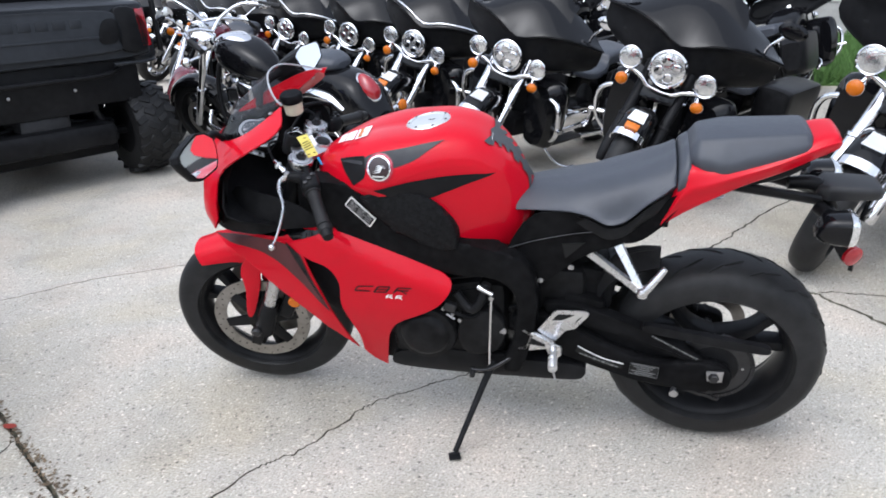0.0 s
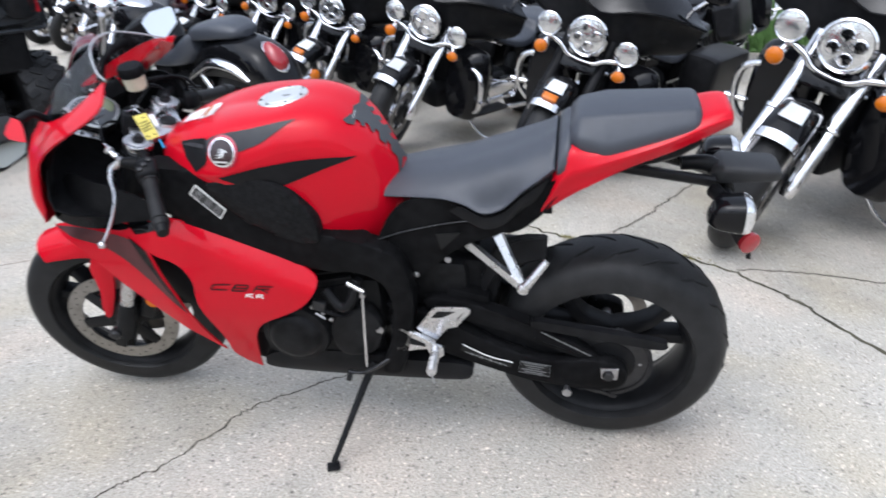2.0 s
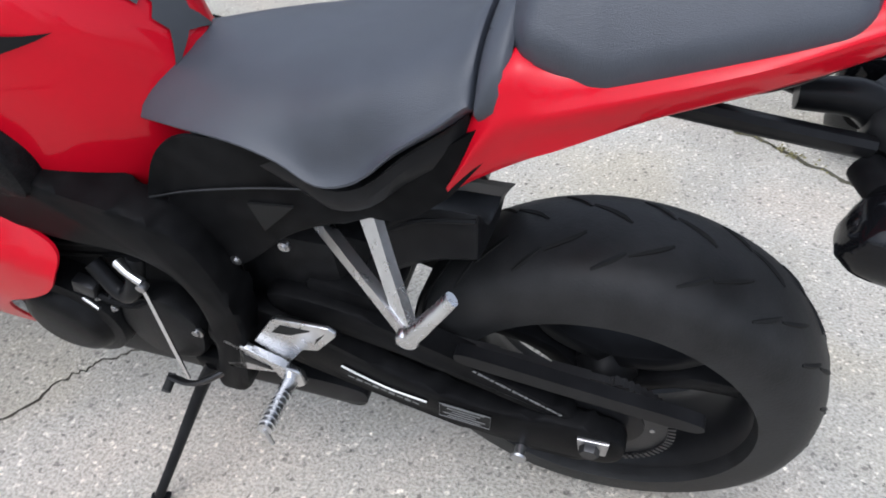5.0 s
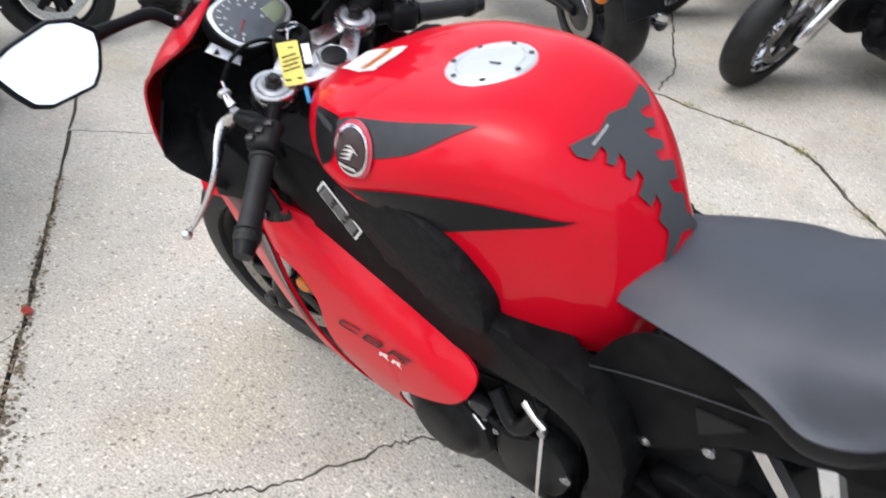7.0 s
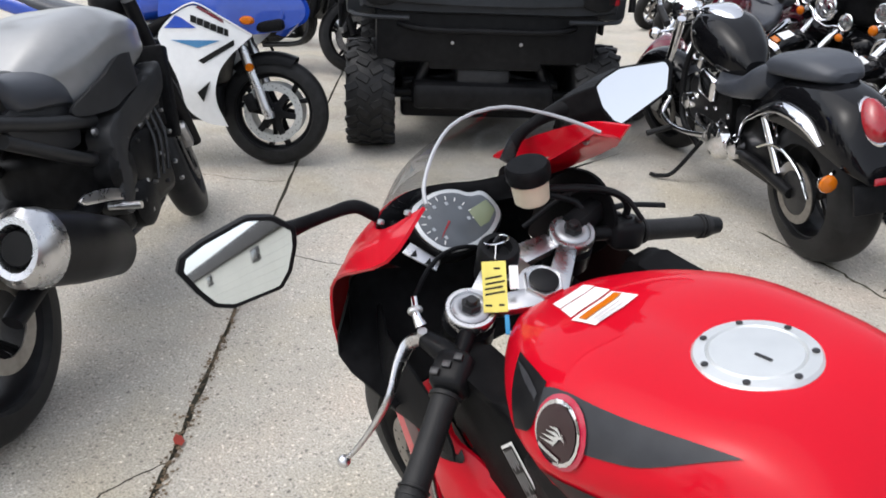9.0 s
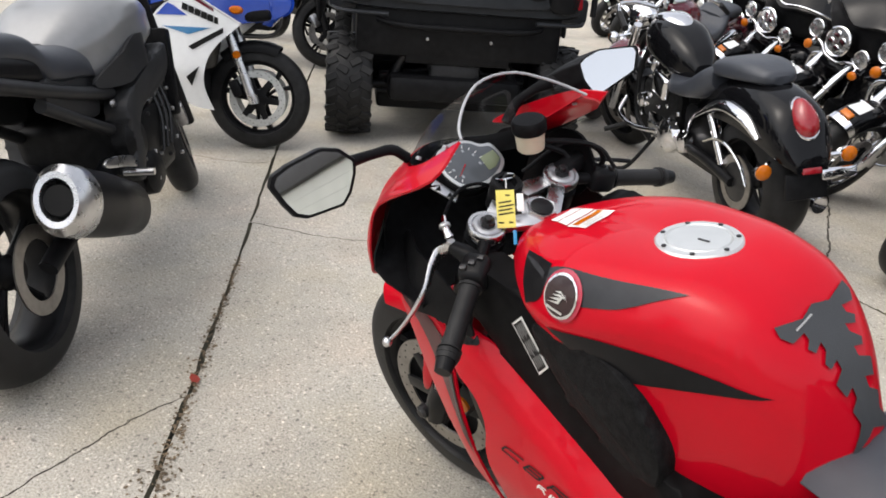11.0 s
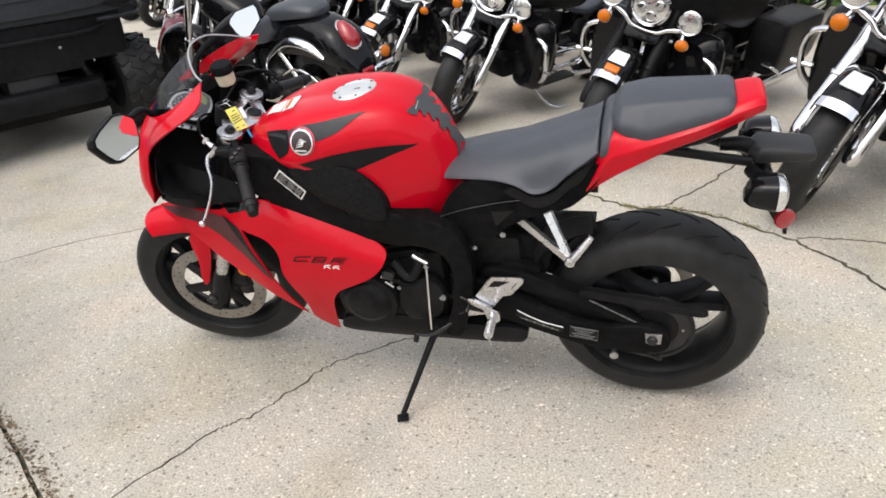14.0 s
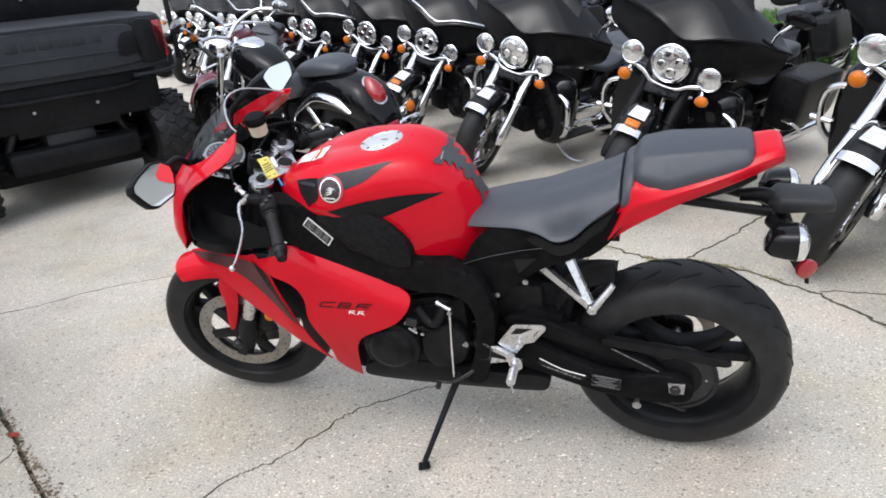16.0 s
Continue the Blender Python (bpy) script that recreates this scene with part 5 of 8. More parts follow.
hg = part("peg_hanger", slab([(0.167, 0.464, 1), (0.173, 0.471, 1), (0.184, 0.469, 1), (0.248, 0.433, 1), (0.276, 0.418, 1), (0.282, 0.408, 1), (0.282, 0.385, 1), (0.268, 0.372, 1), (0.246, 0.38, 1), (0.239, 0.405, 1), (0.162, 0.387, 1), (0.155, 0.393, 1), (0.157, 0.404, 1), (0.18, 0.413, 1), (0.19, 0.447, 1)], -0.196, -0.183, 0.003), ALU, B, "bare aluminium peg hanger")
part("hanger_pocket", slab([(0.196, 0.442, 1), (0.234, 0.424, 1), (0.238, 0.413, 1), (0.194, 0.418, 1)], -0.1972, -0.19, 0.001), SATIN, hg)
for x, z in ((0.176, 0.459), (0.166, 0.397)):
    bolt(hg, (x, -0.196, z), 0.0055, STEEL)
PEG0, PEG1 = Vector((0.258, -0.192, 0.388)), Vector((0.266, -0.285, 0.41))
fp = part("foot_peg", tube([PEG0, PEG0.lerp(PEG1, 0.2), PEG1], [0.013, 0.0115, 0.0105], 12, 4), ALU, B, "ribbed aluminium foot peg")
pegturn = (PEG1 - PEG0).to_track_quat("Y", "Z").to_matrix().to_4x4()
for k in range(7):
    part("peg_rib", turned([(0.0105, -0.0018), (0.0132, -0.001), (0.0132, 0.001), (0.0105, 0.0018)], 10, Matrix.Translation(PEG0.lerp(PEG1, 0.32 + 0.1 * k)) @ pegturn, closed=True), ALU, fp)
part("peg_feeler", tube([PEG1, PEG1 + Vector((0.008, -0.006, -0.028))], 0.003, 6), STEEL, fp)
part("shift_rod", tube([(0.088, -0.2, 0.578), (0.081, -0.205, 0.46), (0.075, -0.21, 0.342)], 0.0034, 10, 4), CHROME, B, "bright gear shift rod")
part("shift_arm", tube([(0.05, -0.185, 0.596), (0.07, -0.195, 0.592), (0.092, -0.2, 0.584)], [0.0085, 0.006, 0.0065], 10, 4), ALU, B)
part("rod_joint", turned([(0.0, -0.008), (0.007, -0.006), (0.008, 0.0), (0.007, 0.006), (0.0, 0.008)], 12, Matrix.Translation((0.088, -0.2, 0.574))), STEEL, B)
part("shift_lever", tube([(0.02, -0.2, 0.306), (0.06, -0.206, 0.312), (0.10, -0.205, 0.335), (0.135, -0.19, 0.355)], [0.009, 0.0085, 0.0085, 0.009], 10, 5, flat=0.6), DARKMETAL, B, "dark steel gear shift lever")
part("shift_toe", tube([(0.022, -0.195, 0.306), (0.024, -0.225, 0.301)], 0.008, 12), RUBBER, B)
for s in (-1, 1):
    foot = Vector((0.487, s * 0.226, 0.646))
    for at, w in (((0.345, s * 0.13, 0.70), 0.0105), ((0.414, s * 0.13, 0.742), 0.0115)):
        at = Vector(at)
        d = (foot - at).normalized()
        side = d.cross(Vector((0, 1, 0))).normalized()
        out = side.cross(d)
        ring = lambda p, w: [p - side * w - out * 0.007, p + side * w - out * 0.007, p + side * w + out * 0.007, p - side * w + out * 0.007]
        bm = skin(bmesh.new(), [ring(at, w), ring(at.lerp(foot, 0.5), w * 0.8), ring(foot, w * 0.85)])
        bmesh.ops.bevel(bm, geom=[e for e in bm.edges if e.calc_face_angle(0) > 0.5], offset=0.003, segments=2, affect="EDGES", profile=0.5)
        ph = part("passenger_hanger", bm, ALU, B, "bare aluminium passenger peg hanger")
        groove = [at.lerp(foot, k) - out * s * 0.0075 for k in (0.12, 0.72)]
        part("hanger_groove", tube(groove, [w * 0.35, w * 0.25], 6), STEEL, ph)
    part("peg_pivot", turned([(0.0, -0.014), (0.012, -0.013), (0.014, -0.01), (0.014, 0.01), (0.012, 0.013), (0.0, 0.014)], 16, Matrix.Translation(foot)), ALU, B)
part("passenger_peg", tube([(0.484, -0.233, 0.646), (0.502, -0.231, 0.668), (0.538, -0.216, 0.716)], [0.012, 0.0115, 0.0095], 12, 4, flat=0.75), ALU, B, "folded aluminium passenger peg")
for at in ((0.218, -0.157, 0.611), (0.135, -0.187, 0.70), (0.112, -0.187, 0.445), (0.30, -0.157, 0.66)):
    bolt(B, at, 0.012 if at[0] == 0.112 else 0.008, STEEL)

# side stand
st = part("side_stand", tube([(0.085, -0.165, 0.315), (0.06, -0.19, 0.27), (0.005, -0.285, 0.14), (-0.018, -0.328, 0.085)], [0.013, 0.011, 0.009, 0.009], 12, 6), SATIN, B, "black side stand, folded out")
part("stand_foot", block((0.036, 0.032, 0.008), pose(-0.02, -0.333, 0.072, -10.5, 0, 20), 0.003), SATIN, st)
part("stand_bracket", block((0.07, 0.03, 0.05), pose(0.09, -0.155, 0.32), 0.01), FRAME, B)

# tail, plate holder, signals
part("undertail", hull_loft([
    (0.60, [(0, 0.87), (0.06, 0.87), (0.09, 0.865), (0.09, 0.85), (0.06, 0.845), (0, 0.845)]),
    (0.70, [(0, 0.905), (0.05, 0.905), (0.075, 0.895), (0.075, 0.88), (0.05, 0.87), (0, 0.865)]),
    (0.80, [(0, 0.935), (0.04, 0.93), (0.06, 0.92), (0.06, 0.905), (0.04, 0.89), (0, 0.885)]),
    (0.86, [(0, 0.955), (0.035, 0.95), (0.05, 0.945), (0.05, 0.935), (0.035, 0.925), (0, 0.92)])], 3, 3), SATIN, B, "black undertail")
for s in (-1, 1):
    part("plate_stay", tube([(0.68, s * 0.05, 0.875), (0.78, s * 0.045, 0.857), (0.90, s * 0.03, 0.832)], [0.024, 0.021, 0.022], 10, 4, flat=0.55), SATIN, B)
bm = hull_loft([
    (0.895, [(0, 0.868), (0.02, 0.866), (0.028, 0.855), (0.026, 0.835), (0, 0.83)]),
    (0.918, [(0, 0.879), (0.042, 0.877), (0.048, 0.866), (0.043, 0.834), (0, 0.83)]),
    (1.03, [(0, 0.874), (0.042, 0.872), (0.047, 0.862), (0.04, 0.84), (0, 0.836)]),
    (1.044, [(0, 0.866), (0.037, 0.864), (0.04, 0.856), (0.034, 0.842), (0, 0.838)])], 1, 1)
bmesh.ops.bevel(bm, geom=[e for e in bm.edges if e.calc_face_angle(0) > 0.2], offset=0.004, segments=2, affect="EDGES", profile=0.5)
part("plate_holder", bm, NAKEDBLACK, B, "black plate holder with its lamp hood")
part("holder_arm", tube([(0.83, 0, 0.862), (0.89, 0, 0.862), (0.925, 0, 0.825), (0.945, 0, 0.79)], [0.02, 0.024, 0.022, 0.016], 12, 5, flat=0.8), SATIN, B)
part("plate_bracket", slab([(0.90, 0.80), (0.945, 0.82), (0.985, 0.72), (1.005, 0.66), (0.99, 0.655), (0.95, 0.72)], -0.06, 0.06, 0.005), SATIN, B)
for s in (-1, 1):
    part("signal_stalk", tube([(0.905, s * 0.04, 0.815), (0.918, s * 0.075, 0.815)], [0.018, 0.016], 14), MATT, B)
    sig = part("turn_signal", hull_loft([
        (0.885, [(0, 0.80), (0.01, 0.8), (0.016, 0.795), (0.016, 0.785), (0.01, 0.78), (0, 0.78)]),
        (0.905, [(0, 0.835), (0.025, 0.83), (0.035, 0.815), (0.035, 0.79), (0.025, 0.772), (0, 0.768)]),
        (0.955, [(0, 0.842), (0.03, 0.838), (0.042, 0.82), (0.042, 0.785), (0.03, 0.765), (0, 0.76)])], 4, 3), BLACK, B, "black turn signal with a clear lens")
    sig.location = (0, s * 0.115, 0.03 * (s > 0))
    lens = part("signal_lens", hull_loft([
        (0.956, [(0, 0.842), (0.03, 0.838), (0.042, 0.82), (0.042, 0.785), (0.03, 0.765), (0, 0.76)]),
        (0.972, [(0, 0.838), (0.028, 0.833), (0.038, 0.818), (0.038, 0.787), (0.028, 0.768), (0, 0.764)]),
        (0.982, [(0, 0.82), (0.015, 0.818), (0.02, 0.81), (0.02, 0.795), (0.015, 0.786), (0, 0.784)])], 3, 3), LAMPGLASS, sig)
part("red_reflector", turned([(0.0, -0.014), (0.02, -0.013), (0.026, -0.009), (0.026, 0.0), (0.0, 0.0)], 28, pose(0.99, -0.085, 0.708, 0, 0, 25)), REDLENS, B, "round red reflector")
part("reflector_stay", tube([(0.985, -0.05, 0.76), (0.995, -0.07, 0.72), (1.0, -0.075, 0.655)], 0.006, 8, 4, flat=0.5), SATIN, B)

# tank cap and graphics
CAP = Matrix.Translation((-0.096, -0.03, 1.016)) @ Matrix.Rotation(radians(-8), 4, "Y") @ Matrix.Rotation(radians(90), 4, "X")
cap = part("tank_cap", turned([(0.0, 0.011), (0.043, 0.0105), (0.045, 0.008), (0.047, 0.0105), (0.058, 0.0095), (0.061, 0.006), (0.061, -0.01), (0.0, -0.01)], 48, CAP), CAPMETAL, B, "round pale aluminium tank cap")
for i in range(7):
    a = 2 * math.pi * i / 7 + 0.2
    part("cap_screw", turned([(0.0, 0.0118), (0.0025, 0.0118), (0.0036, 0.0115), (0.0036, 0.008)], 10, CAP @ Matrix.Translation((0.0525 * math.cos(a), 0, 0.0525 * math.sin(a)))), DARKMETAL, cap)
part("key_slot", block((0.018, 0.0012, 0.0035), CAP @ pose(0.012, 0.0112, 0.005), 0), DARKMETAL, cap)
TT = tree_of(TANK)
SIDEWAY = ((0, -0.6, 0), (0, 1, 0), (1, 0, 0), (0, 0, 1))
part("tank_graphic", decal([(0.103, 0.929, 1), (0.048, 0.937), (-0.024, 0.936), (-0.099, 0.928), (-0.163, 0.914), (-0.21, 0.90, 1), (-0.15, 0.87), (-0.079, 0.868), (-0.045, 0.88, 1), (-0.02, 0.89), (0.044, 0.914)], TT, *SIDEWAY), GRAPHIC, TANK, "black spear graphic")
SLANT = ((0, -0.42, 1.42), (0, 0.55, -0.83), (1, 0, 0), (0, 0.83, 0.55))
part("tank_graphic", decal([(-0.024, 0.007, 1), (-0.14, -0.028), (-0.224, -0.039), (-0.252, -0.057, 1), (-0.2, -0.089), (-0.138, -0.07), (-0.091, -0.052)], TT, *SLANT), GREY, TANK, "dark grey wedge graphic")
front = part("tank_graphic", decal([(-0.315, -0.029, 1), (-0.235, -0.04, 1), (-0.225, -0.092), (-0.268, -0.101, 1), (-0.298, -0.066)], TT, *SLANT), GRAPHIC, TANK, "black patch at the front of the tank")
# highlight across the black patch, laid on as a grey film
part("grey_stripe", decal([(-0.312, -0.037, 1), (-0.27, -0.044), (-0.238, -0.055, 1), (-0.238, -0.062, 1), (-0.272, -0.053)], TT, *SLANT, lift=0.0022), GREY, front)
circle = lambda cx, cy, r: [(cx + r * math.cos(2 * math.pi * k / 24), cy + r * math.sin(2 * math.pi * k / 24), 1) for k in range(24)]
NEAR = ((0, -0.6, 1.12), (0, 0.92, -0.38), (1, 0, 0), (0, 0.38, 0.92))
badge = part("tank_badge", decal(circle(-0.1875, 0.0055, 0.0375), TT, *NEAR, lift=0.0025), pbr("badge_red", (0.35, 0.004, 0.03), 0.25, coat=1.0), TANK, "round badge with a red rim and a pale ring")
part("badge_ring", decal(circle(-0.189, 0.004, 0.0325), TT, *NEAR, lift=0.0034), CHROME, badge)
part("badge_face", decal(circle(-0.189, 0.004, 0.0285), TT, *NEAR, lift=0.0042), pbr("badge_dark", (0.018, 0.004, 0.006), 0.25, coat=0.3), badge)
for k in range(4):
    part("badge_wing", decal([(-0.206 + 0.003 * k, -0.010 + 0.006 * k, 1), (-0.184, -0.006 + 0.005 * k, 1), (-0.176 + 0.002 * k, 0.012 - 0.003 * k, 1), (-0.186, -0.0025 + 0.005 * k, 1)], TT, *NEAR, lift=0.0052), CAPMETAL, badge)
part("badge_bar", decal([(-0.205, -0.0145, 1), (-0.174, -0.0145, 1), (-0.174, -0.0185, 1), (-0.205, -0.0185, 1)], TT, *NEAR, lift=0.0052), CAPMETAL, badge)
half = [(0.0, 0.078), (-0.03, 0.07), (-0.077, 0.08), (-0.079, 0.066), (-0.068, 0.053), (-0.043, 0.056), (-0.043, 0.046), (-0.054, 0.038), (-0.046, 0.029), (-0.028, 0.036), (-0.028, 0.025), (-0.042, 0.012), (-0.037, 0.003), (-0.02, 0.008), (-0.02, -0.005), (-0.041, -0.015), (-0.032, -0.036), (-0.015, -0.03), (-0.015, -0.045), (-0.03, -0.055), (-0.022, -0.075), (-0.046, -0.108), (-0.012, -0.095), (0.0, -0.09)]
shape = [(x - 0.03, y, 1) for x, y in half] + [(-x - 0.03, y, 1) for x, y in half[-2:0:-1]]
way = Vector((-0.7, 0, -0.71))
PALE_PRINT = pbr("pad_print", (0.4, 0.4, 0.4), 0.6)
pad = part("tank_pad", decal(shape, TT, Vector((0.125, 0, 0.945)) - way * 0.4, way, (0, 1, 0), (-0.71, 0, 0.7), lift=0.002), pbr("pad_rubber", (0.033, 0.035, 0.039), 0.5, var=0.15, bump=0.2, bump_scale=500), TANK, "jagged dark grey tank pad")
part("letter_bar", decal([(-0.083, 0.0622, 1), (-0.0835, 0.0644, 1), (-0.044, 0.0696, 1), (-0.0435, 0.0674, 1)], TT, Vector((0.125, 0, 0.945)) - way * 0.4, way, (0, 1, 0), (-0.71, 0, 0.7), lift=0.003), PALE_PRINT, pad)
TOPWAY = ((0, 0, 1.3), (0, 0, -1), (1, 0, 0), (0, 1, 0))
for quad in ([(-0.352, -0.066), (-0.362, -0.004), (-0.340, -0.006), (-0.329, -0.074)], [(-0.326, -0.076), (-0.337, -0.008), (-0.309, -0.010), (-0.295, -0.088)], [(-0.289, -0.093), (-0.304, -0.013), (-0.266, -0.008), (-0.254, -0.089)]):
    ws = part("warning_sticker", decal([(x, y, 1) for x, y in quad], TT, *TOPWAY, step=0.006), WHITE, TANK, "white warning sticker")
part("orange_bar", decal([(-0.283, -0.088, 1), (-0.297, -0.016, 1), (-0.286, -0.0145, 1), (-0.2715, -0.086, 1)], TT, *TOPWAY, lift=0.002, step=0.006), ORANGE, ws)
for k in range(4):
    x = -0.267 + 0.0035 * k
    part("print_line", decal([(x, -0.083, 1), (x - 0.012, -0.02 - 0.01 * (k % 2), 1), (x - 0.0108, -0.02 - 0.01 * (k % 2), 1), (x + 0.0012, -0.083, 1)], TT, *TOPWAY, lift=0.0018, step=0.01), pbr("faint_print", (0.45, 0.4, 0.38), 0.6), ws)
CT = tree_of(left_cover)
PRINT = pbr("pale_print", (0.3, 0.3, 0.3), 0.5)
stk = part("spec_sticker", decal([(-0.304, 0.845, 1), (-0.281, 0.872, 1), (-0.219, 0.806, 1), (-0.24, 0.778, 1)], CT, *SIDEWAY), WHITE, left_cover, "black sticker with a white border and white print")
part("print_block", decal([(-0.2995, 0.845, 1), (-0.281, 0.8665, 1), (-0.2235, 0.8055, 1), (-0.2405, 0.7835, 1)], CT, *SIDEWAY, lift=0.002), INK, stk)
for k in range(5):
    cx, cz = 0.0036 * (k - 2), 0.0042 * (k - 2)
    for f0, f1 in ((0.06, 0.30 + 0.05 * (k % 2)), (0.40, 0.62 + 0.04 * (k % 3)), (0.72, 0.93)):
        x0, z0, x1, z1 = -0.2905 + 0.059 * f0 + cx, 0.857 - 0.063 * f0 + cz, -0.2905 + 0.059 * f1 + cx, 0.857 - 0.063 * f1 + cz
        part("print_line", decal([(x0, z0, 1), (x0 + 0.0012, z0 + 0.0014, 1), (x1 + 0.0012, z1 + 0.0014, 1), (x1, z1, 1)], CT, *SIDEWAY, lift=0.003, step=0.006), PRINT, stk)
for ob in [o for o in B.children if o.name.startswith("side_fairing")][:1]:
    FT = tree_of(ob)
    part("side_graphic", decal([(-0.756, 0.692, 1), (-0.676, 0.711), (-0.55, 0.742), (-0.475, 0.748, 1), (-0.52, 0.728), (-0.635, 0.712)], FT, *SIDEWAY), BLACK, ob, "black swoosh graphic")
    part("side_graphic", decal([(-0.512, 0.757, 1), (-0.44, 0.779), (-0.396, 0.776, 1), (-0.374, 0.761), (-0.408, 0.752), (-0.471, 0.73, 1)], FT, *SIDEWAY), BLACK, ob)
    part("side_graphic", decal([(-0.774, 0.683, 1), (-0.647, 0.706), (-0.501, 0.719), (-0.452, 0.687, 1), (-0.432, 0.62), (-0.407, 0.56), (-0.39, 0.492, 1), (-0.45, 0.575), (-0.53, 0.645), (-0.60, 0.672), (-0.70, 0.673)], FT, *SIDEWAY), pbr("graphite_fade", (0.05, 0.012, 0.013), 0.4, var=0.7, scale=9, coat=0.12, spec=0.15), ob, "dark fading swoosh graphic")
    part("side_graphic", decal([(-0.50, 0.722, 1), (-0.456, 0.69), (-0.436, 0.62), (-0.412, 0.56), (-0.40, 0.53, 1), (-0.44, 0.61), (-0.475, 0.67)], FT, *SIDEWAY, lift=0.002), BLACK, ob)
    # model mark: slanted strokes, then two small pale ones
    for x, strokes in ((-0.30, ((0, 0.586, 0.012, 0.602), (0.012, 0.602, 0.058, 0.606), (0, 0.586, 0.045, 0.588))), (-0.243, ((0, 0.586, 0.016, 0.606), (0.016, 0.606, 0.05, 0.607), (0.008, 0.596, 0.042, 0.597), (0, 0.586, 0.036, 0.588), (0.036, 0.588, 0.05, 0.606))), (-0.186, ((0, 0.586, 0.016, 0.606), (0.016, 0.606, 0.056, 0.607), (0.008, 0.597, 0.046, 0.598), (0.022, 0.597, 0.04, 0.586)))):
        for a, b, c, d in strokes:
            dx, dz = c - a, d - b
            k = 0.0021 / math.hypot(dx, dz)
            nx, nz = -dz * k, dx * k
            part("mark_stroke", decal([(x + a + nx, b + nz, 1), (x + c + nx, d + nz, 1), (x + c - nx, d - nz, 1), (x + a - nx, b - nz, 1)], FT, *SIDEWAY), INK, ob)
    for x in (-0.21, -0.182):
        for a, b, c, d in ((0, 0.566, 0.006, 0.578), (0.006, 0.578, 0.022, 0.579), (0.003, 0.572, 0.018, 0.573), (0.012, 0.572, 0.02, 0.566)):
            dx, dz = c - a, d - b
            k = 0.0016 / math.hypot(dx, dz)
            nx, nz = -dz * k, dx * k
            part("mark_stroke", decal([(x + a + nx, b + nz, 1), (x + c + nx, d + nz, 1), (x + c - nx, d - nz, 1), (x + a - nx, b - nz, 1)], FT, *SIDEWAY), WHITE, ob)
    bolt(B, (-0.072, -0.224, 0.598), 0.006, STEEL)

# ---- the row of touring cruisers ----
def place(local, target, yaw, lean):
    """A pose on the ground, turned and leaned, that brings a local point over the target (in plan)."""
    m = Matrix.Rotation(radians(yaw), 4, "Z") @ Matrix.Rotation(radians(lean), 4, "X")
    p = m @ Vector(local)
    return Matrix.Translation((target[0] - p.x, target[1] - p.y, 0)) @ m


def lamp(parent, name, at, r, turn, label, ring=CHROME, glass=LAMPGLASS, deep=1.1):
    """A round lamp that looks forward (towards -x): bowl, rim and lens."""
    m = turn @ Matrix.Translation(at) @ Matrix.Rotation(radians(-90), 4, "Z")
    ob = part(name, turned([(0.0, r * deep), (r * 0.45, r * deep * 0.93), (r * 0.8, r * deep * 0.6), (r * 0.97, 0.0), (r * 1.02, -r * 0.12), (r * 0.94, -r * 0.2), (r * 0.88, -r * 0.14), (r * 0.88, 0), (0.0, 0.0)], 28, m), ring, parent, label)
    part("lens", turned([(0.0, -r * 0.24), (r * 0.5, -r * 0.2), (r * 0.88, -r * 0.1)], 28, m), glass, ob)
    if r > 0.07:
        for a, q in ((0.4, 0.3), (1.97, 0.3), (3.54, 0.3), (5.1, 0.3)):
            part("reflector_cell", turned([(0.0, -r * 0.27), (r * 0.22, -r * 0.26), (r * 0.27, -r * 0.2)], 14, m @ Matrix.Translation((r * 0.45 * math.cos(a), 0, r * 0.45 * math.sin(a)))), CHROME, ob)
    return ob


def signal(parent, at, turn, lens=ORANGE, stalk=None, metal=CHROME):
    m = turn @ Matrix.Translation(at) @ Matrix.Rotation(radians(-90), 4, "Z")
    ob = part("turn_signal", turned([(0.0, 0.045), (0.018, 0.04), (0.032, 0.02), (0.036, 0.0), (0.0, 0.0)], 20, m), metal, parent, "round turn signal with an amber lens")
    part("amber_lens", turned([(0.0, -0.02), (0.02, -0.018), (0.033, -0.008), (0.0345, 0.001), (0.0, 0.001)], 20, m), ORANGE if lens is None else lens, ob)
    if stalk:
        part("signal_stalk", tube([turn @ Vector(stalk), turn @ Vector(at)], 0.009, 8), metal, ob)


LOW = 0.08


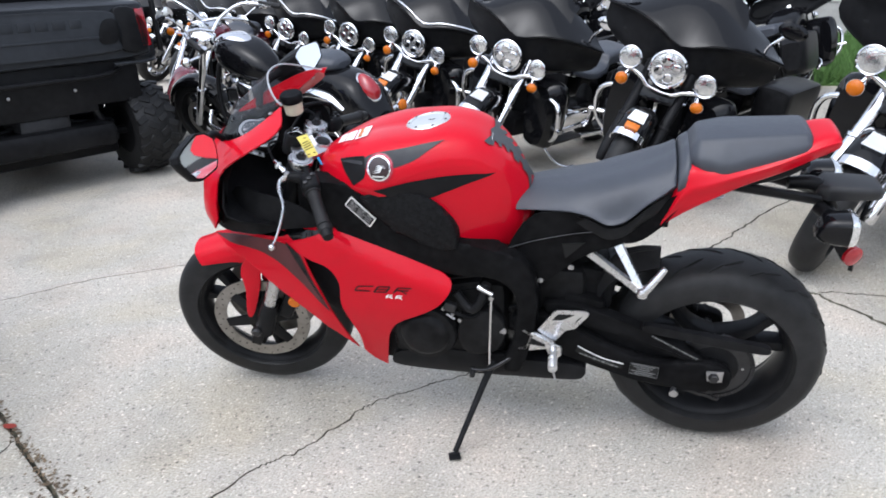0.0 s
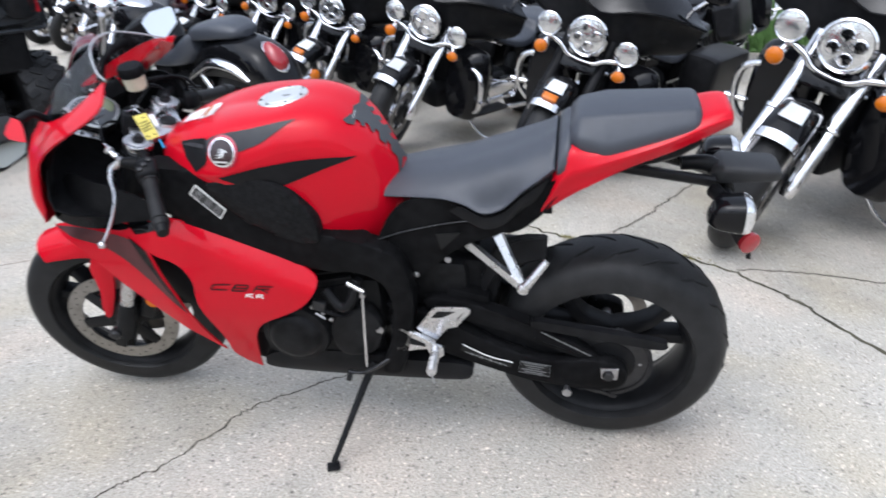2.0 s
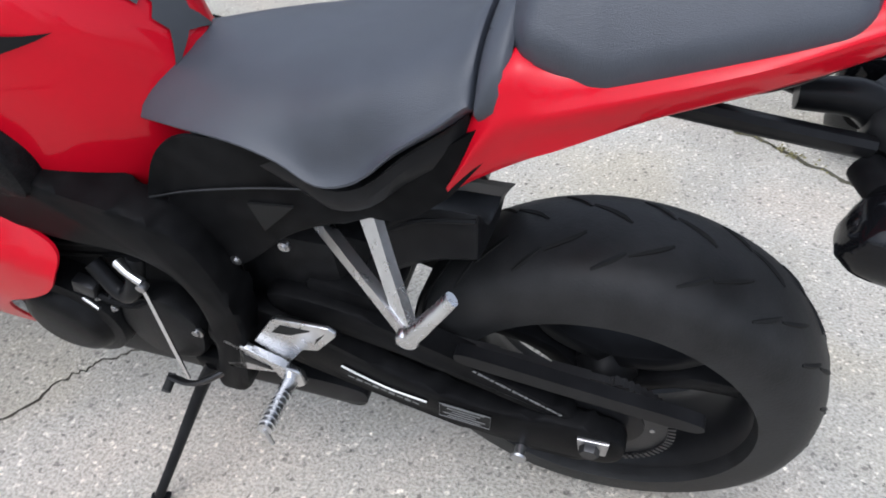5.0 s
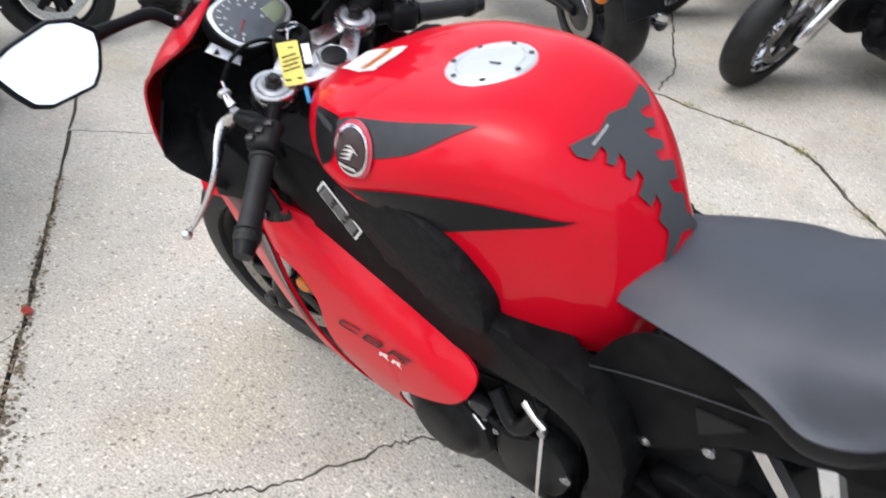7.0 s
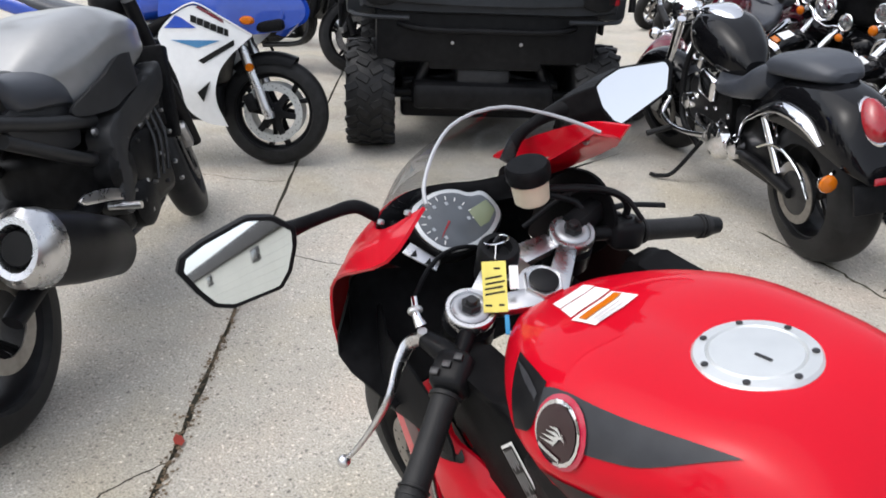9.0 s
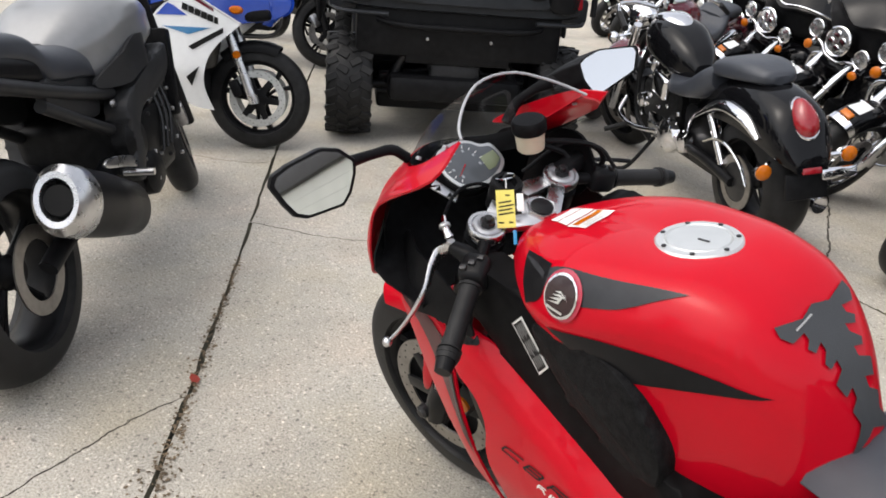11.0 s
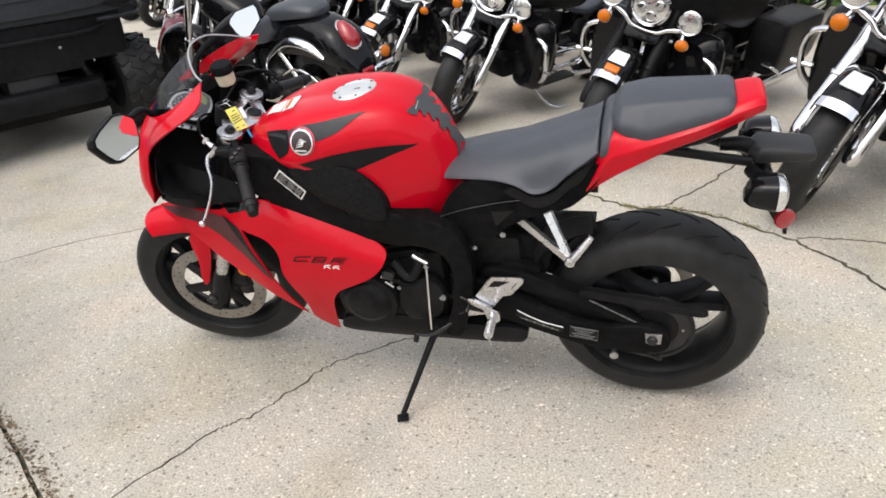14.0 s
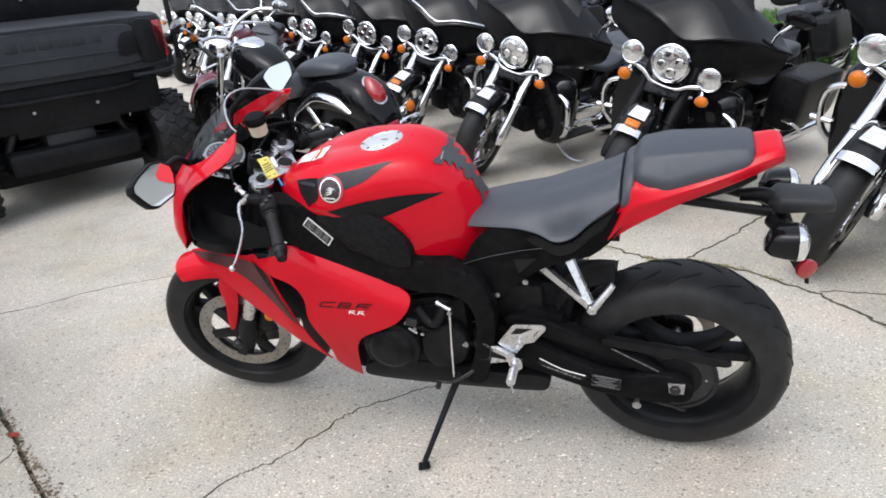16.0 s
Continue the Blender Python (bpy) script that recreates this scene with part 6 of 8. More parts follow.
def touring(name, m, label, forks=CHROME, stripe=False, paint=BLACK, steer=20, lowers=True, group="touring cruisers in a row"):
    t = thing(name, m, label, "motorcycle", group)
    axis = Matrix.Translation((-0.33, 0, 0.95)) @ Matrix.Rotation(radians(26), 4, "Y")
    st = axis @ Matrix.Rotation(radians(steer), 4, "Z") @ axis.inverted()
    fa, ra = Vector((-0.725, 0, 0.315)), Vector((0.80, 0, 0.315))
    wheel(t, fa, 0.315, 0.13, 0.215, 5, st, 0.145, 0.068, DARKMETAL if forks is not CHROME else CHROME)
    wheel(t, ra, 0.315, 0.16, 0.21, 5, Matrix(), 0.0, metal=DARKMETAL)
    for s in (-1, 1):
        a, b = Vector((-0.41, s * 0.115, 0.92)), Vector((-0.725, s * 0.115, 0.30))
        p = part("fork_leg", tube([st @ a, st @ a.lerp(b, 0.5), st @ a.lerp(b, 0.54), st @ a.lerp(b, 0.92), st @ b], [0.03, 0.03, 0.034, 0.036, 0.026], 16, 4), forks, t, "bright fork leg" if forks is CHROME else "black fork leg")
        part("fork_collar", turned([(0.036, -0.012), (0.039, -0.008), (0.039, 0.008), (0.036, 0.012)], 18, st @ Matrix.Translation(a.lerp(b, 0.52)) @ (b - a).to_track_quat("Y", "Z").to_matrix().to_4x4(), closed=True), forks, p)
        lamp(t, "passing_lamp", (-0.545, s * 0.215, 0.93), 0.062, st, "chrome passing lamp")
        signal(t, (-0.55, s * 0.22, 0.805), st, None, (-0.52, s * 0.2, 0.86))
        part("lamp_bracket", tube([st @ Vector((-0.50, s * 0.2, 0.88)), st @ Vector((-0.515, s * 0.2, 0.80))], 0.011, 8), CHROME, t)
        part("caliper", block((0.06, 0.05, 0.10), st @ pose(-0.59, s * 0.095, 0.33, 0, 30, 0), 0.014), forks if forks is CHROME else SATIN, t)
    part("lamp_bar", tube([st @ Vector(p) for p in ((-0.53, -0.2, 0.875), (-0.535, -0.12, 0.85), (-0.54, -0.06, 0.815), (-0.54, 0.06, 0.815), (-0.535, 0.12, 0.85), (-0.53, 0.2, 0.875))], 0.013, 10, 5), CHROME, t, "bent chrome lamp bar")
    part("fork_nacelle", block((0.06, 0.20, 0.12), st @ pose(-0.49, 0, 0.78, 0, 27, 0), 0.02), BLACK, t)
    part("radiator", block((0.08, 0.24, 0.46), Matrix.Translation((-0.17, 0, 0.58)), 0.02), SATIN, t, "black oil cooler and frame front")
    lamp(t, "headlamp", (-0.555, 0, 0.945), 0.103, st, "large round headlamp with a chrome rim")
    # batwing fairing: a glossy upper shell that ends in a sharp brow, and a recessed face below it
    spread = (-1, -0.82, -0.58, -0.3, 0, 0.3, 0.58, 0.82, 1)
    rows = []
    for wide, x0, x1, z0, z1 in ((0.25, -0.27, 0.10, 1.285, -0.05), (0.36, -0.36, 0.17, 1.235, -0.055), (0.44, -0.44, 0.22, 1.165, -0.04), (0.475, -0.503, 0.265, 1.098, 0.008), (0.478, -0.508, 0.27, 1.087, 0.01),
                                 (0.462, -0.475, 0.27, 1.07, 0.01), (0.455, -0.45, 0.26, 0.985, 0.0), (0.39, -0.43, 0.22, 0.895, 0.03), (0.24, -0.40, 0.16, 0.83, 0.06)):
        arch = 0.055 * (1 if 1.08 < z0 < 1.1 else 0.5 if 1.06 < z0 < 1.2 else 0)      # the brow dips over the lamp
        rows.append([st @ Vector((x0 + x1 * f * f, wide * f, z0 + z1 * f * f + arch * (math.sin(math.pi * abs(f)) - 0.35 * (1 - abs(f))))) for f in spread])
    fr = part("fairing", patch(rows[:5], 3, 3, 0.006), paint, t, "glossy black batwing fairing")
    # satin black puts the brow's shade into this glossy face
    part("fairing_face", patch(rows[4:], 3, 2, 0.004), SATIN, fr, "recessed black face below the brow")
    for s in (-1, 1):
        part("fairing_pocket", turned([(0.0, 0.0), (0.06, 0.002), (0.085, 0.012), (0.09, 0.03)], 24, st @ Matrix.Translation((-0.37, s * 0.25, 1.01)) @ Matrix.Rotation(radians(-90 - s * 25), 4, "Z") @ Matrix.Diagonal((1.2, 1, 0.55, 1))), INK, fr)
    if stripe:
        line = [p + (q - p) * 0.25 + st.to_3x3() @ Vector((-0.006, 0, 0.002)) for p, q in zip(rows[3], rows[2])]
        part("trim_stripe", tube(line[1:-1], 0.007, 8, 4), CHROME, fr, "bright trim strip")
    part("wind_deflector", patch([[st @ Vector((-0.30, y, 1.25 - 0.45 * abs(y) ** 1.6)) for y in (-0.24, -0.14, 0, 0.14, 0.24)], [st @ Vector((-0.25, y, 1.30 - 0.5 * abs(y) ** 1.6)) for y in (-0.23, -0.13, 0, 0.13, 0.23)], [st @ Vector((-0.215, y, 1.345 - 0.8 * abs(y) ** 1.6)) for y in (-0.21, -0.12, 0, 0.12, 0.21)], [st @ Vector((-0.185, y, 1.385 - 1.3 * abs(y) ** 1.7)) for y in (-0.2, -0.11, 0, 0.11, 0.2)]], 4, 3, 0.004), BLACK, t, "dark fairing screen")
    for s in (-1, 1):
        part("handlebar", tube([st @ Vector(p) for p in ((-0.36, 0, 1.06), (-0.32, s * 0.15, 1.12), (-0.22, s * 0.33, 1.13), (-0.05, s * 0.42, 1.05))], 0.013, 10, 5), CHROME, t)
        part("grip", tube([st @ Vector((-0.14, s * 0.385, 1.09)), st @ Vector((-0.03, s * 0.43, 1.04))], 0.018, 12), RUBBER, t)
        mir = part("mirror", turned([(0.0, 0.03), (0.04, 0.022), (0.055, 0.0), (0.0, -0.004)], 20, st @ Matrix.Translation((-0.22, s * 0.44, 1.27)) @ Matrix.Rotation(radians(90), 4, "Z") @ Matrix.Diagonal((1.3, 1, 0.8, 1))), BLACK if forks is not CHROME else CHROME, t)
        part("mirror_stem", tube([st @ Vector((-0.2, s * 0.36, 1.14)), st @ Vector((-0.21, s * 0.42, 1.24))], 0.007, 8), CHROME, mir)
    # front mudguard with bright tip
    rows, tip = [], []
    for k in range(9):
        a = radians(50 + 104 * k / 8)
        rows.append([st @ (fa + Vector((-math.cos(a) * q, y, math.sin(a) * q))) for y, q in ((0, 0.352), (-0.045, 0.345), (-0.075, 0.325), (-0.085, 0.29), (-0.086, 0.262))])

    def whole(rs):
        out = []
        for k, r in enumerate(rs):
            a = radians(50 + 104 * k / 8)
            left = [st @ (fa + Vector((-math.cos(a) * q, -y, math.sin(a) * q))) for y, q in ((0, 0.352), (-0.045, 0.345), (-0.075, 0.325), (-0.085, 0.29), (-0.086, 0.262))]
            out.append(left[:0:-1] + r)
        return out

    fen = part("front_mudguard", patch(whole(rows), 3, 3, 0.004), paint, t, "black front mudguard with a bright tip")
    grown = [[fa_pt + (fa_pt - st @ fa).normalized() * 0.006 for fa_pt in r] for r in whole(rows)[:2]]
    grown[1] = [p.lerp(q, 0.55) for p, q in zip(grown[0], grown[1])]
    part("fender_tip", patch(grown, 3, 3, 0.004), CHROME, fen)
    a = radians(74)
    plate = [st @ (fa + Vector((-math.cos(a + d) * 0.36, y, math.sin(a + d) * 0.36))) for y, d in ((-0.046, -0.13), (0.046, -0.13), (0.038, 0.15), (-0.038, 0.15))]
    bm = bmesh.new()
    bm.faces.new([bm.verts.new(p) for p in plate])
    bmesh.ops.solidify(bm, geom=bm.faces[:], thickness=-0.006)
    # chrome emblem; the white is its sky reflection put into the colour
    part("fender_emblem", bm, WPAINT, fen)
    if forks is not CHROME or stripe:
        part("fender_lamp", block((0.018, 0.075, 0.04), st @ Matrix.Translation(fa + Vector((-math.cos(radians(60)) * 0.362, 0, math.sin(radians(60)) * 0.362))) @ Matrix.Rotation(radians(58), 4, "Y"), 0.006), ORANGE, fen, "amber fender lamp")
    # body
    part("fuel_tank", hull_loft([
        (-0.33, [(0, 0.90), (0.05, 0.9), (0.08, 0.88), (0.09, 0.85), (0.07, 0.82), (0, 0.81)]),
        (-0.22, [(0, 0.965), (0.08, 0.96), (0.14, 0.925), (0.155, 0.86), (0.13, 0.79), (0, 0.78)]),
        (0.0, [(0, 0.96), (0.09, 0.955), (0.155, 0.915), (0.17, 0.85), (0.14, 0.77), (0, 0.76)]),
        (0.18, [(0, 0.88), (0.07, 0.875), (0.12, 0.85), (0.13, 0.80), (0.10, 0.74), (0, 0.73)]),
        (0.25, [(0, 0.82), (0.03, 0.82), (0.05, 0.80), (0.05, 0.77), (0.04, 0.75), (0, 0.74)])], 4, 4), paint, t, "glossy fuel tank")
    part("seat", hull_loft([
        (0.17, [(0, 0.79), (0.06, 0.79), (0.1, 0.775), (0.11, 0.75), (0.1, 0.73), (0, 0.72)]),
        (0.33, [(0, 0.76), (0.1, 0.76), (0.17, 0.745), (0.185, 0.71), (0.17, 0.68), (0, 0.67)]),
        (0.50, [(0, 0.80), (0.1, 0.80), (0.16, 0.79), (0.18, 0.75), (0.16, 0.70), (0, 0.69)]),
        (0.56, [(0, 0.86), (0.09, 0.86), (0.14, 0.85), (0.155, 0.81), (0.14, 0.76), (0, 0.75)]),
        (0.85, [(0, 0.87), (0.08, 0.87), (0.12, 0.86), (0.135, 0.82), (0.12, 0.78), (0, 0.77)]),
        (0.92, [(0, 0.84), (0.06, 0.84), (0.1, 0.83), (0.105, 0.80), (0.09, 0.78), (0, 0.77)])], 4, 3), SEAT, t, "black two-up seat")
    part("frame", block((0.95, 0.16, 0.14), Matrix.Translation((0.12, 0, 0.33)), 0.03), SATIN, t)
    part("crankcase", block((0.5, 0.3, 0.2), Matrix.Translation((0.05, 0, 0.38)), 0.06, seg=3), DARKMETAL, t)
    for x, tilt in ((-0.07, -22), (0.16, 22)):
        m2 = Matrix.Translation((x, 0, 0.47)) @ Matrix.Rotation(radians(tilt), 4, "Y") @ Matrix.Rotation(radians(-90), 4, "X")
        prof = []
        for k in range(9):
            z = 0.02 + 0.022 * k
            prof += [(0.062, z), (0.085, z + 0.003), (0.085, z + 0.008), (0.062, z + 0.011)]
        cyl = part("cylinder", turned([(0.0, 0.0), (0.062, 0.0)] + prof + [(0.05, 0.23), (0.0, 0.23)], 20, m2), ENGINE, t, "finned black cylinder")
        part("rocker_cover", block((0.14, 0.10, 0.06), m2 @ Matrix.Rotation(radians(90), 4, "X") @ Matrix.Translation((0, 0, 0.245)), 0.018), CHROME, cyl)
    part("air_cleaner", turned([(0.0, 0.235), (0.07, 0.235), (0.095, 0.22), (0.1, 0.2), (0.1, 0.15), (0.0, 0.15)], 28, Matrix.Translation((0.05, 0, 0.62))), CHROME, t, "round chrome air cleaner")
    part("primary_cover", block((0.42, 0.05, 0.16), Matrix.Translation((0.14, -0.19, 0.36)), 0.05, seg=3), CHROME if forks is CHROME else ENGINE, t)
    for s in (-1, 1):
        part("crash_bar", tube([(-0.30, s * 0.08, 0.70), (-0.35, s * 0.24, 0.71), (-0.37, s * 0.40, 0.66), (-0.37, s * 0.435, 0.52), (-0.33, s * 0.39, 0.36), (-0.24, s * 0.16, 0.26)], 0.0175, 12, 6), CHROME, t, "bent chrome crash bar")
        part("floorboard", block((0.34, 0.10, 0.022), Matrix.Translation((-0.08, s * 0.30, 0.29)), 0.01), RUBBER, t)
        part("floorboard_rail", tube([(-0.28, s * 0.2, 0.27), (-0.2, s * 0.27, 0.275), (0.08, s * 0.27, 0.275)], 0.01, 8, 4), CHROME, t)
        part("highway_peg", tube([(-0.34, s * 0.38, 0.45), (-0.37, s * 0.47, 0.45)], 0.017, 10), CHROME, t)
        if lowers:
            part("leg_shield", hull_loft([(-0.36, [(0.0, 0.68), (0.05, 0.67), (0.07, 0.62), (0.07, 0.5), (0.05, 0.42), (0.0, 0.40)]), (-0.29, [(0.0, 0.71), (0.09, 0.70), (0.12, 0.63), (0.115, 0.5), (0.08, 0.4), (0.0, 0.38)]), (-0.2, [(0.0, 0.68), (0.07, 0.67), (0.09, 0.6), (0.085, 0.5), (0.06, 0.43), (0.0, 0.42)])], 4, 3), BLACK, t, "glossy black leg shield").matrix_basis = Matrix.Translation((0.05, s * 0.255, -0.30)) @ Matrix.Diagonal((1.2, 1.3, 1.46, 1))
        bag = part("saddlebag", hull_loft([
            (0.52, [(0.0, 0.64), (0.06, 0.635), (0.09, 0.60), (0.09, 0.45), (0.07, 0.36), (0.0, 0.35)]),
            (0.58, [(0.0, 0.67), (0.08, 0.665), (0.11, 0.63), (0.11, 0.42), (0.08, 0.33), (0.0, 0.32)]),
            (1.0, [(0.0, 0.67), (0.08, 0.665), (0.11, 0.63), (0.11, 0.42), (0.08, 0.34), (0.0, 0.33)]),
            (1.12, [(0.0, 0.62), (0.05, 0.615), (0.07, 0.59), (0.07, 0.46), (0.05, 0.40), (0.0, 0.39)])], 4, 3), SATIN, t, "hard black saddlebag")
        bag.location = (0, s * 0.27, 0)
        part("bag_rail", tube([(0.52, s * 0.3, 0.40), (0.50, s * 0.37, 0.40), (0.56, s * 0.40, 0.36), (0.62, s * 0.38, 0.32)], 0.011, 8, 5), CHROME, t)
        part("exhaust", tube([(-0.02, s * 0.10, 0.47), (-0.05, s * 0.18, 0.36), (0.1, s * 0.22, 0.24), (0.5, s * 0.25, 0.22), (0.55, s * 0.26, 0.22), (1.2, s * 0.28, 0.24)], [0.022, 0.022, 0.022, 0.026, 0.045, 0.05], 14, 6), CHROME, t, "chrome exhaust pipe")
    part("rear_mudguard", hull_loft([(0.55, [(0, 0.70), (0.06, 0.69), (0.09, 0.66), (0.09, 0.5), (0.09, 0.45), (0.08, 0.42)]), (0.85, [(0, 0.73), (0.06, 0.72), (0.09, 0.69), (0.09, 0.52), (0.09, 0.45), (0.08, 0.42)]), (1.1, [(0, 0.62), (0.06, 0.61), (0.09, 0.58), (0.09, 0.46), (0.09, 0.42), (0.08, 0.40)]), (1.2, [(0, 0.46), (0.06, 0.455), (0.08, 0.44), (0.08, 0.4), (0.08, 0.38), (0.07, 0.37)])], 4, 3), paint, t)
    part("side_stand", tube([(-0.18, -0.14, 0.28), (-0.12, -0.28, 0.12), (-0.06, -0.36, 0.085), (0.02, -0.37, 0.08)], 0.012, 10, 5), CHROME, t, "bright side stand, folded out")
    # the bars, lamps and fairing of these bikes sit low, and the fairing is broad
    for ob in t.children_recursive:
        if ob.type != "MESH" or ob.parent.name.startswith("wheel") or ob.name.startswith(("front_mudguard", "fender", "saddlebag", "leg_shield")):
            continue
        broad = 1.1 if ob.name.startswith(("fairing", "wind_deflector", "trim_stripe", "mirror")) else 1.0
        for v in ob.data.vertices:
            v.co.y *= broad
            v.co.z -= LOW * min(1, max(0, (v.co.z - 0.4) / 0.38))
    return t


HEAD = (-0.56, -0.0, 0.945)


def head_of(steer):
    axis = Matrix.Translation((-0.33, 0, 0.95)) @ Matrix.Rotation(radians(26), 4, "Y")
    return axis @ Matrix.Rotation(radians(steer), 4, "Z") @ axis.inverted() @ Vector(HEAD) - Vector((0, 0, LOW))


YAW, LEANED, TURNED = 58, 12, 18
c3 = touring("touring_cruiser", place(head_of(TURNED), (0.627, 2.05), YAW, LEANED), "black touring cruiser with black forks and batwing fairing", SATIN)
c4 = touring("touring_cruiser", place(head_of(TURNED), (-0.34, 2.66), YAW, LEANED), "black touring cruiser with chrome forks and batwing fairing", CHROME)
c5 = touring("touring_cruiser", place(head_of(TURNED), (-1.18, 3.42), YAW, LEANED), "black touring cruiser with a bright fairing stripe", CHROME, True)
copy_thing(c4, place(head_of(TURNED) * 1.07, (1.63, 1.36), YAW - 14, LEANED) @ Matrix.Scale(1.07, 4))
copy_thing(c4, place(head_of(TURNED), (-2.0, 4.2), YAW, LEANED))
copy_thing(c5, place(head_of(TURNED), (-2.9, 4.83), YAW, LEANED))
copy_thing(c4, place(head_of(TURNED), (-3.7, 5.45), YAW, LEANED))
copy_thing(c5, place(head_of(TURNED), (-4.6, 6.13), YAW, LEANED))
copy_thing(c4, place(head_of(TURNED), (-5.5, 6.75), YAW, LEANED))
copy_thing(c4, place(head_of(TURNED), (-6.4, 7.4), YAW, LEANED))
copy_thing(c3, place((0.9, 0, 0.7), (1.6, 5.2), YAW + 190, LEANED))
for x, y, ob in ((2.9, 4.3, c4), (0.4, 6.1, c4), (-0.7, 6.9, c3), (-1.9, 7.7, c4), (-3.1, 8.5, c3)):      # a second row, tail to tail with the first
    copy_thing(ob, place((0.9, 0, 0.7), (x, y), YAW + 186, LEANED))
copy_thing(c4, place(head_of(TURNED), (2.55, 0.8), YAW - 4, LEANED))

# ---- black cruiser seen from behind ----
def black_cruiser(m, label, paint=BLACK, windshield=False, name="cruiser_motorcycle"):
    t = thing(name, m, label, "motorcycle")
    axis = Matrix.Translation((-0.45, 0, 0.9)) @ Matrix.Rotation(radians(32), 4, "Y")
    st = axis @ Matrix.Rotation(radians(14), 4, "Z") @ axis.inverted()
    fa, ra = Vector((-0.88, 0, 0.32)), Vector((0.80, 0, 0.33))
    wheel(t, fa, 0.32, 0.13, 0.23, 7, st, 0.15, 0.065, SATIN)
    wheel(t, ra, 0.33, 0.21, 0.215, 5, metal=DARKMETAL)
    part("rear_disc", turned([(0.10, -0.125), (0.14, -0.125), (0.14, -0.12), (0.10, -0.12)], 40, Matrix.Translation(ra), closed=True), DISC, t)
    part("hub_cover", turned([(0.0, -0.135), (0.07, -0.132), (0.11, -0.118), (0.115, -0.09), (0.0, -0.09)], 32, Matrix.Translation(ra)), DARKMETAL, t)
    part("rear_mudguard", hull_loft([
        (0.36, [(0, 0.70), (0.06, 0.695), (0.10, 0.67), (0.115, 0.62), (0.118, 0.58), (0.115, 0.55)]),
        (0.60, [(0, 0.80), (0.07, 0.79), (0.12, 0.76), (0.138, 0.70), (0.14, 0.64), (0.136, 0.60)]),
        (0.82, [(0, 0.83), (0.075, 0.82), (0.125, 0.785), (0.145, 0.72), (0.147, 0.65), (0.143, 0.605)]),
        (1.02, [(0, 0.78), (0.075, 0.77), (0.125, 0.735), (0.145, 0.67), (0.147, 0.61), (0.143, 0.575)]),
        (1.12, [(0, 0.69), (0.07, 0.68), (0.115, 0.645), (0.13, 0.59), (0.128, 0.56), (0.12, 0.54)]),
        (1.195, [(0, 0.555), (0.045, 0.55), (0.07, 0.535), (0.075, 0.515), (0.07, 0.50), (0.06, 0.495)])], 5, 4), paint, t, "glossy black rear mudguard")
    m2 = Matrix.Translation((1.078, 0, 0.712)) @ Matrix.Rotation(radians(-42), 4, "Y")
    ring = [(0.056 * math.cos(a) * (1 - 0.25 * math.sin(a)), 0.098 * math.sin(a)) for a in (2 * math.pi * k / 24 for k in range(24))]
    rim_r = [[m2 @ Vector((d, y * k, z * k)) for y, z in ring] for k, d in ((1.15, -0.03), (1.15, 0.0), (1.05, 0.012))]
    tl = part("tail_lamp", skin(bmesh.new(), rim_r), CHROME, t, "teardrop tail lamp in a chrome surround")
    lens_r = [[m2 @ Vector((d, y * k, z * k)) for y, z in ring] for k, d in ((1.0, 0.0), (0.97, 0.022), (0.8, 0.042), (0.45, 0.055), (0.1, 0.058))]
    part("red_lens", skin(bmesh.new(), lens_r), REDLENS, tl)
    for s in (-1, 1):
        part("fender_rail", tube([(0.30, s * 0.13, 0.46), (0.37, s * 0.145, 0.545), (0.46, s * 0.155, 0.60), (0.67, s * 0.163, 0.694), (0.87, s * 0.163, 0.685), (1.0, s * 0.158, 0.613)], [0.018, 0.026, 0.03, 0.034, 0.028, 0.01], 12, 6, flat=0.45), CHROME, t, "chrome mudguard rail")
        part("belt_guard", tube([(0.50, s * 0.145, 0.45), (0.62, s * 0.15, 0.50), (0.74, s * 0.15, 0.505), (0.87, s * 0.15, 0.45), (0.945, s * 0.15, 0.36)], [0.01, 0.014, 0.02, 0.02, 0.012], 10, 5, flat=0.5), CHROME, t)
        part("swingarm", tube([(0.30, s * 0.13, 0.36), (0.55, s * 0.14, 0.36), (0.80, s * 0.14, 0.33)], 0.026, 12, 4), SATIN, t)
        part("shock", tube([(0.52, s * 0.125, 0.60), (0.68, s * 0.13, 0.38)], 0.022, 10), CHROME, t)
        sg = part("turn_signal", turned([(0.0, -0.045), (0.018, -0.04), (0.034, -0.02), (0.038, 0.0), (0.0, 0.0)], 20, Matrix.Translation((1.10, s * 0.205 + 0.035, 0.51 + 0.02 * s)) @ Matrix.Rotation(radians(-90), 4, "Z")), CHROME, t, "round amber turn signal")
        part("amber_lens", turned([(0.0, 0.022), (0.02, 0.02), (0.035, 0.009), (0.0365, 0.0), (0.0, 0.0)], 20, Matrix.Translation((1.10, s * 0.205 + 0.035, 0.51 + 0.02 * s)) @ Matrix.Rotation(radians(-90), 4, "Z")), ORANGE, sg)
        part("signal_stalk", tube([(1.06, s * 0.12, 0.52), (1.08, s * 0.205 + 0.035, 0.51 + 0.02 * s)], 0.01, 8), CHROME, sg)
        a, b = Vector((-0.50, s * 0.11, 0.92)), Vector((-0.88, s * 0.11, 0.31))
        part("fork_leg", tube([st @ a, st @ a.lerp(b, 0.5), st @ a.lerp(b, 0.55), st @ b], [0.025, 0.025, 0.033, 0.03], 14, 4), CHROME, t)
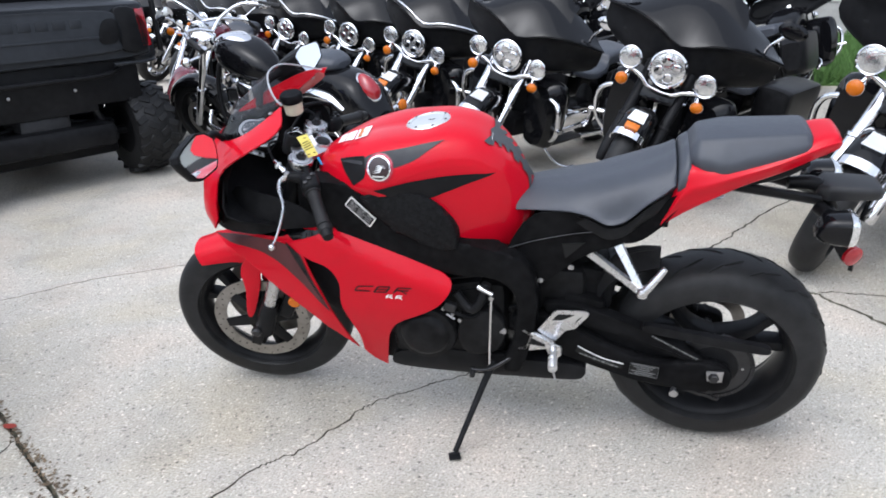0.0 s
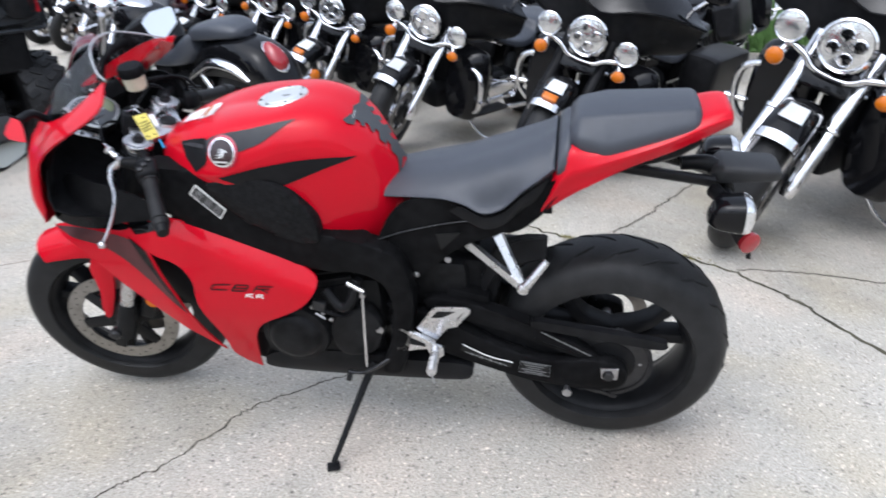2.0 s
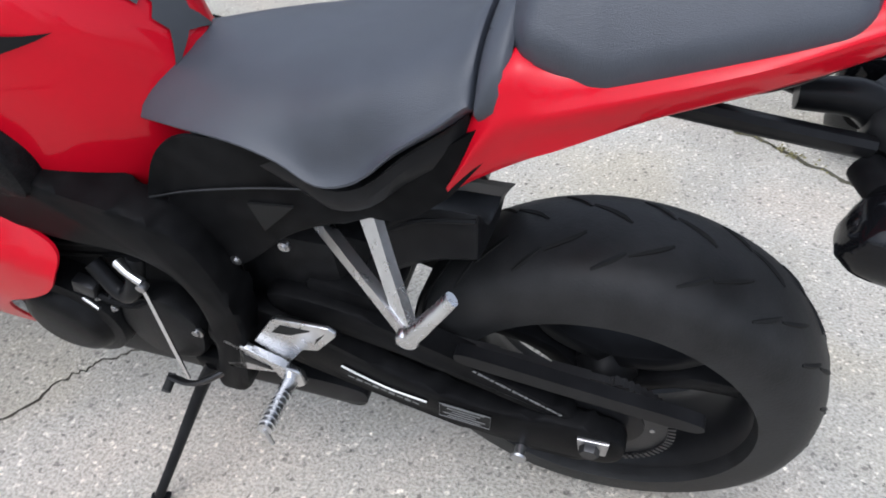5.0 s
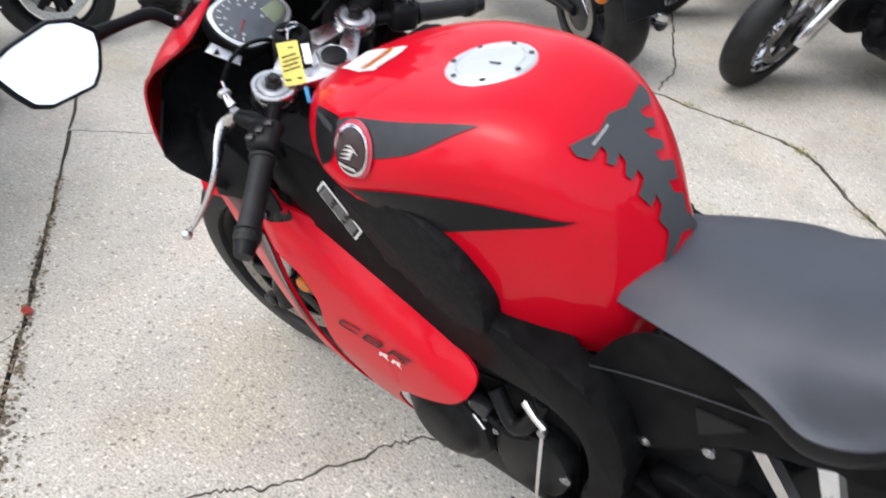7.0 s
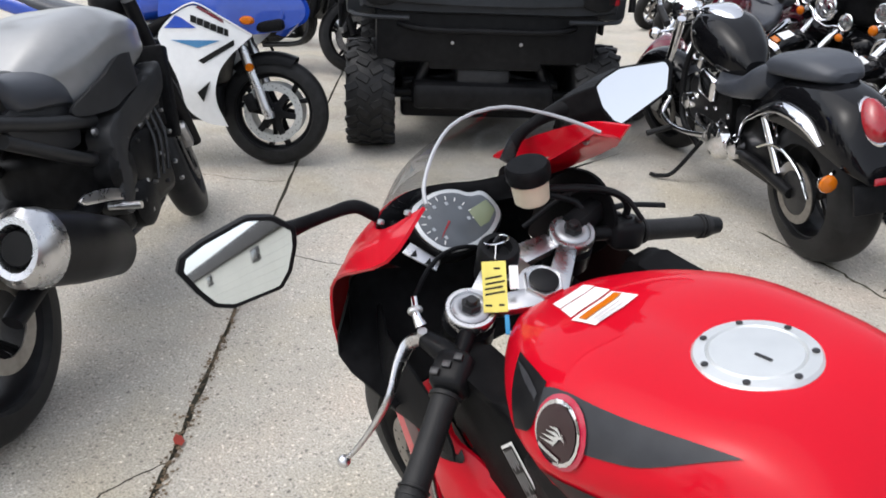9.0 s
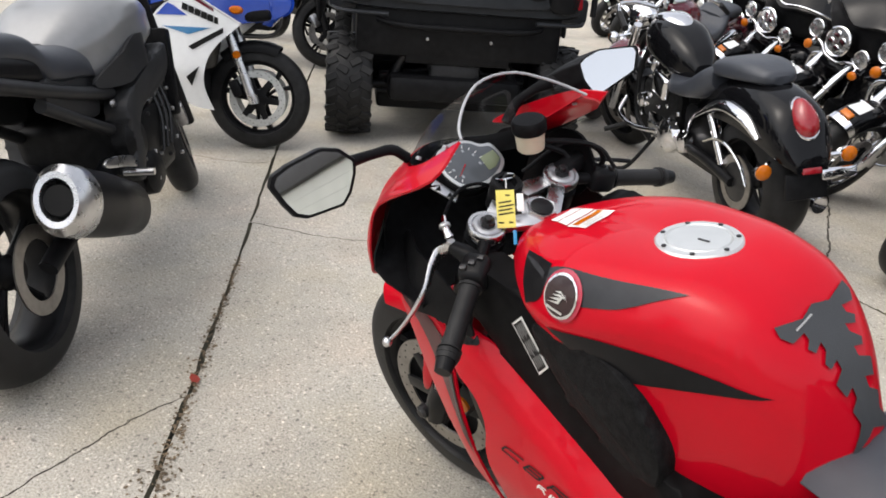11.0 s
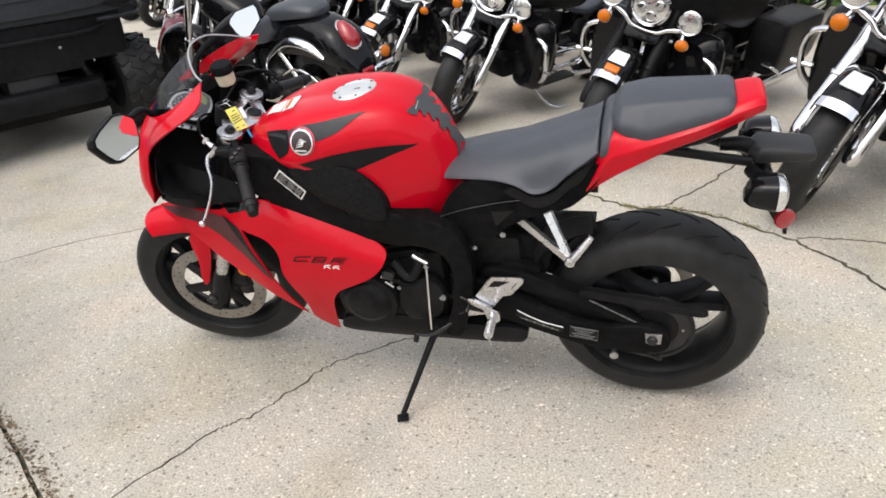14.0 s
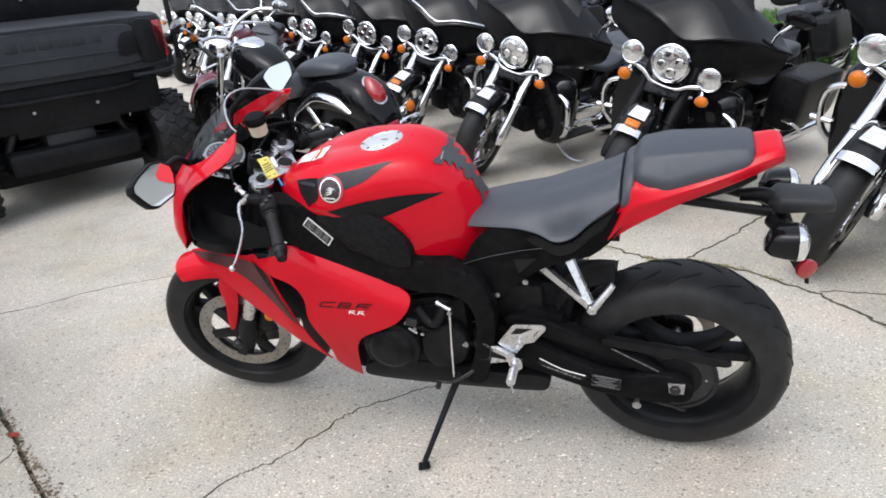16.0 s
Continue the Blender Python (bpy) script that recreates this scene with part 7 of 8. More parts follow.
        part("handlebar", tube([st @ Vector(p) for p in ((-0.47, 0, 1.0), (-0.47, s * 0.13, 1.06), (-0.40, s * 0.30, 1.09), (-0.20, s * 0.40, 1.03))], 0.0135, 10, 5), CHROME, t, "swept chrome handlebar")
        part("grip", tube([st @ Vector((-0.30, s * 0.365, 1.07)), st @ Vector((-0.16, s * 0.42, 1.015))], 0.019, 12), RUBBER, t)
        mi = part("mirror", turned([(0.0, 0.03), (0.045, 0.022), (0.058, 0.0), (0.0, -0.004)], 20, st @ Matrix.Translation((-0.36, s * 0.43, 1.27)) @ Matrix.Rotation(radians(90), 4, "Z") @ Matrix.Diagonal((1.25, 1, 0.85, 1))), CHROME, t)
        part("mirror_stem", tube([st @ Vector((-0.36, s * 0.31, 1.1)), st @ Vector((-0.35, s * 0.38, 1.2)), st @ Vector((-0.35, s * 0.42, 1.25))], 0.006, 8, 4), CHROME, mi)
        part("foot_peg", tube([(-0.42, s * 0.18, 0.30), (-0.42, s * 0.34, 0.28)], 0.017, 10), RUBBER, t)
        signal(t, (-0.60, s * 0.23, 0.86), st, None, (-0.56, s * 0.13, 0.86))
        part("exhaust", tube([(-0.1, 0.12, 0.45), (-0.12, 0.2, 0.36 + 0.06 * s), (0.1, 0.24, 0.26 + 0.06 * s), (0.4, 0.26, 0.25 + 0.06 * s), (0.93, 0.265, 0.26 + 0.06 * s)], [0.022, 0.022, 0.03, 0.04, 0.042], 14, 6), CHROME, t, "chrome exhaust pipe")
    part("plate_holder", block((0.012, 0.2, 0.12), pose(1.17, 0, 0.43, 0, -14, 0), 0.004), SATIN, t)
    part("red_reflector", block((0.012, 0.09, 0.03), pose(1.195, 0, 0.51, 0, -20, 0), 0.004), REDLENS, t)
    part("plate_lamp", block((0.035, 0.17, 0.05), pose(1.19, 0.13, 0.485, 0, -10, 0), 0.01), CHROME, t)
    part("rider_seat", hull_loft([
        (0.0, [(0, 0.72), (0.06, 0.72), (0.1, 0.70), (0.11, 0.68), (0.1, 0.65), (0, 0.64)]),
        (0.14, [(0, 0.70), (0.1, 0.705), (0.165, 0.70), (0.185, 0.67), (0.17, 0.635), (0, 0.62)]),
        (0.32, [(0, 0.72), (0.11, 0.73), (0.18, 0.735), (0.2, 0.70), (0.18, 0.65), (0, 0.63)]),
        (0.45, [(0, 0.815), (0.1, 0.825), (0.165, 0.81), (0.185, 0.75), (0.165, 0.68), (0, 0.66)]),
        (0.53, [(0, 0.86), (0.08, 0.86), (0.13, 0.845), (0.145, 0.80), (0.13, 0.74), (0, 0.70)])], 5, 4), SEAT, t, "black scooped rider seat")
    part("pillion_seat", hull_loft([
        (0.44, [(0, 0.83), (0.06, 0.83), (0.095, 0.82), (0.11, 0.80), (0.10, 0.77), (0, 0.76)]),
        (0.53, [(0, 0.89), (0.08, 0.888), (0.125, 0.872), (0.14, 0.84), (0.125, 0.80), (0, 0.78)]),
        (0.74, [(0, 0.912), (0.075, 0.91), (0.118, 0.89), (0.132, 0.855), (0.118, 0.82), (0, 0.80)]),
        (0.86, [(0, 0.885), (0.05, 0.883), (0.08, 0.87), (0.09, 0.85), (0.08, 0.825), (0, 0.80)]),
        (0.89, [(0, 0.86), (0.025, 0.859), (0.04, 0.853), (0.045, 0.845), (0.04, 0.83), (0, 0.82)])], 5, 4), SEAT, t, "black pillion pad")
    tank = part("fuel_tank", hull_loft([
        (-0.40, [(0, 0.91), (0.04, 0.91), (0.07, 0.89), (0.08, 0.86), (0.07, 0.82), (0, 0.81)]),
        (-0.30, [(0, 0.965), (0.09, 0.96), (0.15, 0.92), (0.165, 0.85), (0.135, 0.77), (0, 0.76)]),
        (-0.10, [(0, 0.955), (0.1, 0.95), (0.165, 0.905), (0.178, 0.825), (0.145, 0.73), (0, 0.72)]),
        (0.08, [(0, 0.86), (0.075, 0.855), (0.12, 0.82), (0.13, 0.76), (0.105, 0.69), (0, 0.68)]),
        (0.17, [(0, 0.77), (0.04, 0.765), (0.06, 0.745), (0.065, 0.715), (0.05, 0.68), (0, 0.67)])], 5, 4), paint, t, "wide glossy fuel tank")
    for v in tank.data.vertices:
        v.co.y *= 0.86
    dash = part("tank_console", hull_loft([(-0.38, [(0, 0.955), (0.03, 0.952), (0.045, 0.945), (0.05, 0.935), (0.04, 0.92), (0, 0.915)]), (-0.28, [(0, 0.985), (0.045, 0.98), (0.065, 0.965), (0.07, 0.95), (0.06, 0.935), (0, 0.93)]), (-0.14, [(0, 0.97), (0.035, 0.965), (0.05, 0.95), (0.052, 0.94), (0.045, 0.925), (0, 0.92)]), (-0.02, [(0, 0.895), (0.012, 0.892), (0.018, 0.885), (0.02, 0.88), (0.015, 0.87), (0, 0.865)])], 4, 3), CHROME, t, "chrome tank console with a speedometer")
    for v in dash.data.vertices:
        v.co.y *= 1.35
        v.co.z += 0.014
    part("speedometer", turned([(0.0, 0.012), (0.036, 0.012), (0.044, 0.008), (0.045, 0.0), (0.0, 0.0)], 24, pose(-0.27, 0, 0.992, -90, 0, 0)), DIAL, dash)
    part("frame", block((0.9, 0.14, 0.14), Matrix.Translation((0.05, 0, 0.30)), 0.03), SATIN, t)
    part("crankcase", block((0.46, 0.30, 0.2), Matrix.Translation((-0.02, 0, 0.38)), 0.07, seg=3), CHROME, t, "polished crankcase")
    for x, tilt in ((-0.13, -26), (0.09, 26)):
        m3 = Matrix.Translation((x, 0, 0.46)) @ Matrix.Rotation(radians(tilt), 4, "Y") @ Matrix.Rotation(radians(-90), 4, "X")
        prof = []
        for k in range(8):
            z = 0.02 + 0.022 * k
            prof += [(0.06, z), (0.082, z + 0.003), (0.082, z + 0.008), (0.06, z + 0.011)]
        cy = part("cylinder", turned([(0.0, 0.0), (0.06, 0.0)] + prof + [(0.05, 0.21), (0.0, 0.21)], 20, m3), ENGINE, t)
        part("rocker_cover", block((0.13, 0.10, 0.05), m3 @ Matrix.Rotation(radians(90), 4, "X") @ Matrix.Translation((0, 0, 0.22)), 0.016), CHROME, cy)
    part("clutch_cover", turned([(0.0, -0.215), (0.06, -0.212), (0.095, -0.19), (0.105, -0.15), (0.0, -0.15)], 32, Matrix.Translation((0.14, 0, 0.38))), CHROME, t)
    for k in (-1, 1):
        part("side_panel", block((0.17, 0.05, 0.13), pose(-0.01, k * 0.16, 0.635, 0, 12, 0), 0.022, seg=3), CHROME, t, "chrome side box")
        part("engine_flank", block((0.52, 0.06, 0.26), pose(-0.06, k * 0.11, 0.50), 0.05, seg=3), ENGINE, t)
        part("control_rail", tube([(-0.62, k * 0.12, 0.42), (-0.56, k * 0.19, 0.35), (-0.42, k * 0.2, 0.32), (-0.2, k * 0.2, 0.335), (-0.02, k * 0.17, 0.36)], 0.015, 10, 6), CHROME, t)
        part("down_tube", tube([(-0.42, k * 0.05, 0.80), (-0.46, k * 0.10, 0.60), (-0.42, k * 0.12, 0.34), (-0.2, k * 0.12, 0.24)], 0.018, 10, 6), SATIN, t)
        part("rear_cover", turned([(0.0, k * 0.19), (0.03, k * 0.189), (0.055, k * 0.178), (0.06, k * 0.13)], 24, Matrix.Translation((0.30, 0, 0.385))), CHROME, t)
    for k in (-1, 1):
        part("frame_side", slab([(0.20, 0.60), (0.46, 0.60), (0.58, 0.46), (0.80, 0.385), (0.82, 0.28), (0.5, 0.285), (0.24, 0.29)], k * 0.118, k * 0.10, 0.006), SATIN, t, "black frame side")
    part("horn_cover", turned([(0.0, -0.2), (0.025, -0.198), (0.045, -0.185), (0.05, -0.14)], 20, Matrix.Translation((-0.24, 0, 0.50))), CHROME, t)
    for x, z in ((-0.16, 0.54), (-0.05, 0.50), (0.06, 0.53), (0.12, 0.47), (-0.3, 0.40), (0.2, 0.52)):
        part("fitting", block((0.03, 0.02, 0.022), pose(x, -0.148, z, 0, 400 * x, 0), 0.006), CHROME, t)
    rows = []
    for k in range(7):
        a = radians(20 + 120 * k / 6)
        full = [fa + Vector((-math.cos(a) * q, y, math.sin(a) * q)) for y, q in ((-0.085, 0.29), (-0.075, 0.325), (-0.045, 0.345), (0, 0.352), (0.045, 0.345), (0.075, 0.325), (0.085, 0.29))]
        rows.append([st @ p for p in full])
    part("front_mudguard", patch(rows, 3, 3, 0.004), paint, t)
    lamp(t, "headlamp", (-0.62, 0, 0.93), 0.085, st, "round chrome headlamp", deep=1.5)
    part("side_stand", tube([(-0.15, -0.12, 0.28), (-0.2, -0.26, 0.10), (-0.24, -0.33, 0.075), (-0.30, -0.36, 0.068)], 0.012, 10, 5), SATIN, t, "dark side stand, folded out")
    if windshield:
        part("windshield", patch([[st @ Vector((-0.58, y, 0.95 - 0.2 * y * y)) for y in (-0.2, -0.1, 0, 0.1, 0.2)], [st @ Vector((-0.52, y, 1.15 - 0.3 * y * y)) for y in (-0.25, -0.12, 0, 0.12, 0.25)], [st @ Vector((-0.46, y, 1.38 - 0.9 * y * y)) for y in (-0.24, -0.12, 0, 0.12, 0.24)]], 4, 4, 0.0), glass("clear_shield", (0.85, 0.87, 0.9), 0.2), t, "clear touring windshield")
    return t


black_cruiser(place((1.075, 0, 0.655), (-1.10, 2.13), -28, 9), "black cruiser with a teardrop tail lamp, on its stand")
black_cruiser(place((-0.62, 0, 0.9), (-3.25, 3.75), 98, 11), "maroon cruiser with a clear windshield", MAROON, True)

# ---- grey naked bike ----
def aim(a, b):
    """A pose at the middle of a and b whose y axis runs from a to b."""
    a, b = Vector(a), Vector(b)
    return Matrix.Translation((a + b) / 2) @ (b - a).to_track_quat("Y", "Z").to_matrix().to_4x4()


def naked_bike(m):
    SIL = aim((0.25, 0.21, 0.285), (0.76, 0.21, 0.515))
    t = thing("naked_motorcycle", m, "grey and black naked motorcycle with a stub silencer", "motorcycle")
    fa, ra = Vector((-0.76, 0, 0.30)), Vector((0.73, 0, 0.31))
    axis = Matrix.Translation((-0.50, 0, 0.9)) @ Matrix.Rotation(radians(24), 4, "Y")
    st = axis @ Matrix.Rotation(radians(19), 4, "Z") @ axis.inverted()      # bars turned to the left
    wheel(t, fa, 0.30, 0.12, 0.222, 5, st, 0.155, 0.065)
    wheel(t, ra, 0.312, 0.18, 0.222, 5, Matrix(), 0.0)
    part("rear_disc", turned([(0.085, 0.10), (0.125, 0.10), (0.125, 0.105), (0.085, 0.105)], 40, Matrix.Translation(ra), closed=True), DISC, t)
    for s in (-1, 1):
        a, b = Vector((-0.50, s * 0.105, 0.92)), Vector((-0.74, s * 0.105, 0.305))
        part("fork_leg", tube([st @ a, st @ a.lerp(b, 0.55), st @ a.lerp(b, 0.58), st @ b], [0.026, 0.026, 0.03, 0.028], 14, 4), SATIN, t)
        part("brake_caliper", block((0.06, 0.05, 0.11), st @ pose(-0.64, s * 0.085, 0.37, 0, 28, 0), 0.014), STEEL, t)
        part("frame_spar", slab([(-0.38, 0.74), (-0.30, 0.715), (-0.192, 0.704), (-0.049, 0.671), (0.104, 0.638), (0.15, 0.606), (0.148, 0.533), (0.16, 0.46), (0.2, 0.37), (0.12, 0.34), (0.09, 0.45), (0.06, 0.53), (-0.02, 0.575), (-0.2, 0.585), (-0.36, 0.63)], s * 0.215, s * 0.13, 0.014), NAKEDBLACK, t, "black frame spar")
        part("subframe_rail", tube([(0.10, s * 0.15, 0.645), (0.30, s * 0.14, 0.69), (0.55, s * 0.12, 0.76), (0.78, s * 0.09, 0.83)], 0.022, 10, 4), NAKEDBLACK, t)
        part("subframe_rail", tube([(0.15, s * 0.15, 0.53), (0.30, s * 0.14, 0.60), (0.50, s * 0.12, 0.70)], 0.02, 10, 4), NAKEDBLACK, t)
        part("side_cover", slab([(0.14, 0.70), (0.24, 0.74), (0.46, 0.78), (0.50, 0.72), (0.40, 0.64), (0.18, 0.58), (0.14, 0.62)], s * 0.135, s * 0.10, 0.012), NAKEDBLACK, t, "matt black side cover")
        part("tank_cover", panel([(0.217, 0.70), (0.136, 0.735), (-0.01, 0.793), (-0.081, 0.806), (-0.205, 0.79), (-0.31, 0.735), (-0.25, 0.70), (-0.058, 0.685), (0.068, 0.662), (0.194, 0.675)], lambda x, z: -(0.216 - 0.5 * max(0, -0.15 - x) - 0.35 * max(0, x - 0.05)), 0.012, 0.03, s > 0), NAKEDBLACK, t, "black tank side cover")
        part("foot_peg", tube([(0.2, s * 0.17, 0.40), (0.2, s * 0.27, 0.395)], 0.012, 10), ALU, t)
        part("peg_bracket", slab([(0.417, 0.495), (0.373, 0.503), (0.206, 0.462), (0.139, 0.422), (0.15, 0.40), (0.254, 0.437), (0.396, 0.474)], s * 0.21, s * 0.2, 0.003), ALU, t, "bare aluminium footrest bracket")
        part("swingarm", tube([(0.18, s * 0.12, 0.42), (0.45, s * 0.125, 0.37), (0.73, s * 0.125, 0.31)], [0.035, 0.032, 0.026], 12, 4, flat=0.7), SATIN, t)
        part("handlebar", tube([(-0.40, 0, 1.06), (-0.39, s * 0.15, 1.09), (-0.34, s * 0.27, 1.10), (-0.26, s * 0.37, 1.07)], 0.012, 10, 5), SATIN, t)
        part("grip", tube([(-0.30, s * 0.31, 1.085), (-0.22, s * 0.41, 1.055)], 0.0175, 12), RUBBER, t)
        mi = part("mirror", turned([(0.0, 0.03), (0.045, 0.02), (0.06, 0.0), (0.0, -0.003)], 18, Matrix.Translation((-0.40, s * 0.36, 1.25)) @ Matrix.Rotation(radians(90), 4, "Z")), SATIN, t)
        part("mirror_stem", tube([(-0.34, s * 0.27, 1.1), (-0.38, s * 0.33, 1.22)], 0.006, 8), SATIN, mi)
    part("fuel_tank", hull_loft(crease([
        (-0.43, [(0, 0.845), (0.06, 0.843), (0.105, 0.828), (0.125, 0.80), (0.115, 0.76), (0, 0.74)]),
        (-0.34, [(0, 0.918), (0.09, 0.912), (0.155, 0.888), (0.18, 0.83), (0.165, 0.76), (0, 0.72)]),
        (-0.18, [(0, 0.955), (0.11, 0.95), (0.185, 0.912), (0.208, 0.84), (0.19, 0.74), (0, 0.70)]),
        (-0.02, [(0, 0.95), (0.11, 0.945), (0.18, 0.905), (0.203, 0.83), (0.18, 0.71), (0, 0.69)]),
        (0.12, [(0, 0.915), (0.09, 0.91), (0.15, 0.87), (0.17, 0.79), (0.15, 0.69), (0, 0.68)]),
        (0.25, [(0, 0.84), (0.05, 0.835), (0.08, 0.81), (0.09, 0.77), (0.08, 0.72), (0, 0.70)])]), 5, 4), GREYTANK, t, "satin grey fuel tank")
    for k in range(9):
        a = 2 * math.pi * k / 9
        part("cover_bolt", turned([(0.0, 0.205), (0.006, 0.204), (0.008, 0.19)], 8, Matrix.Translation((-0.02 + 0.085 * math.cos(a), 0, 0.40 + 0.085 * math.sin(a)))), STEEL, t)
    part("seat", hull_loft([
        (0.10, [(0, 0.80), (0.06, 0.80), (0.11, 0.77), (0.13, 0.715), (0.12, 0.68), (0, 0.67)]),
        (0.22, [(0, 0.825), (0.08, 0.825), (0.135, 0.80), (0.155, 0.755), (0.135, 0.72), (0, 0.71)]),
        (0.42, [(0, 0.855), (0.08, 0.855), (0.135, 0.835), (0.15, 0.79), (0.13, 0.75), (0, 0.74)]),
        (0.50, [(0, 0.905), (0.07, 0.905), (0.115, 0.89), (0.125, 0.86), (0.11, 0.82), (0, 0.80)]),
        (0.78, [(0, 0.935), (0.05, 0.935), (0.085, 0.92), (0.09, 0.89), (0.08, 0.865), (0, 0.85)])], 5, 3), SEAT, t, "black stepped seat")
    part("tail", hull_loft([(0.42, [(0, 0.84), (0.08, 0.835), (0.125, 0.81), (0.13, 0.78), (0.11, 0.74), (0, 0.72)]), (0.70, [(0, 0.90), (0.07, 0.895), (0.1, 0.87), (0.105, 0.84), (0.09, 0.81), (0, 0.79)]), (0.92, [(0, 0.92), (0.03, 0.918), (0.05, 0.905), (0.055, 0.89), (0.05, 0.875), (0, 0.865)])], 4, 3), SATIN, t)
    part("engine", block((0.5, 0.36, 0.3), Matrix.Translation((-0.08, 0, 0.42)), 0.04, seg=3), ENGINE, t, "black engine block")
    part("cylinder_head", block((0.28, 0.36, 0.24), pose(-0.24, 0, 0.62, 0, -25, 0), 0.03), ENGINE, t)
    for z in (0.34, 0.48):
        part("clutch_cover", turned([(0.0, 0.215), (0.06, 0.213), (0.085, 0.195), (0.09, 0.15), (0.0, 0.15)], 28, Matrix.Translation((0.0 if z < 0.4 else 0.1, 0, z))), ENGINE, t)
    for s in (-1, 1):
        part("radiator_shroud", slab([(-0.50, 0.68), (-0.40, 0.71), (-0.36, 0.64), (-0.38, 0.52), (-0.43, 0.45), (-0.49, 0.47), (-0.52, 0.58)], s * 0.16, s * 0.10, 0.012), ENGINE, t, "black radiator side cover")
    part("radiator", block((0.06, 0.38, 0.34), pose(-0.47, 0, 0.60, 0, -15, 0), 0.012), MATT, t)
    rnd = random.Random(5)
    for s in (-1, 1):                                     # covers and fittings on the flank of the engine
        part("engine_cover", slab([(-0.27, 0.52), (-0.10, 0.56), (0.02, 0.55), (0.05, 0.46), (0.02, 0.40), (-0.12, 0.38), (-0.24, 0.42)], s * 0.205, s * 0.16, 0.014), ENGINE, t, "black engine side cover")
        for k in range(14):
            x, z = rnd.uniform(-0.30, 0.06), rnd.uniform(0.30, 0.58)
            part("fitting", block((0.014, 0.016, 0.012), pose(x, s * 0.207, z, 0, rnd.uniform(0, 90), 0), 0.003), STEEL if k % 3 else DARKMETAL, t)
        for k in range(3):
            x = -0.26 + 0.05 * k
            part("pipe", tube([(x, s * 0.19, 0.60), (x + 0.02, s * 0.215, 0.50), (x + 0.06, s * 0.21, 0.38)], 0.006, 8, 4), DARKMETAL, t)
    part("coolant_pipe", tube([(-0.36, 0.15, 0.72), (-0.25, 0.18, 0.60), (-0.1, 0.18, 0.56)], 0.017, 10, 5), STEEL, t)
    for k in range(4):
        y = -0.12 + 0.08 * k
        part("exhaust_header", tube([(-0.30, y, 0.56), (-0.40, y, 0.42), (-0.32, y * 0.8, 0.24), (0.0, y * 0.5, 0.2)], 0.019, 10, 5), DARKMETAL, t)
    sil = part("silencer", turned([(0.0, -0.24), (0.05, -0.235), (0.075, -0.2), (0.085, 0.0), (0.085, 0.16), (0.08, 0.165)], 28, SIL @ Matrix.Diagonal((0.9, 1, 1.15, 1))), SATIN, t, "short black silencer with a bright end cap")
    part("end_cap", turned([(0.085, 0.16), (0.088, 0.17), (0.084, 0.24), (0.065, 0.262), (0.05, 0.26), (0.042, 0.235), (0.04, 0.17)], 28, SIL @ Matrix.Diagonal((0.9, 1, 1.15, 1)), caps=False), ALU, sil)
    part("outlet", turned([(0.0, 0.20), (0.043, 0.2), (0.045, 0.24), (0.04, 0.25)], 24, SIL), INK, sil)
    part("side_stand", tube([(0.05, -0.15, 0.28), (0.0, -0.26, 0.12), (-0.02, -0.31, 0.07)], 0.012, 10, 4), SATIN, t)
    for x, z in ((-0.30, 0.80), (-0.12, 0.69), (0.17, 0.50), (0.15, 0.62)):
        part("frame_bolt", turned([(0.0, 0.182), (0.012, 0.18), (0.014, 0.17)], 12, Matrix.Translation((x, 0, z))), STEEL, t)
    lamp(t, "headlamp", (-0.62, 0, 0.93), 0.085, Matrix(), "dark headlamp", SATIN)
    return t


first_naked = naked_bike(place((0.79, 0, 0), (-1.80, -0.86), -34, 9) @ Matrix.Scale(1.08, 4))

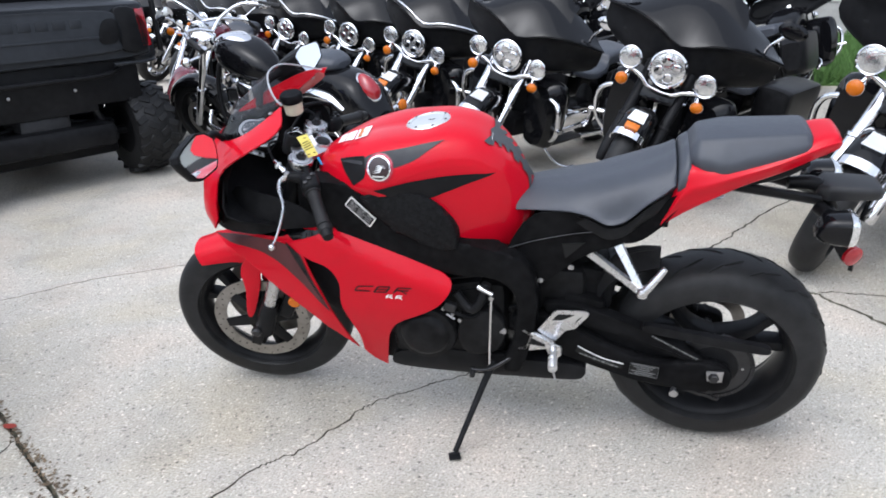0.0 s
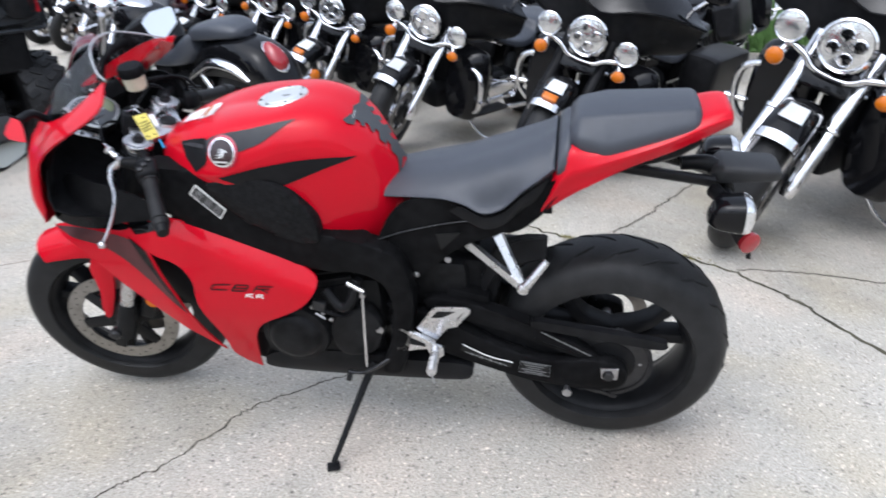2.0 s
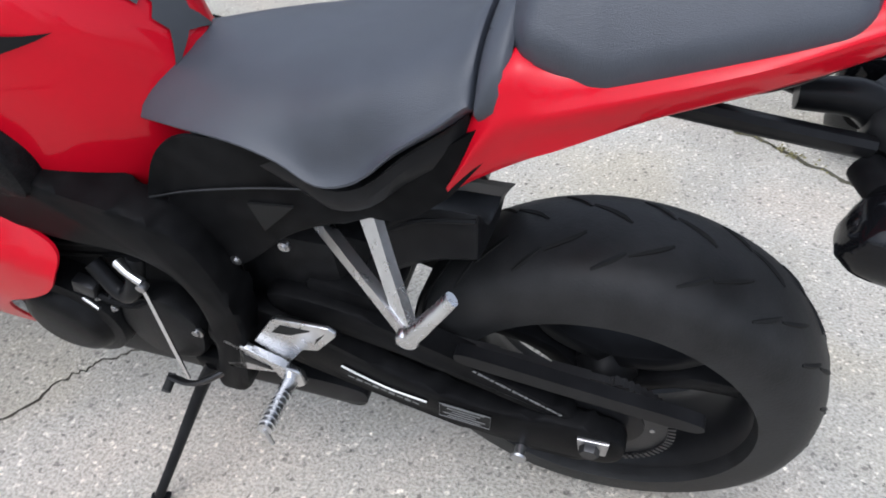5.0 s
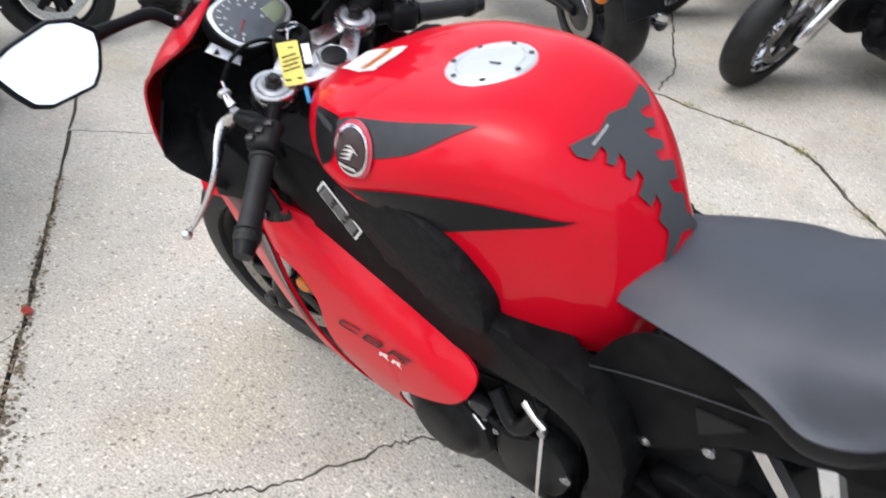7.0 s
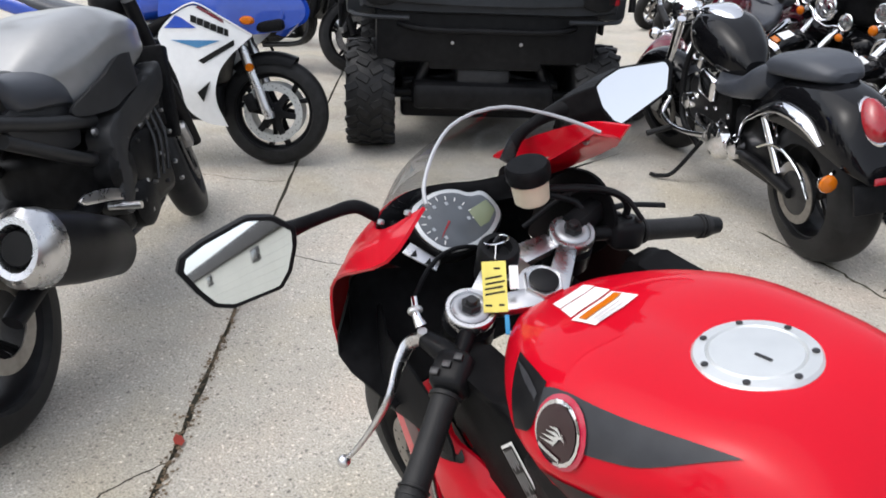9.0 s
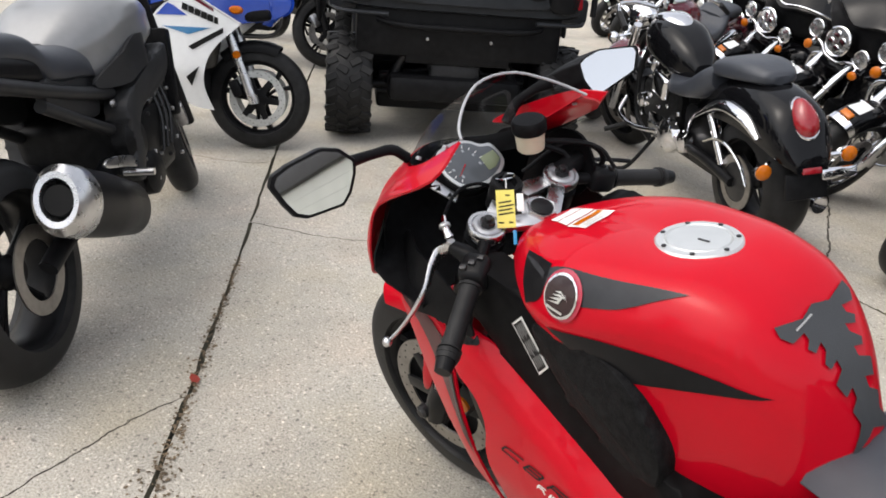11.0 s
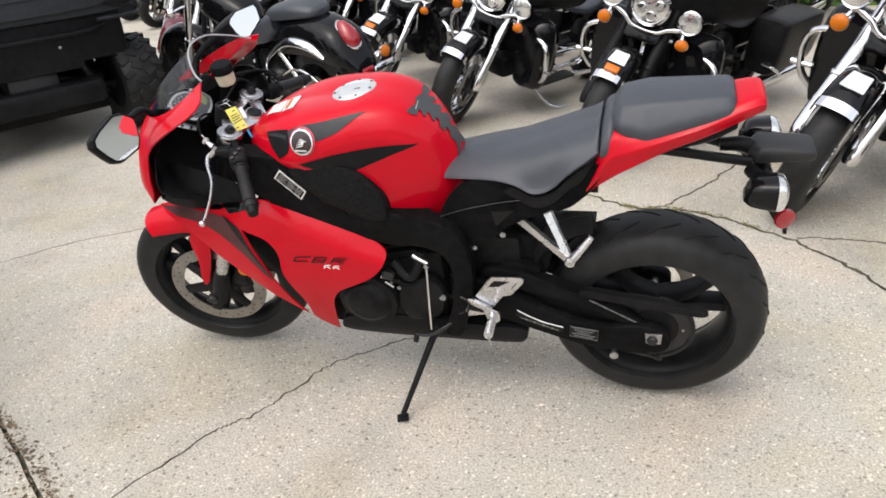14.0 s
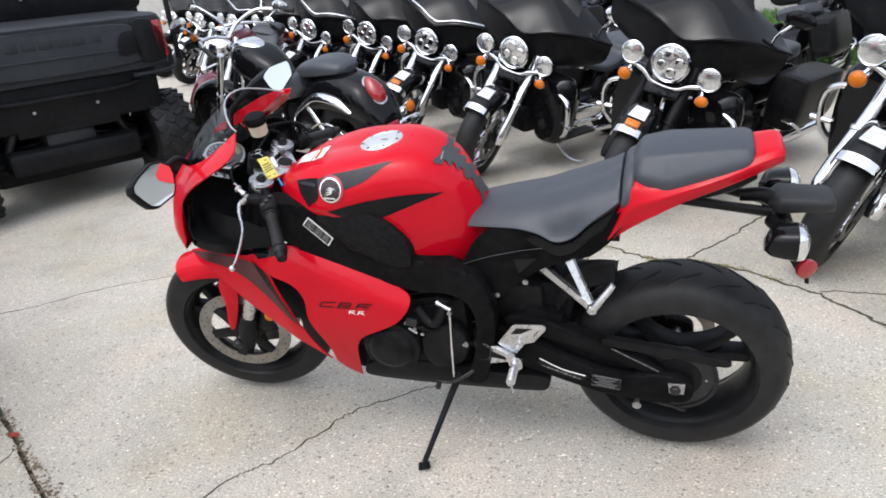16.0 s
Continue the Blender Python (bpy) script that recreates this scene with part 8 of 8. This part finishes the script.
# ---- blue and white sport bike ----
def blue_bike(m):
    t = thing("sport_motorcycle", m, "blue and white sport motorcycle parked beside the joint", "motorcycle")
    fa, ra = Vector((-0.72, 0, 0.305)), Vector((0.72, 0, 0.31))
    wheel(t, fa, 0.303, 0.12, 0.222, 3, Matrix(), 0.165, 0.066, forked=0.01, steel=CAPMETAL)
    wheel(t, ra, 0.312, 0.18, 0.222, 3, Matrix(), 0.0)
    for s in (-1, 1):
        a, b = Vector((-0.47, s * 0.11, 0.95)), Vector((-0.70, s * 0.11, 0.30))
        part("fork_leg", tube([a, a.lerp(b, 0.45), a.lerp(b, 0.48), b], [0.022, 0.022, 0.027, 0.027], 14, 4), ALU, t, "silver fork leg")
        part("fork_foot", tube([b + Vector((0, 0, 0.03)), b - Vector((0.01, 0, 0.02))], 0.03, 12), ALU, t)
        part("caliper", block((0.06, 0.05, 0.1), pose(-0.60, s * 0.085, 0.36, 0, 25, 0), 0.012), SATIN, t)
        part("amber_reflector", turned([(0.0, s * 0.15), (0.02, s * 0.149), (0.023, s * 0.142), (0.023, s * 0.13), (0.0, s * 0.13)], 18, Matrix.Translation((-0.615, 0, 0.555))), ORANGE, t)
        wide = lambda x, z: -(0.236 - 0.3 * max(0, 0.45 - z) - 0.15 * max(0, -0.5 - x))
        proud = lambda x, z: wide(x, z) - 0.0035
        part("side_fairing", panel([(-0.16, 0.71), (-0.236, 0.80), (-0.329, 0.858), (-0.388, 0.868), (-0.655, 0.722, 1), (-0.534, 0.616), (-0.47, 0.526), (-0.44, 0.377), (-0.492, 0.235, 1), (-0.377, 0.248), (-0.276, 0.326), (-0.271, 0.46), (-0.195, 0.632)], wide, 0.005, 0.04, s > 0), WPAINT, t, "white side fairing")
        part("duct", panel([(-0.372, 0.588, 1), (-0.562, 0.70, 1), (-0.563, 0.672, 1), (-0.398, 0.572, 1)], proud, 0.004, 0.04, s > 0), INK, t)
        part("duct", panel([(-0.43, 0.483, 1), (-0.355, 0.42, 1), (-0.382, 0.372, 1)], proud, 0.004, 0.04, s > 0), INK, t)
        part("blue_wedge", panel([(-0.236, 0.688, 1), (-0.495, 0.694, 1), (-0.375, 0.652, 1)], proud, 0.003, 0.04, s > 0), pbr("pale_blue", (0.05, 0.2, 0.4), 0.3, coat=0.5), t)
        part("blue_wedge", panel([(-0.206, 0.746, 1), (-0.269, 0.812, 1), (-0.30, 0.80, 1), (-0.372, 0.752, 1)], proud, 0.003, 0.04, s > 0), BLUE, t)
        up = part("upper_fairing", panel([(-0.18, 0.80, 1), (-0.24, 0.815), (-0.329, 0.868), (-0.388, 0.875), (-0.655, 0.728, 1), (-0.80, 0.75), (-0.90, 0.80), (-0.92, 0.88), (-0.80, 1.02), (-0.62, 1.1), (-0.42, 1.1), (-0.2, 1.0)], lambda x, z: -(0.236 - 0.42 * max(0, -0.5 - x) - 0.35 * max(0, z - 0.9)), 0.005, 0.04, s > 0), BLUE, t, "blue upper fairing")
        part("fairing_edge", tube([(-0.25, s * 0.239, 0.82), (-0.33, s * 0.239, 0.866), (-0.39, s * 0.239, 0.873), (-0.5, s * 0.238, 0.815), (-0.655, s * 0.216, 0.727)], 0.0045, 6, 5), WPAINT, up)
        part("red_flash", panel([(-0.375, 0.855, 1), (-0.392, 0.862, 1), (-0.622, 0.742, 1), (-0.60, 0.735, 1)], lambda x, z: -(0.2395 - 0.42 * max(0, -0.5 - x)), 0.003, 0.04, s > 0), MAROON, up)
        for k in range(6):
            x, z = -0.348 - 0.034 * k, 0.818 - 0.0125 * k
            part("letter_bar", panel([(x, z, 1), (x - 0.03, z - 0.009, 1), (x - 0.026, z - 0.043, 1), (x + 0.004, z - 0.034, 1)], lambda x, z: -(0.2415 - 0.3 * max(0, -0.5 - x)), 0.003, 0.04, s > 0), INK, up)
        part("turn_signal", turned([(0.0, s * 0.235), (0.02, s * 0.233), (0.028, s * 0.222), (0.028, s * 0.19), (0.0, s * 0.19)], 18, Matrix.Translation((-0.63, 0, 0.80)) @ Matrix.Diagonal((1.3, 1, 0.8, 1))), ORANGE, t, "amber turn signal")
    rows = []
    for k in range(7):
        a = radians(66 + 66 * k / 6)
        rows.append([fa + Vector((-math.cos(a) * q, y, math.sin(a) * q)) for y, q in ((-0.075, 0.27), (-0.07, 0.31), (-0.04, 0.328), (0, 0.334), (0.04, 0.328), (0.07, 0.31), (0.075, 0.27))])
    part("front_mudguard", patch(rows, 3, 3, 0.004), SATIN, t)
    part("nose", patch([[(-0.80, 0, 0.72), (-0.79, -0.06, 0.72), (-0.76, -0.12, 0.73)], [(-0.88, 0, 0.84), (-0.86, -0.06, 0.84), (-0.80, -0.12, 0.85)], [(-0.72, 0, 1.02), (-0.71, -0.06, 1.02), (-0.66, -0.12, 1.03)]], 4, 4, 0.004, True), BLUE, t)
    part("windscreen", patch([[(-0.72, 0, 1.02), (-0.71, -0.06, 1.02), (-0.62, -0.13, 1.05)], [(-0.58, 0, 1.14), (-0.57, -0.07, 1.13), (-0.5, -0.13, 1.09)], [(-0.46, 0, 1.21), (-0.45, -0.06, 1.2), (-0.42, -0.12, 1.13)]], 4, 4, 0.0, True), SMOKE, t)
    part("fuel_tank", hull_loft([(-0.38, [(0, 0.93), (0.06, 0.93), (0.1, 0.91), (0.11, 0.88), (0.1, 0.84), (0, 0.82)]), (-0.2, [(0, 1.04), (0.09, 1.03), (0.16, 0.99), (0.18, 0.92), (0.15, 0.82), (0, 0.78)]), (0.0, [(0, 1.0), (0.08, 0.99), (0.14, 0.95), (0.155, 0.88), (0.13, 0.79), (0, 0.75)]), (0.14, [(0, 0.86), (0.04, 0.858), (0.06, 0.845), (0.07, 0.82), (0.06, 0.79), (0, 0.78)])], 4, 4), BLUE, t)
    part("seat", hull_loft([(0.10, [(0, 0.85), (0.06, 0.85), (0.1, 0.83), (0.11, 0.80), (0.1, 0.78), (0, 0.77)]), (0.35, [(0, 0.84), (0.09, 0.84), (0.14, 0.82), (0.15, 0.79), (0.13, 0.77), (0, 0.76)]), (0.7, [(0, 0.93), (0.06, 0.93), (0.1, 0.91), (0.1, 0.88), (0.09, 0.86), (0, 0.85)])], 4, 3), SEAT, t)
    part("tail", hull_loft([(0.3, [(0, 0.80), (0.08, 0.8), (0.14, 0.78), (0.145, 0.74), (0.12, 0.70), (0, 0.68)]), (0.7, [(0, 0.90), (0.07, 0.895), (0.11, 0.87), (0.11, 0.83), (0.09, 0.80), (0, 0.78)]), (0.95, [(0, 0.95), (0.03, 0.948), (0.05, 0.935), (0.05, 0.92), (0.04, 0.9), (0, 0.89)])], 4, 3), BLUE, t)
    part("engine", block((0.5, 0.3, 0.4), Matrix.Translation((-0.02, 0, 0.48)), 0.05), ENGINE, t)
    part("radiator", block((0.10, 0.40, 0.42), pose(-0.40, 0, 0.56, 0, -12, 0), 0.02), MATT, t, "black radiator behind the fairing")
    part("belly", block((0.30, 0.36, 0.20), pose(-0.30, 0, 0.36), 0.04), SATIN, t)
    part("nose_floor", block((0.30, 0.34, 0.06), pose(-0.66, 0, 0.76, 0, 10, 0), 0.02), MATT, t)
    for s in (-1, 1):
        part("frame_spar", tube([(-0.42, s * 0.1, 0.86), (-0.1, s * 0.17, 0.72), (0.14, s * 0.15, 0.45)], 0.035, 12, 4), FRAME, t)
        part("swingarm", tube([(0.15, s * 0.12, 0.42), (0.72, s * 0.12, 0.31)], 0.03, 12), ALU, t)
    part("side_stand", tube([(0.05, -0.15, 0.28), (0.0, -0.30, 0.06)], 0.012, 10), SATIN, t)
    return t


first_blue = blue_bike(place((-0.72, 0, 0), (-3.64, 0.70), 236, 7))
copy_thing(first_naked, place((-0.76, 0, 0), (-5.75, 2.25), 232, 7))
copy_thing(first_blue, place((-0.72, 0, 0), (-6.6, 3.3), 232, 7))

# ---- utility vehicle from behind ----
def utility_vehicle(m):
    t = thing("utility_vehicle", m, "dark grey side-by-side utility vehicle seen from behind", "utility vehicle")
    rnd = random.Random(3)
    for s in (-1, 1):
        for x, r in ((0.75, 0.335), (-1.2, 0.335)):
            w = new("wheel")
            w.parent = t
            m2 = Matrix.Translation((x, s * 0.68, r))
            ty = part("tyre", turned([(0.17, -0.13), (0.24, -0.145), (0.29, -0.14), (0.315, -0.11), (0.318, 0.0), (0.315, 0.11), (0.29, 0.14), (0.24, 0.145), (0.17, 0.13)], 48, m2, caps=False), RUBBER, w, "knobbly off-road tyre")
            bm = bmesh.new()
            for i in range(20):
                for row, (y, tw) in enumerate(((-0.108, 24), (-0.04, -30), (0.04, 30), (0.108, -24))):
                    a = 2 * math.pi * (i + 0.5 * (row % 2)) / 20
                    block((0.03, 0.075, 0.045), m2 @ Matrix.Rotation(-a, 4, "Y") @ Matrix.Translation((0.312 - 0.006 * (row in (0, 3)), y, 0)) @ Matrix.Rotation(radians(tw), 4, "X"), 0.004, bm, seg=1)
            tagged(part("tread_lug", bm, RUBBER, ty), kind="stuff")
            part("rim", turned([(0.175, -0.12), (0.16, -0.11), (0.14, 0.0), (0.10, s * 0.08), (0.0, s * 0.08)], 32, m2), SATIN, w)
    part("bed", hull_loft([
        (0.10, [(0, 0.74), (0.5, 0.74), (0.70, 0.76), (0.74, 0.80), (0.74, 1.08), (0.70, 1.12)]),
        (0.95, [(0, 0.74), (0.5, 0.74), (0.70, 0.76), (0.74, 0.80), (0.74, 1.08), (0.70, 1.12)]),
        (1.08, [(0, 0.76), (0.5, 0.76), (0.68, 0.78), (0.71, 0.82), (0.71, 1.06), (0.68, 1.10)])], 2, 2), UTVPLASTIC, t, "dark grey plastic cargo bed")
    tg = part("tailgate", slab([(-0.50, 0.80), (-0.54, 0.84), (-0.54, 1.02), (-0.46, 1.08), (0.46, 1.08), (0.54, 1.02), (0.54, 0.84), (0.50, 0.80)], 0, 0.035, 0.01, m=Matrix.Translation((1.085, 0, 0)) @ Matrix.Rotation(radians(-90), 4, "Z")), UTVPLASTIC, t, "dark grey tailgate")
    part("tailgate_crease", slab([(-0.42, 0.90, 1), (-0.40, 0.915, 1), (0.40, 0.915, 1), (0.42, 0.90, 1)], 0, 0.008, 0.003, m=Matrix.Translation((1.12, 0, 0)) @ Matrix.Rotation(radians(-90), 4, "Z")), UTVPLASTIC, tg)
    for k in range(6):
        part("letter_bar", block((0.006, 0.075, 0.055), Matrix.Translation((1.121, -0.25 + 0.1 * k, 1.0)), 0.002), UTVPLASTIC, tg)
    for s in (-1, 1):
        part("corner_panel", slab([(-0.09, 0.78), (-0.09, 1.0), (0.0, 1.09), (0.10, 1.09), (0.13, 1.05), (0.13, 0.80)], 0, 0.05, 0.01, m=Matrix.Translation((1.07, s * 0.62, 0)) @ Matrix.Rotation(radians(-90), 4, "Z") @ Matrix.Diagonal((s, 1, 1, 1))), SATIN, t)
        tl = part("tail_lamp", block((0.03, 0.075, 0.25), pose(1.105, s * 0.675, 0.945, 6, 0, 0), 0.012), REDLENS, t, "upright red tail lamp")
        part("bumper_bar", tube([(0.90, s * 0.55, 0.70), (1.02, s * 0.5, 0.68), (1.08, s * 0.34, 0.66), (1.09, 0, 0.66)], 0.018, 10, 5), SATIN, t)
        part("bumper_lip", tube([(0.92, s * 0.80, 0.735), (1.06, s * 0.72, 0.725), (1.11, s * 0.45, 0.725)], 0.012, 8, 5), UTVPLASTIC, t)
        part("suspension_arm", tube([(0.75, s * 0.12, 0.30), (0.76, s * 0.5, 0.30)], 0.022, 10), SATIN, t)
        part("suspension_arm", tube([(0.75, s * 0.14, 0.46), (0.76, s * 0.48, 0.40)], 0.018, 10), SATIN, t)
        part("shock", tube([(0.82, s * 0.25, 0.74), (0.80, s * 0.42, 0.36)], 0.032, 12), DARKMETAL, t)
        part("roll_bar", tube([(0.05, s * 0.70, 1.1), (0.0, s * 0.68, 1.5), (-0.1, s * 0.62, 1.92), (-0.9, s * 0.60, 1.95)], 0.025, 12, 5), SATIN, t)
        part("rear_post", tube([(1.0, s * 0.83, 0.78), (0.95, s * 0.82, 1.6)], 0.02, 10), SATIN, t)
        side = part("cab_side", slab([(-1.0, 0.62, 1), (0.08, 0.62, 1), (0.08, 1.62, 1), (-0.06, 1.88, 1), (-0.72, 1.86, 1), (-1.0, 1.25, 1)], s * 0.93, s * 0.90, 0.01), SATIN, t, "dark cab side with a window net")
        for k in range(5):
            part("net_strap", block((0.7, 0.012, 0.03), pose(-0.42, s * 0.94, 1.1 + 0.13 * k), 0.003), UTVPLASTIC, side)
        part("front_fender", block((0.8, 0.3, 0.12), Matrix.Translation((-1.2, s * 0.62, 0.78)), 0.05), UTVPLASTIC, t)
    for s in (-1, 1):
        part("bed_support", block((0.7, 0.3, 0.16), Matrix.Translation((0.62, s * 0.66, 0.80)), 0.03), UTVPLASTIC, t)
        part("drive_shaft", tube([(0.75, s * 0.1, 0.36), (0.75, s * 0.56, 0.335)], [0.035, 0.03], 12), SATIN, t)
    # added sheet that stops light from passing under the vehicle
    part("skid_wall", block((0.03, 1.12, 0.52), Matrix.Translation((0.42, 0, 0.52)), 0.01), SATIN, t)
    # dark block for the machinery and the shade between the rear wheels
    part("axle_guard", block((0.5, 0.86, 0.16), Matrix.Translation((0.72, 0, 0.36)), 0.04), SATIN, t)
    part("rear_frame", block((0.12, 1.3, 0.32), Matrix.Translation((0.9, 0, 0.72)), 0.03), SATIN, t)
    part("hitch_plate", block((0.03, 0.66, 0.23), Matrix.Translation((1.0, 0, 0.54)), 0.01), SATIN, t, "dark rear cover plate")
    for y in (-0.2, 0.2):
        part("plate_bolt", turned([(0.0, 0.012), (0.01, 0.01), (0.012, 0.0)], 10, Matrix.Translation((1.015, y, 0.58)) @ Matrix.Rotation(radians(-90), 4, "Z")), STEEL, t)
    part("underbody", block((2.0, 1.0, 0.26), Matrix.Translation((-0.25, 0, 0.31)), 0.03), SATIN, t)
    part("gearbox", block((0.4, 0.34, 0.26), Matrix.Translation((0.7, 0, 0.42)), 0.05), DARKMETAL, t)
    part("cab", block((1.0, 1.36, 0.34), Matrix.Translation((-0.5, 0, 0.62)), 0.05), UTVPLASTIC, t)
    part("seat_bench", block((0.2, 1.2, 0.5), pose(-0.05, 0, 1.0, 0, 10, 0), 0.05), SEAT, t)
    back = part("cab_back", slab([(-0.84, 0.9), (-0.84, 1.2), (-0.98, 1.24), (-0.98, 1.75), (-0.84, 1.9), (0.84, 1.9), (0.98, 1.75), (0.98, 1.24), (0.84, 1.2), (0.84, 0.9)], 0, 0.04, 0.01, m=Matrix.Translation((0.06, 0, 0)) @ Matrix.Rotation(radians(-90), 4, "Z")), SATIN, t, "black cab back panel")
    for y in (-0.5, -0.3, -0.1, 0.1, 0.3, 0.5):
        part("panel_stud", turned([(0.0, 0.012), (0.01, 0.01), (0.013, 0.0)], 10, Matrix.Translation((0.1, y, 1.36)) @ Matrix.Rotation(radians(-90), 4, "Z")), STEEL, back)
    for s in (-1, 1):
        part("tailgate_recess", slab([(0.0, 0.86), (0.05, 1.02), (0.16, 1.02), (0.15, 0.86)], 0, 0.006, 0.003, m=Matrix.Translation((1.122, s * 0.36, 0)) @ Matrix.Rotation(radians(-90), 4, "Z") @ Matrix.Diagonal((-s, 1, 1, 1))), SATIN, t)
    part("bonnet", block((0.7, 1.0, 0.3), pose(-1.3, 0, 0.82, 0, -8, 0), 0.08), UTVPLASTIC, t)
    upper = ("bed", "tailgate", "corner_panel", "tail_lamp", "bumper", "rear_post", "letter_bar", "tailgate_recess", "hitch_plate", "plate_bolt")
    for ob in t.children_recursive:                     # the bed sits high over the wheels
        if ob.type == "MESH" and ob.name.startswith(upper):
            for v in ob.data.vertices:
                v.co = Vector((v.co.x - 0.06, v.co.y * 1.01, v.co.z + 0.10))
    return t


utility_vehicle(place((0.75, 0, 0.33), (-3.40, 1.97), -31, 0))

# ---- wall and grass behind ----
BRICK = pbr("painted_brick", (0.47, 0.46, 0.43), 0.7, var=0.12, scale=20, bump=0.3, bump_scale=60)
MORTAR = pbr("mortar", (0.36, 0.35, 0.33), 0.9, var=0.15)
wall = tagged(part("wall_north", block((30, 0.3, 4.0), pose(0, 12.0, 2.0, 0, 0, -4), 0), MORTAR), "white painted brick wall behind the yard", "wall", kind="structure")
bm = block((0.215, 0.02, 0.068), None, 0.004, seg=1)
first = part("brick", bm, BRICK, wall)
for row in range(14):
    for col in range(21):
        ob = first if row == col == 0 else new("brick", first.data)
        ob.parent = wall
        ob.matrix_world = pose(0, 12.0, 0, 0, 0, -4) @ pose(1.0 + col * 0.225 + 0.11 * (row % 2), -0.155, 0.65 + row * 0.078)

# grass strip along the wall
def grass_strip(x0, x1, y0, y1, count):
    rnd = random.Random(11)
    verts, faces = [], []
    for i in range(count):
        x, y, h = rnd.uniform(x0, x1), rnd.uniform(y0, y1), rnd.uniform(0.05, 0.16)
        a = rnd.uniform(0, 6.28)
        dx, dy = 0.012 * math.cos(a), 0.012 * math.sin(a)
        lx, ly = rnd.uniform(-0.06, 0.06), rnd.uniform(-0.06, 0.06)
        k = len(verts)
        verts += [(x - dx, y - dy, 0), (x + dx, y + dy, 0), (x + lx + dx * 0.4, y + ly, h), (x + lx * 1.6, y + ly * 1.6, h * 1.25)]
        faces += [(k, k + 1, k + 2), (k, k + 2, k + 3)]
    me = bpy.data.meshes.new("grass")
    me.from_pydata(verts, [], faces)
    me.materials.append(GRASS)
    return tagged(new("grass", me), "strip of green grass along the painted wall", "grass", kind="stuff")


grass_strip(1.9, 8.0, 6.8, 11.7, 26000)
tagged(part("lawn", block((6.1, 4.9, 0.02), Matrix.Translation((4.95, 9.25, 0.012)), 0.004), GRASS), "green lawn strip beside the yard", "lawn", kind="structure")

# white building beside the yard: only the mirrors and glossy paint show it
def side_building(m):
    t = thing("building", m, "low flat-roofed white clapboard building with a dark coping", "building")
    siding = pbr("white_clapboard", (0.42, 0.43, 0.40), 0.7, var=0.08, scale=3)
    dark = pbr("dark_coping", (0.03, 0.03, 0.032), 0.85, var=0.3, scale=8, bump=0.4)
    wall = part("wall", block((20, 4.0, 2.4), Matrix.Translation((10, 2.0, 1.2)), 0.01), siding, t)
    for k in range(15):
        part("clapboard", block((20.02, 0.02, 0.145), pose(10, -0.012, 0.10 + 0.15 * k, 6, 0, 0), 0.003, seg=1), siding, wall)
    part("coping", block((20.2, 4.2, 0.30), Matrix.Translation((10, 2.0, 2.45)), 0.01), dark, t)
    for x in (7.6, 13.0):
        w = part("vent", block((0.62, 0.06, 0.26), Matrix.Translation((x, -0.03, 2.10)), 0.01), dark, t)
        part("pane", block((0.52, 0.02, 0.18), Matrix.Translation((x, -0.065, 2.10)), 0.004), pbr("dark_pane", (0.02, 0.022, 0.025), 0.1), w)
    return t


side_building(pose(5.0, 1.70, 0, 0, 0, -8.4))


# a mirror shows one tree; the unseen row is added to darken reflections
def tree(m, label):
    t = thing("tree", m, label, "tree", "trees along the street")
    rnd = random.Random(8)
    bark = pbr("bark", (0.10, 0.075, 0.055), 0.9, var=0.4, scale=25, bump=0.6, bump_scale=60)
    bm = tube([(0, 0, 0), (0.05, 0.02, 1.2), (0, 0.06, 2.4), (0.1, 0, 3.6)], [0.22, 0.17, 0.14, 0.08], 10, 4)
    for k in range(7):
        a = 2.4 * k
        z = 1.8 + 0.28 * k
        tube([(0.03, 0.03, z), (0.6 * math.cos(a), 0.6 * math.sin(a), z + 0.5), (1.3 * math.cos(a), 1.3 * math.sin(a), z + 0.9)], [0.07, 0.05, 0.02], 7, 3, bm)
    part("trunk", bm, bark, t)
    verts, faces = [], []
    for k in range(34):
        a, h = rnd.uniform(0, 6.28), rnd.uniform(0, 1)
        r = (1.9 - 1.1 * h) * rnd.uniform(0.35, 1.0)
        c = Vector((r * math.cos(a), r * math.sin(a), 2.3 + 3.4 * h))
        for j in range(60):
            p = c + Vector((rnd.gauss(0, 0.33), rnd.gauss(0, 0.33), rnd.gauss(0, 0.28)))
            u = Vector((rnd.uniform(-1, 1), rnd.uniform(-1, 1), rnd.uniform(-0.6, 0.6))).normalized() * rnd.uniform(0.06, 0.12)
            v = u.orthogonal().normalized() * rnd.uniform(0.03, 0.06)
            q = len(verts)
            verts += [tuple(p - u), tuple(p + v), tuple(p + u), tuple(p - v)]
            faces.append((q, q + 1, q + 2, q + 3))
    me = bpy.data.meshes.new("crown")
    me.from_pydata(verts, [], faces)
    me.materials.append(pbr("leaf_green", (0.045, 0.075, 0.022), 0.6, var=0.5, scale=3))
    crown = new("crown", me)
    crown.parent = t
    return t


rnd = random.Random(17)
first_tree = tree(pose(-14, -13, 0), "leafy green tree added behind the yard to screen the low sky")
for x, y in ((-9.5, -14.5), (-5, -13), (-1, -14), (3, -13.2), (7.5, -14.6), (12, -13), (16.5, -14), (-18, -9), (-20, -4)):
    copy_thing(first_tree, pose(x, y, 0, 0, 0, rnd.uniform(0, 360)) @ Matrix.Scale(rnd.uniform(0.85, 1.2), 4))
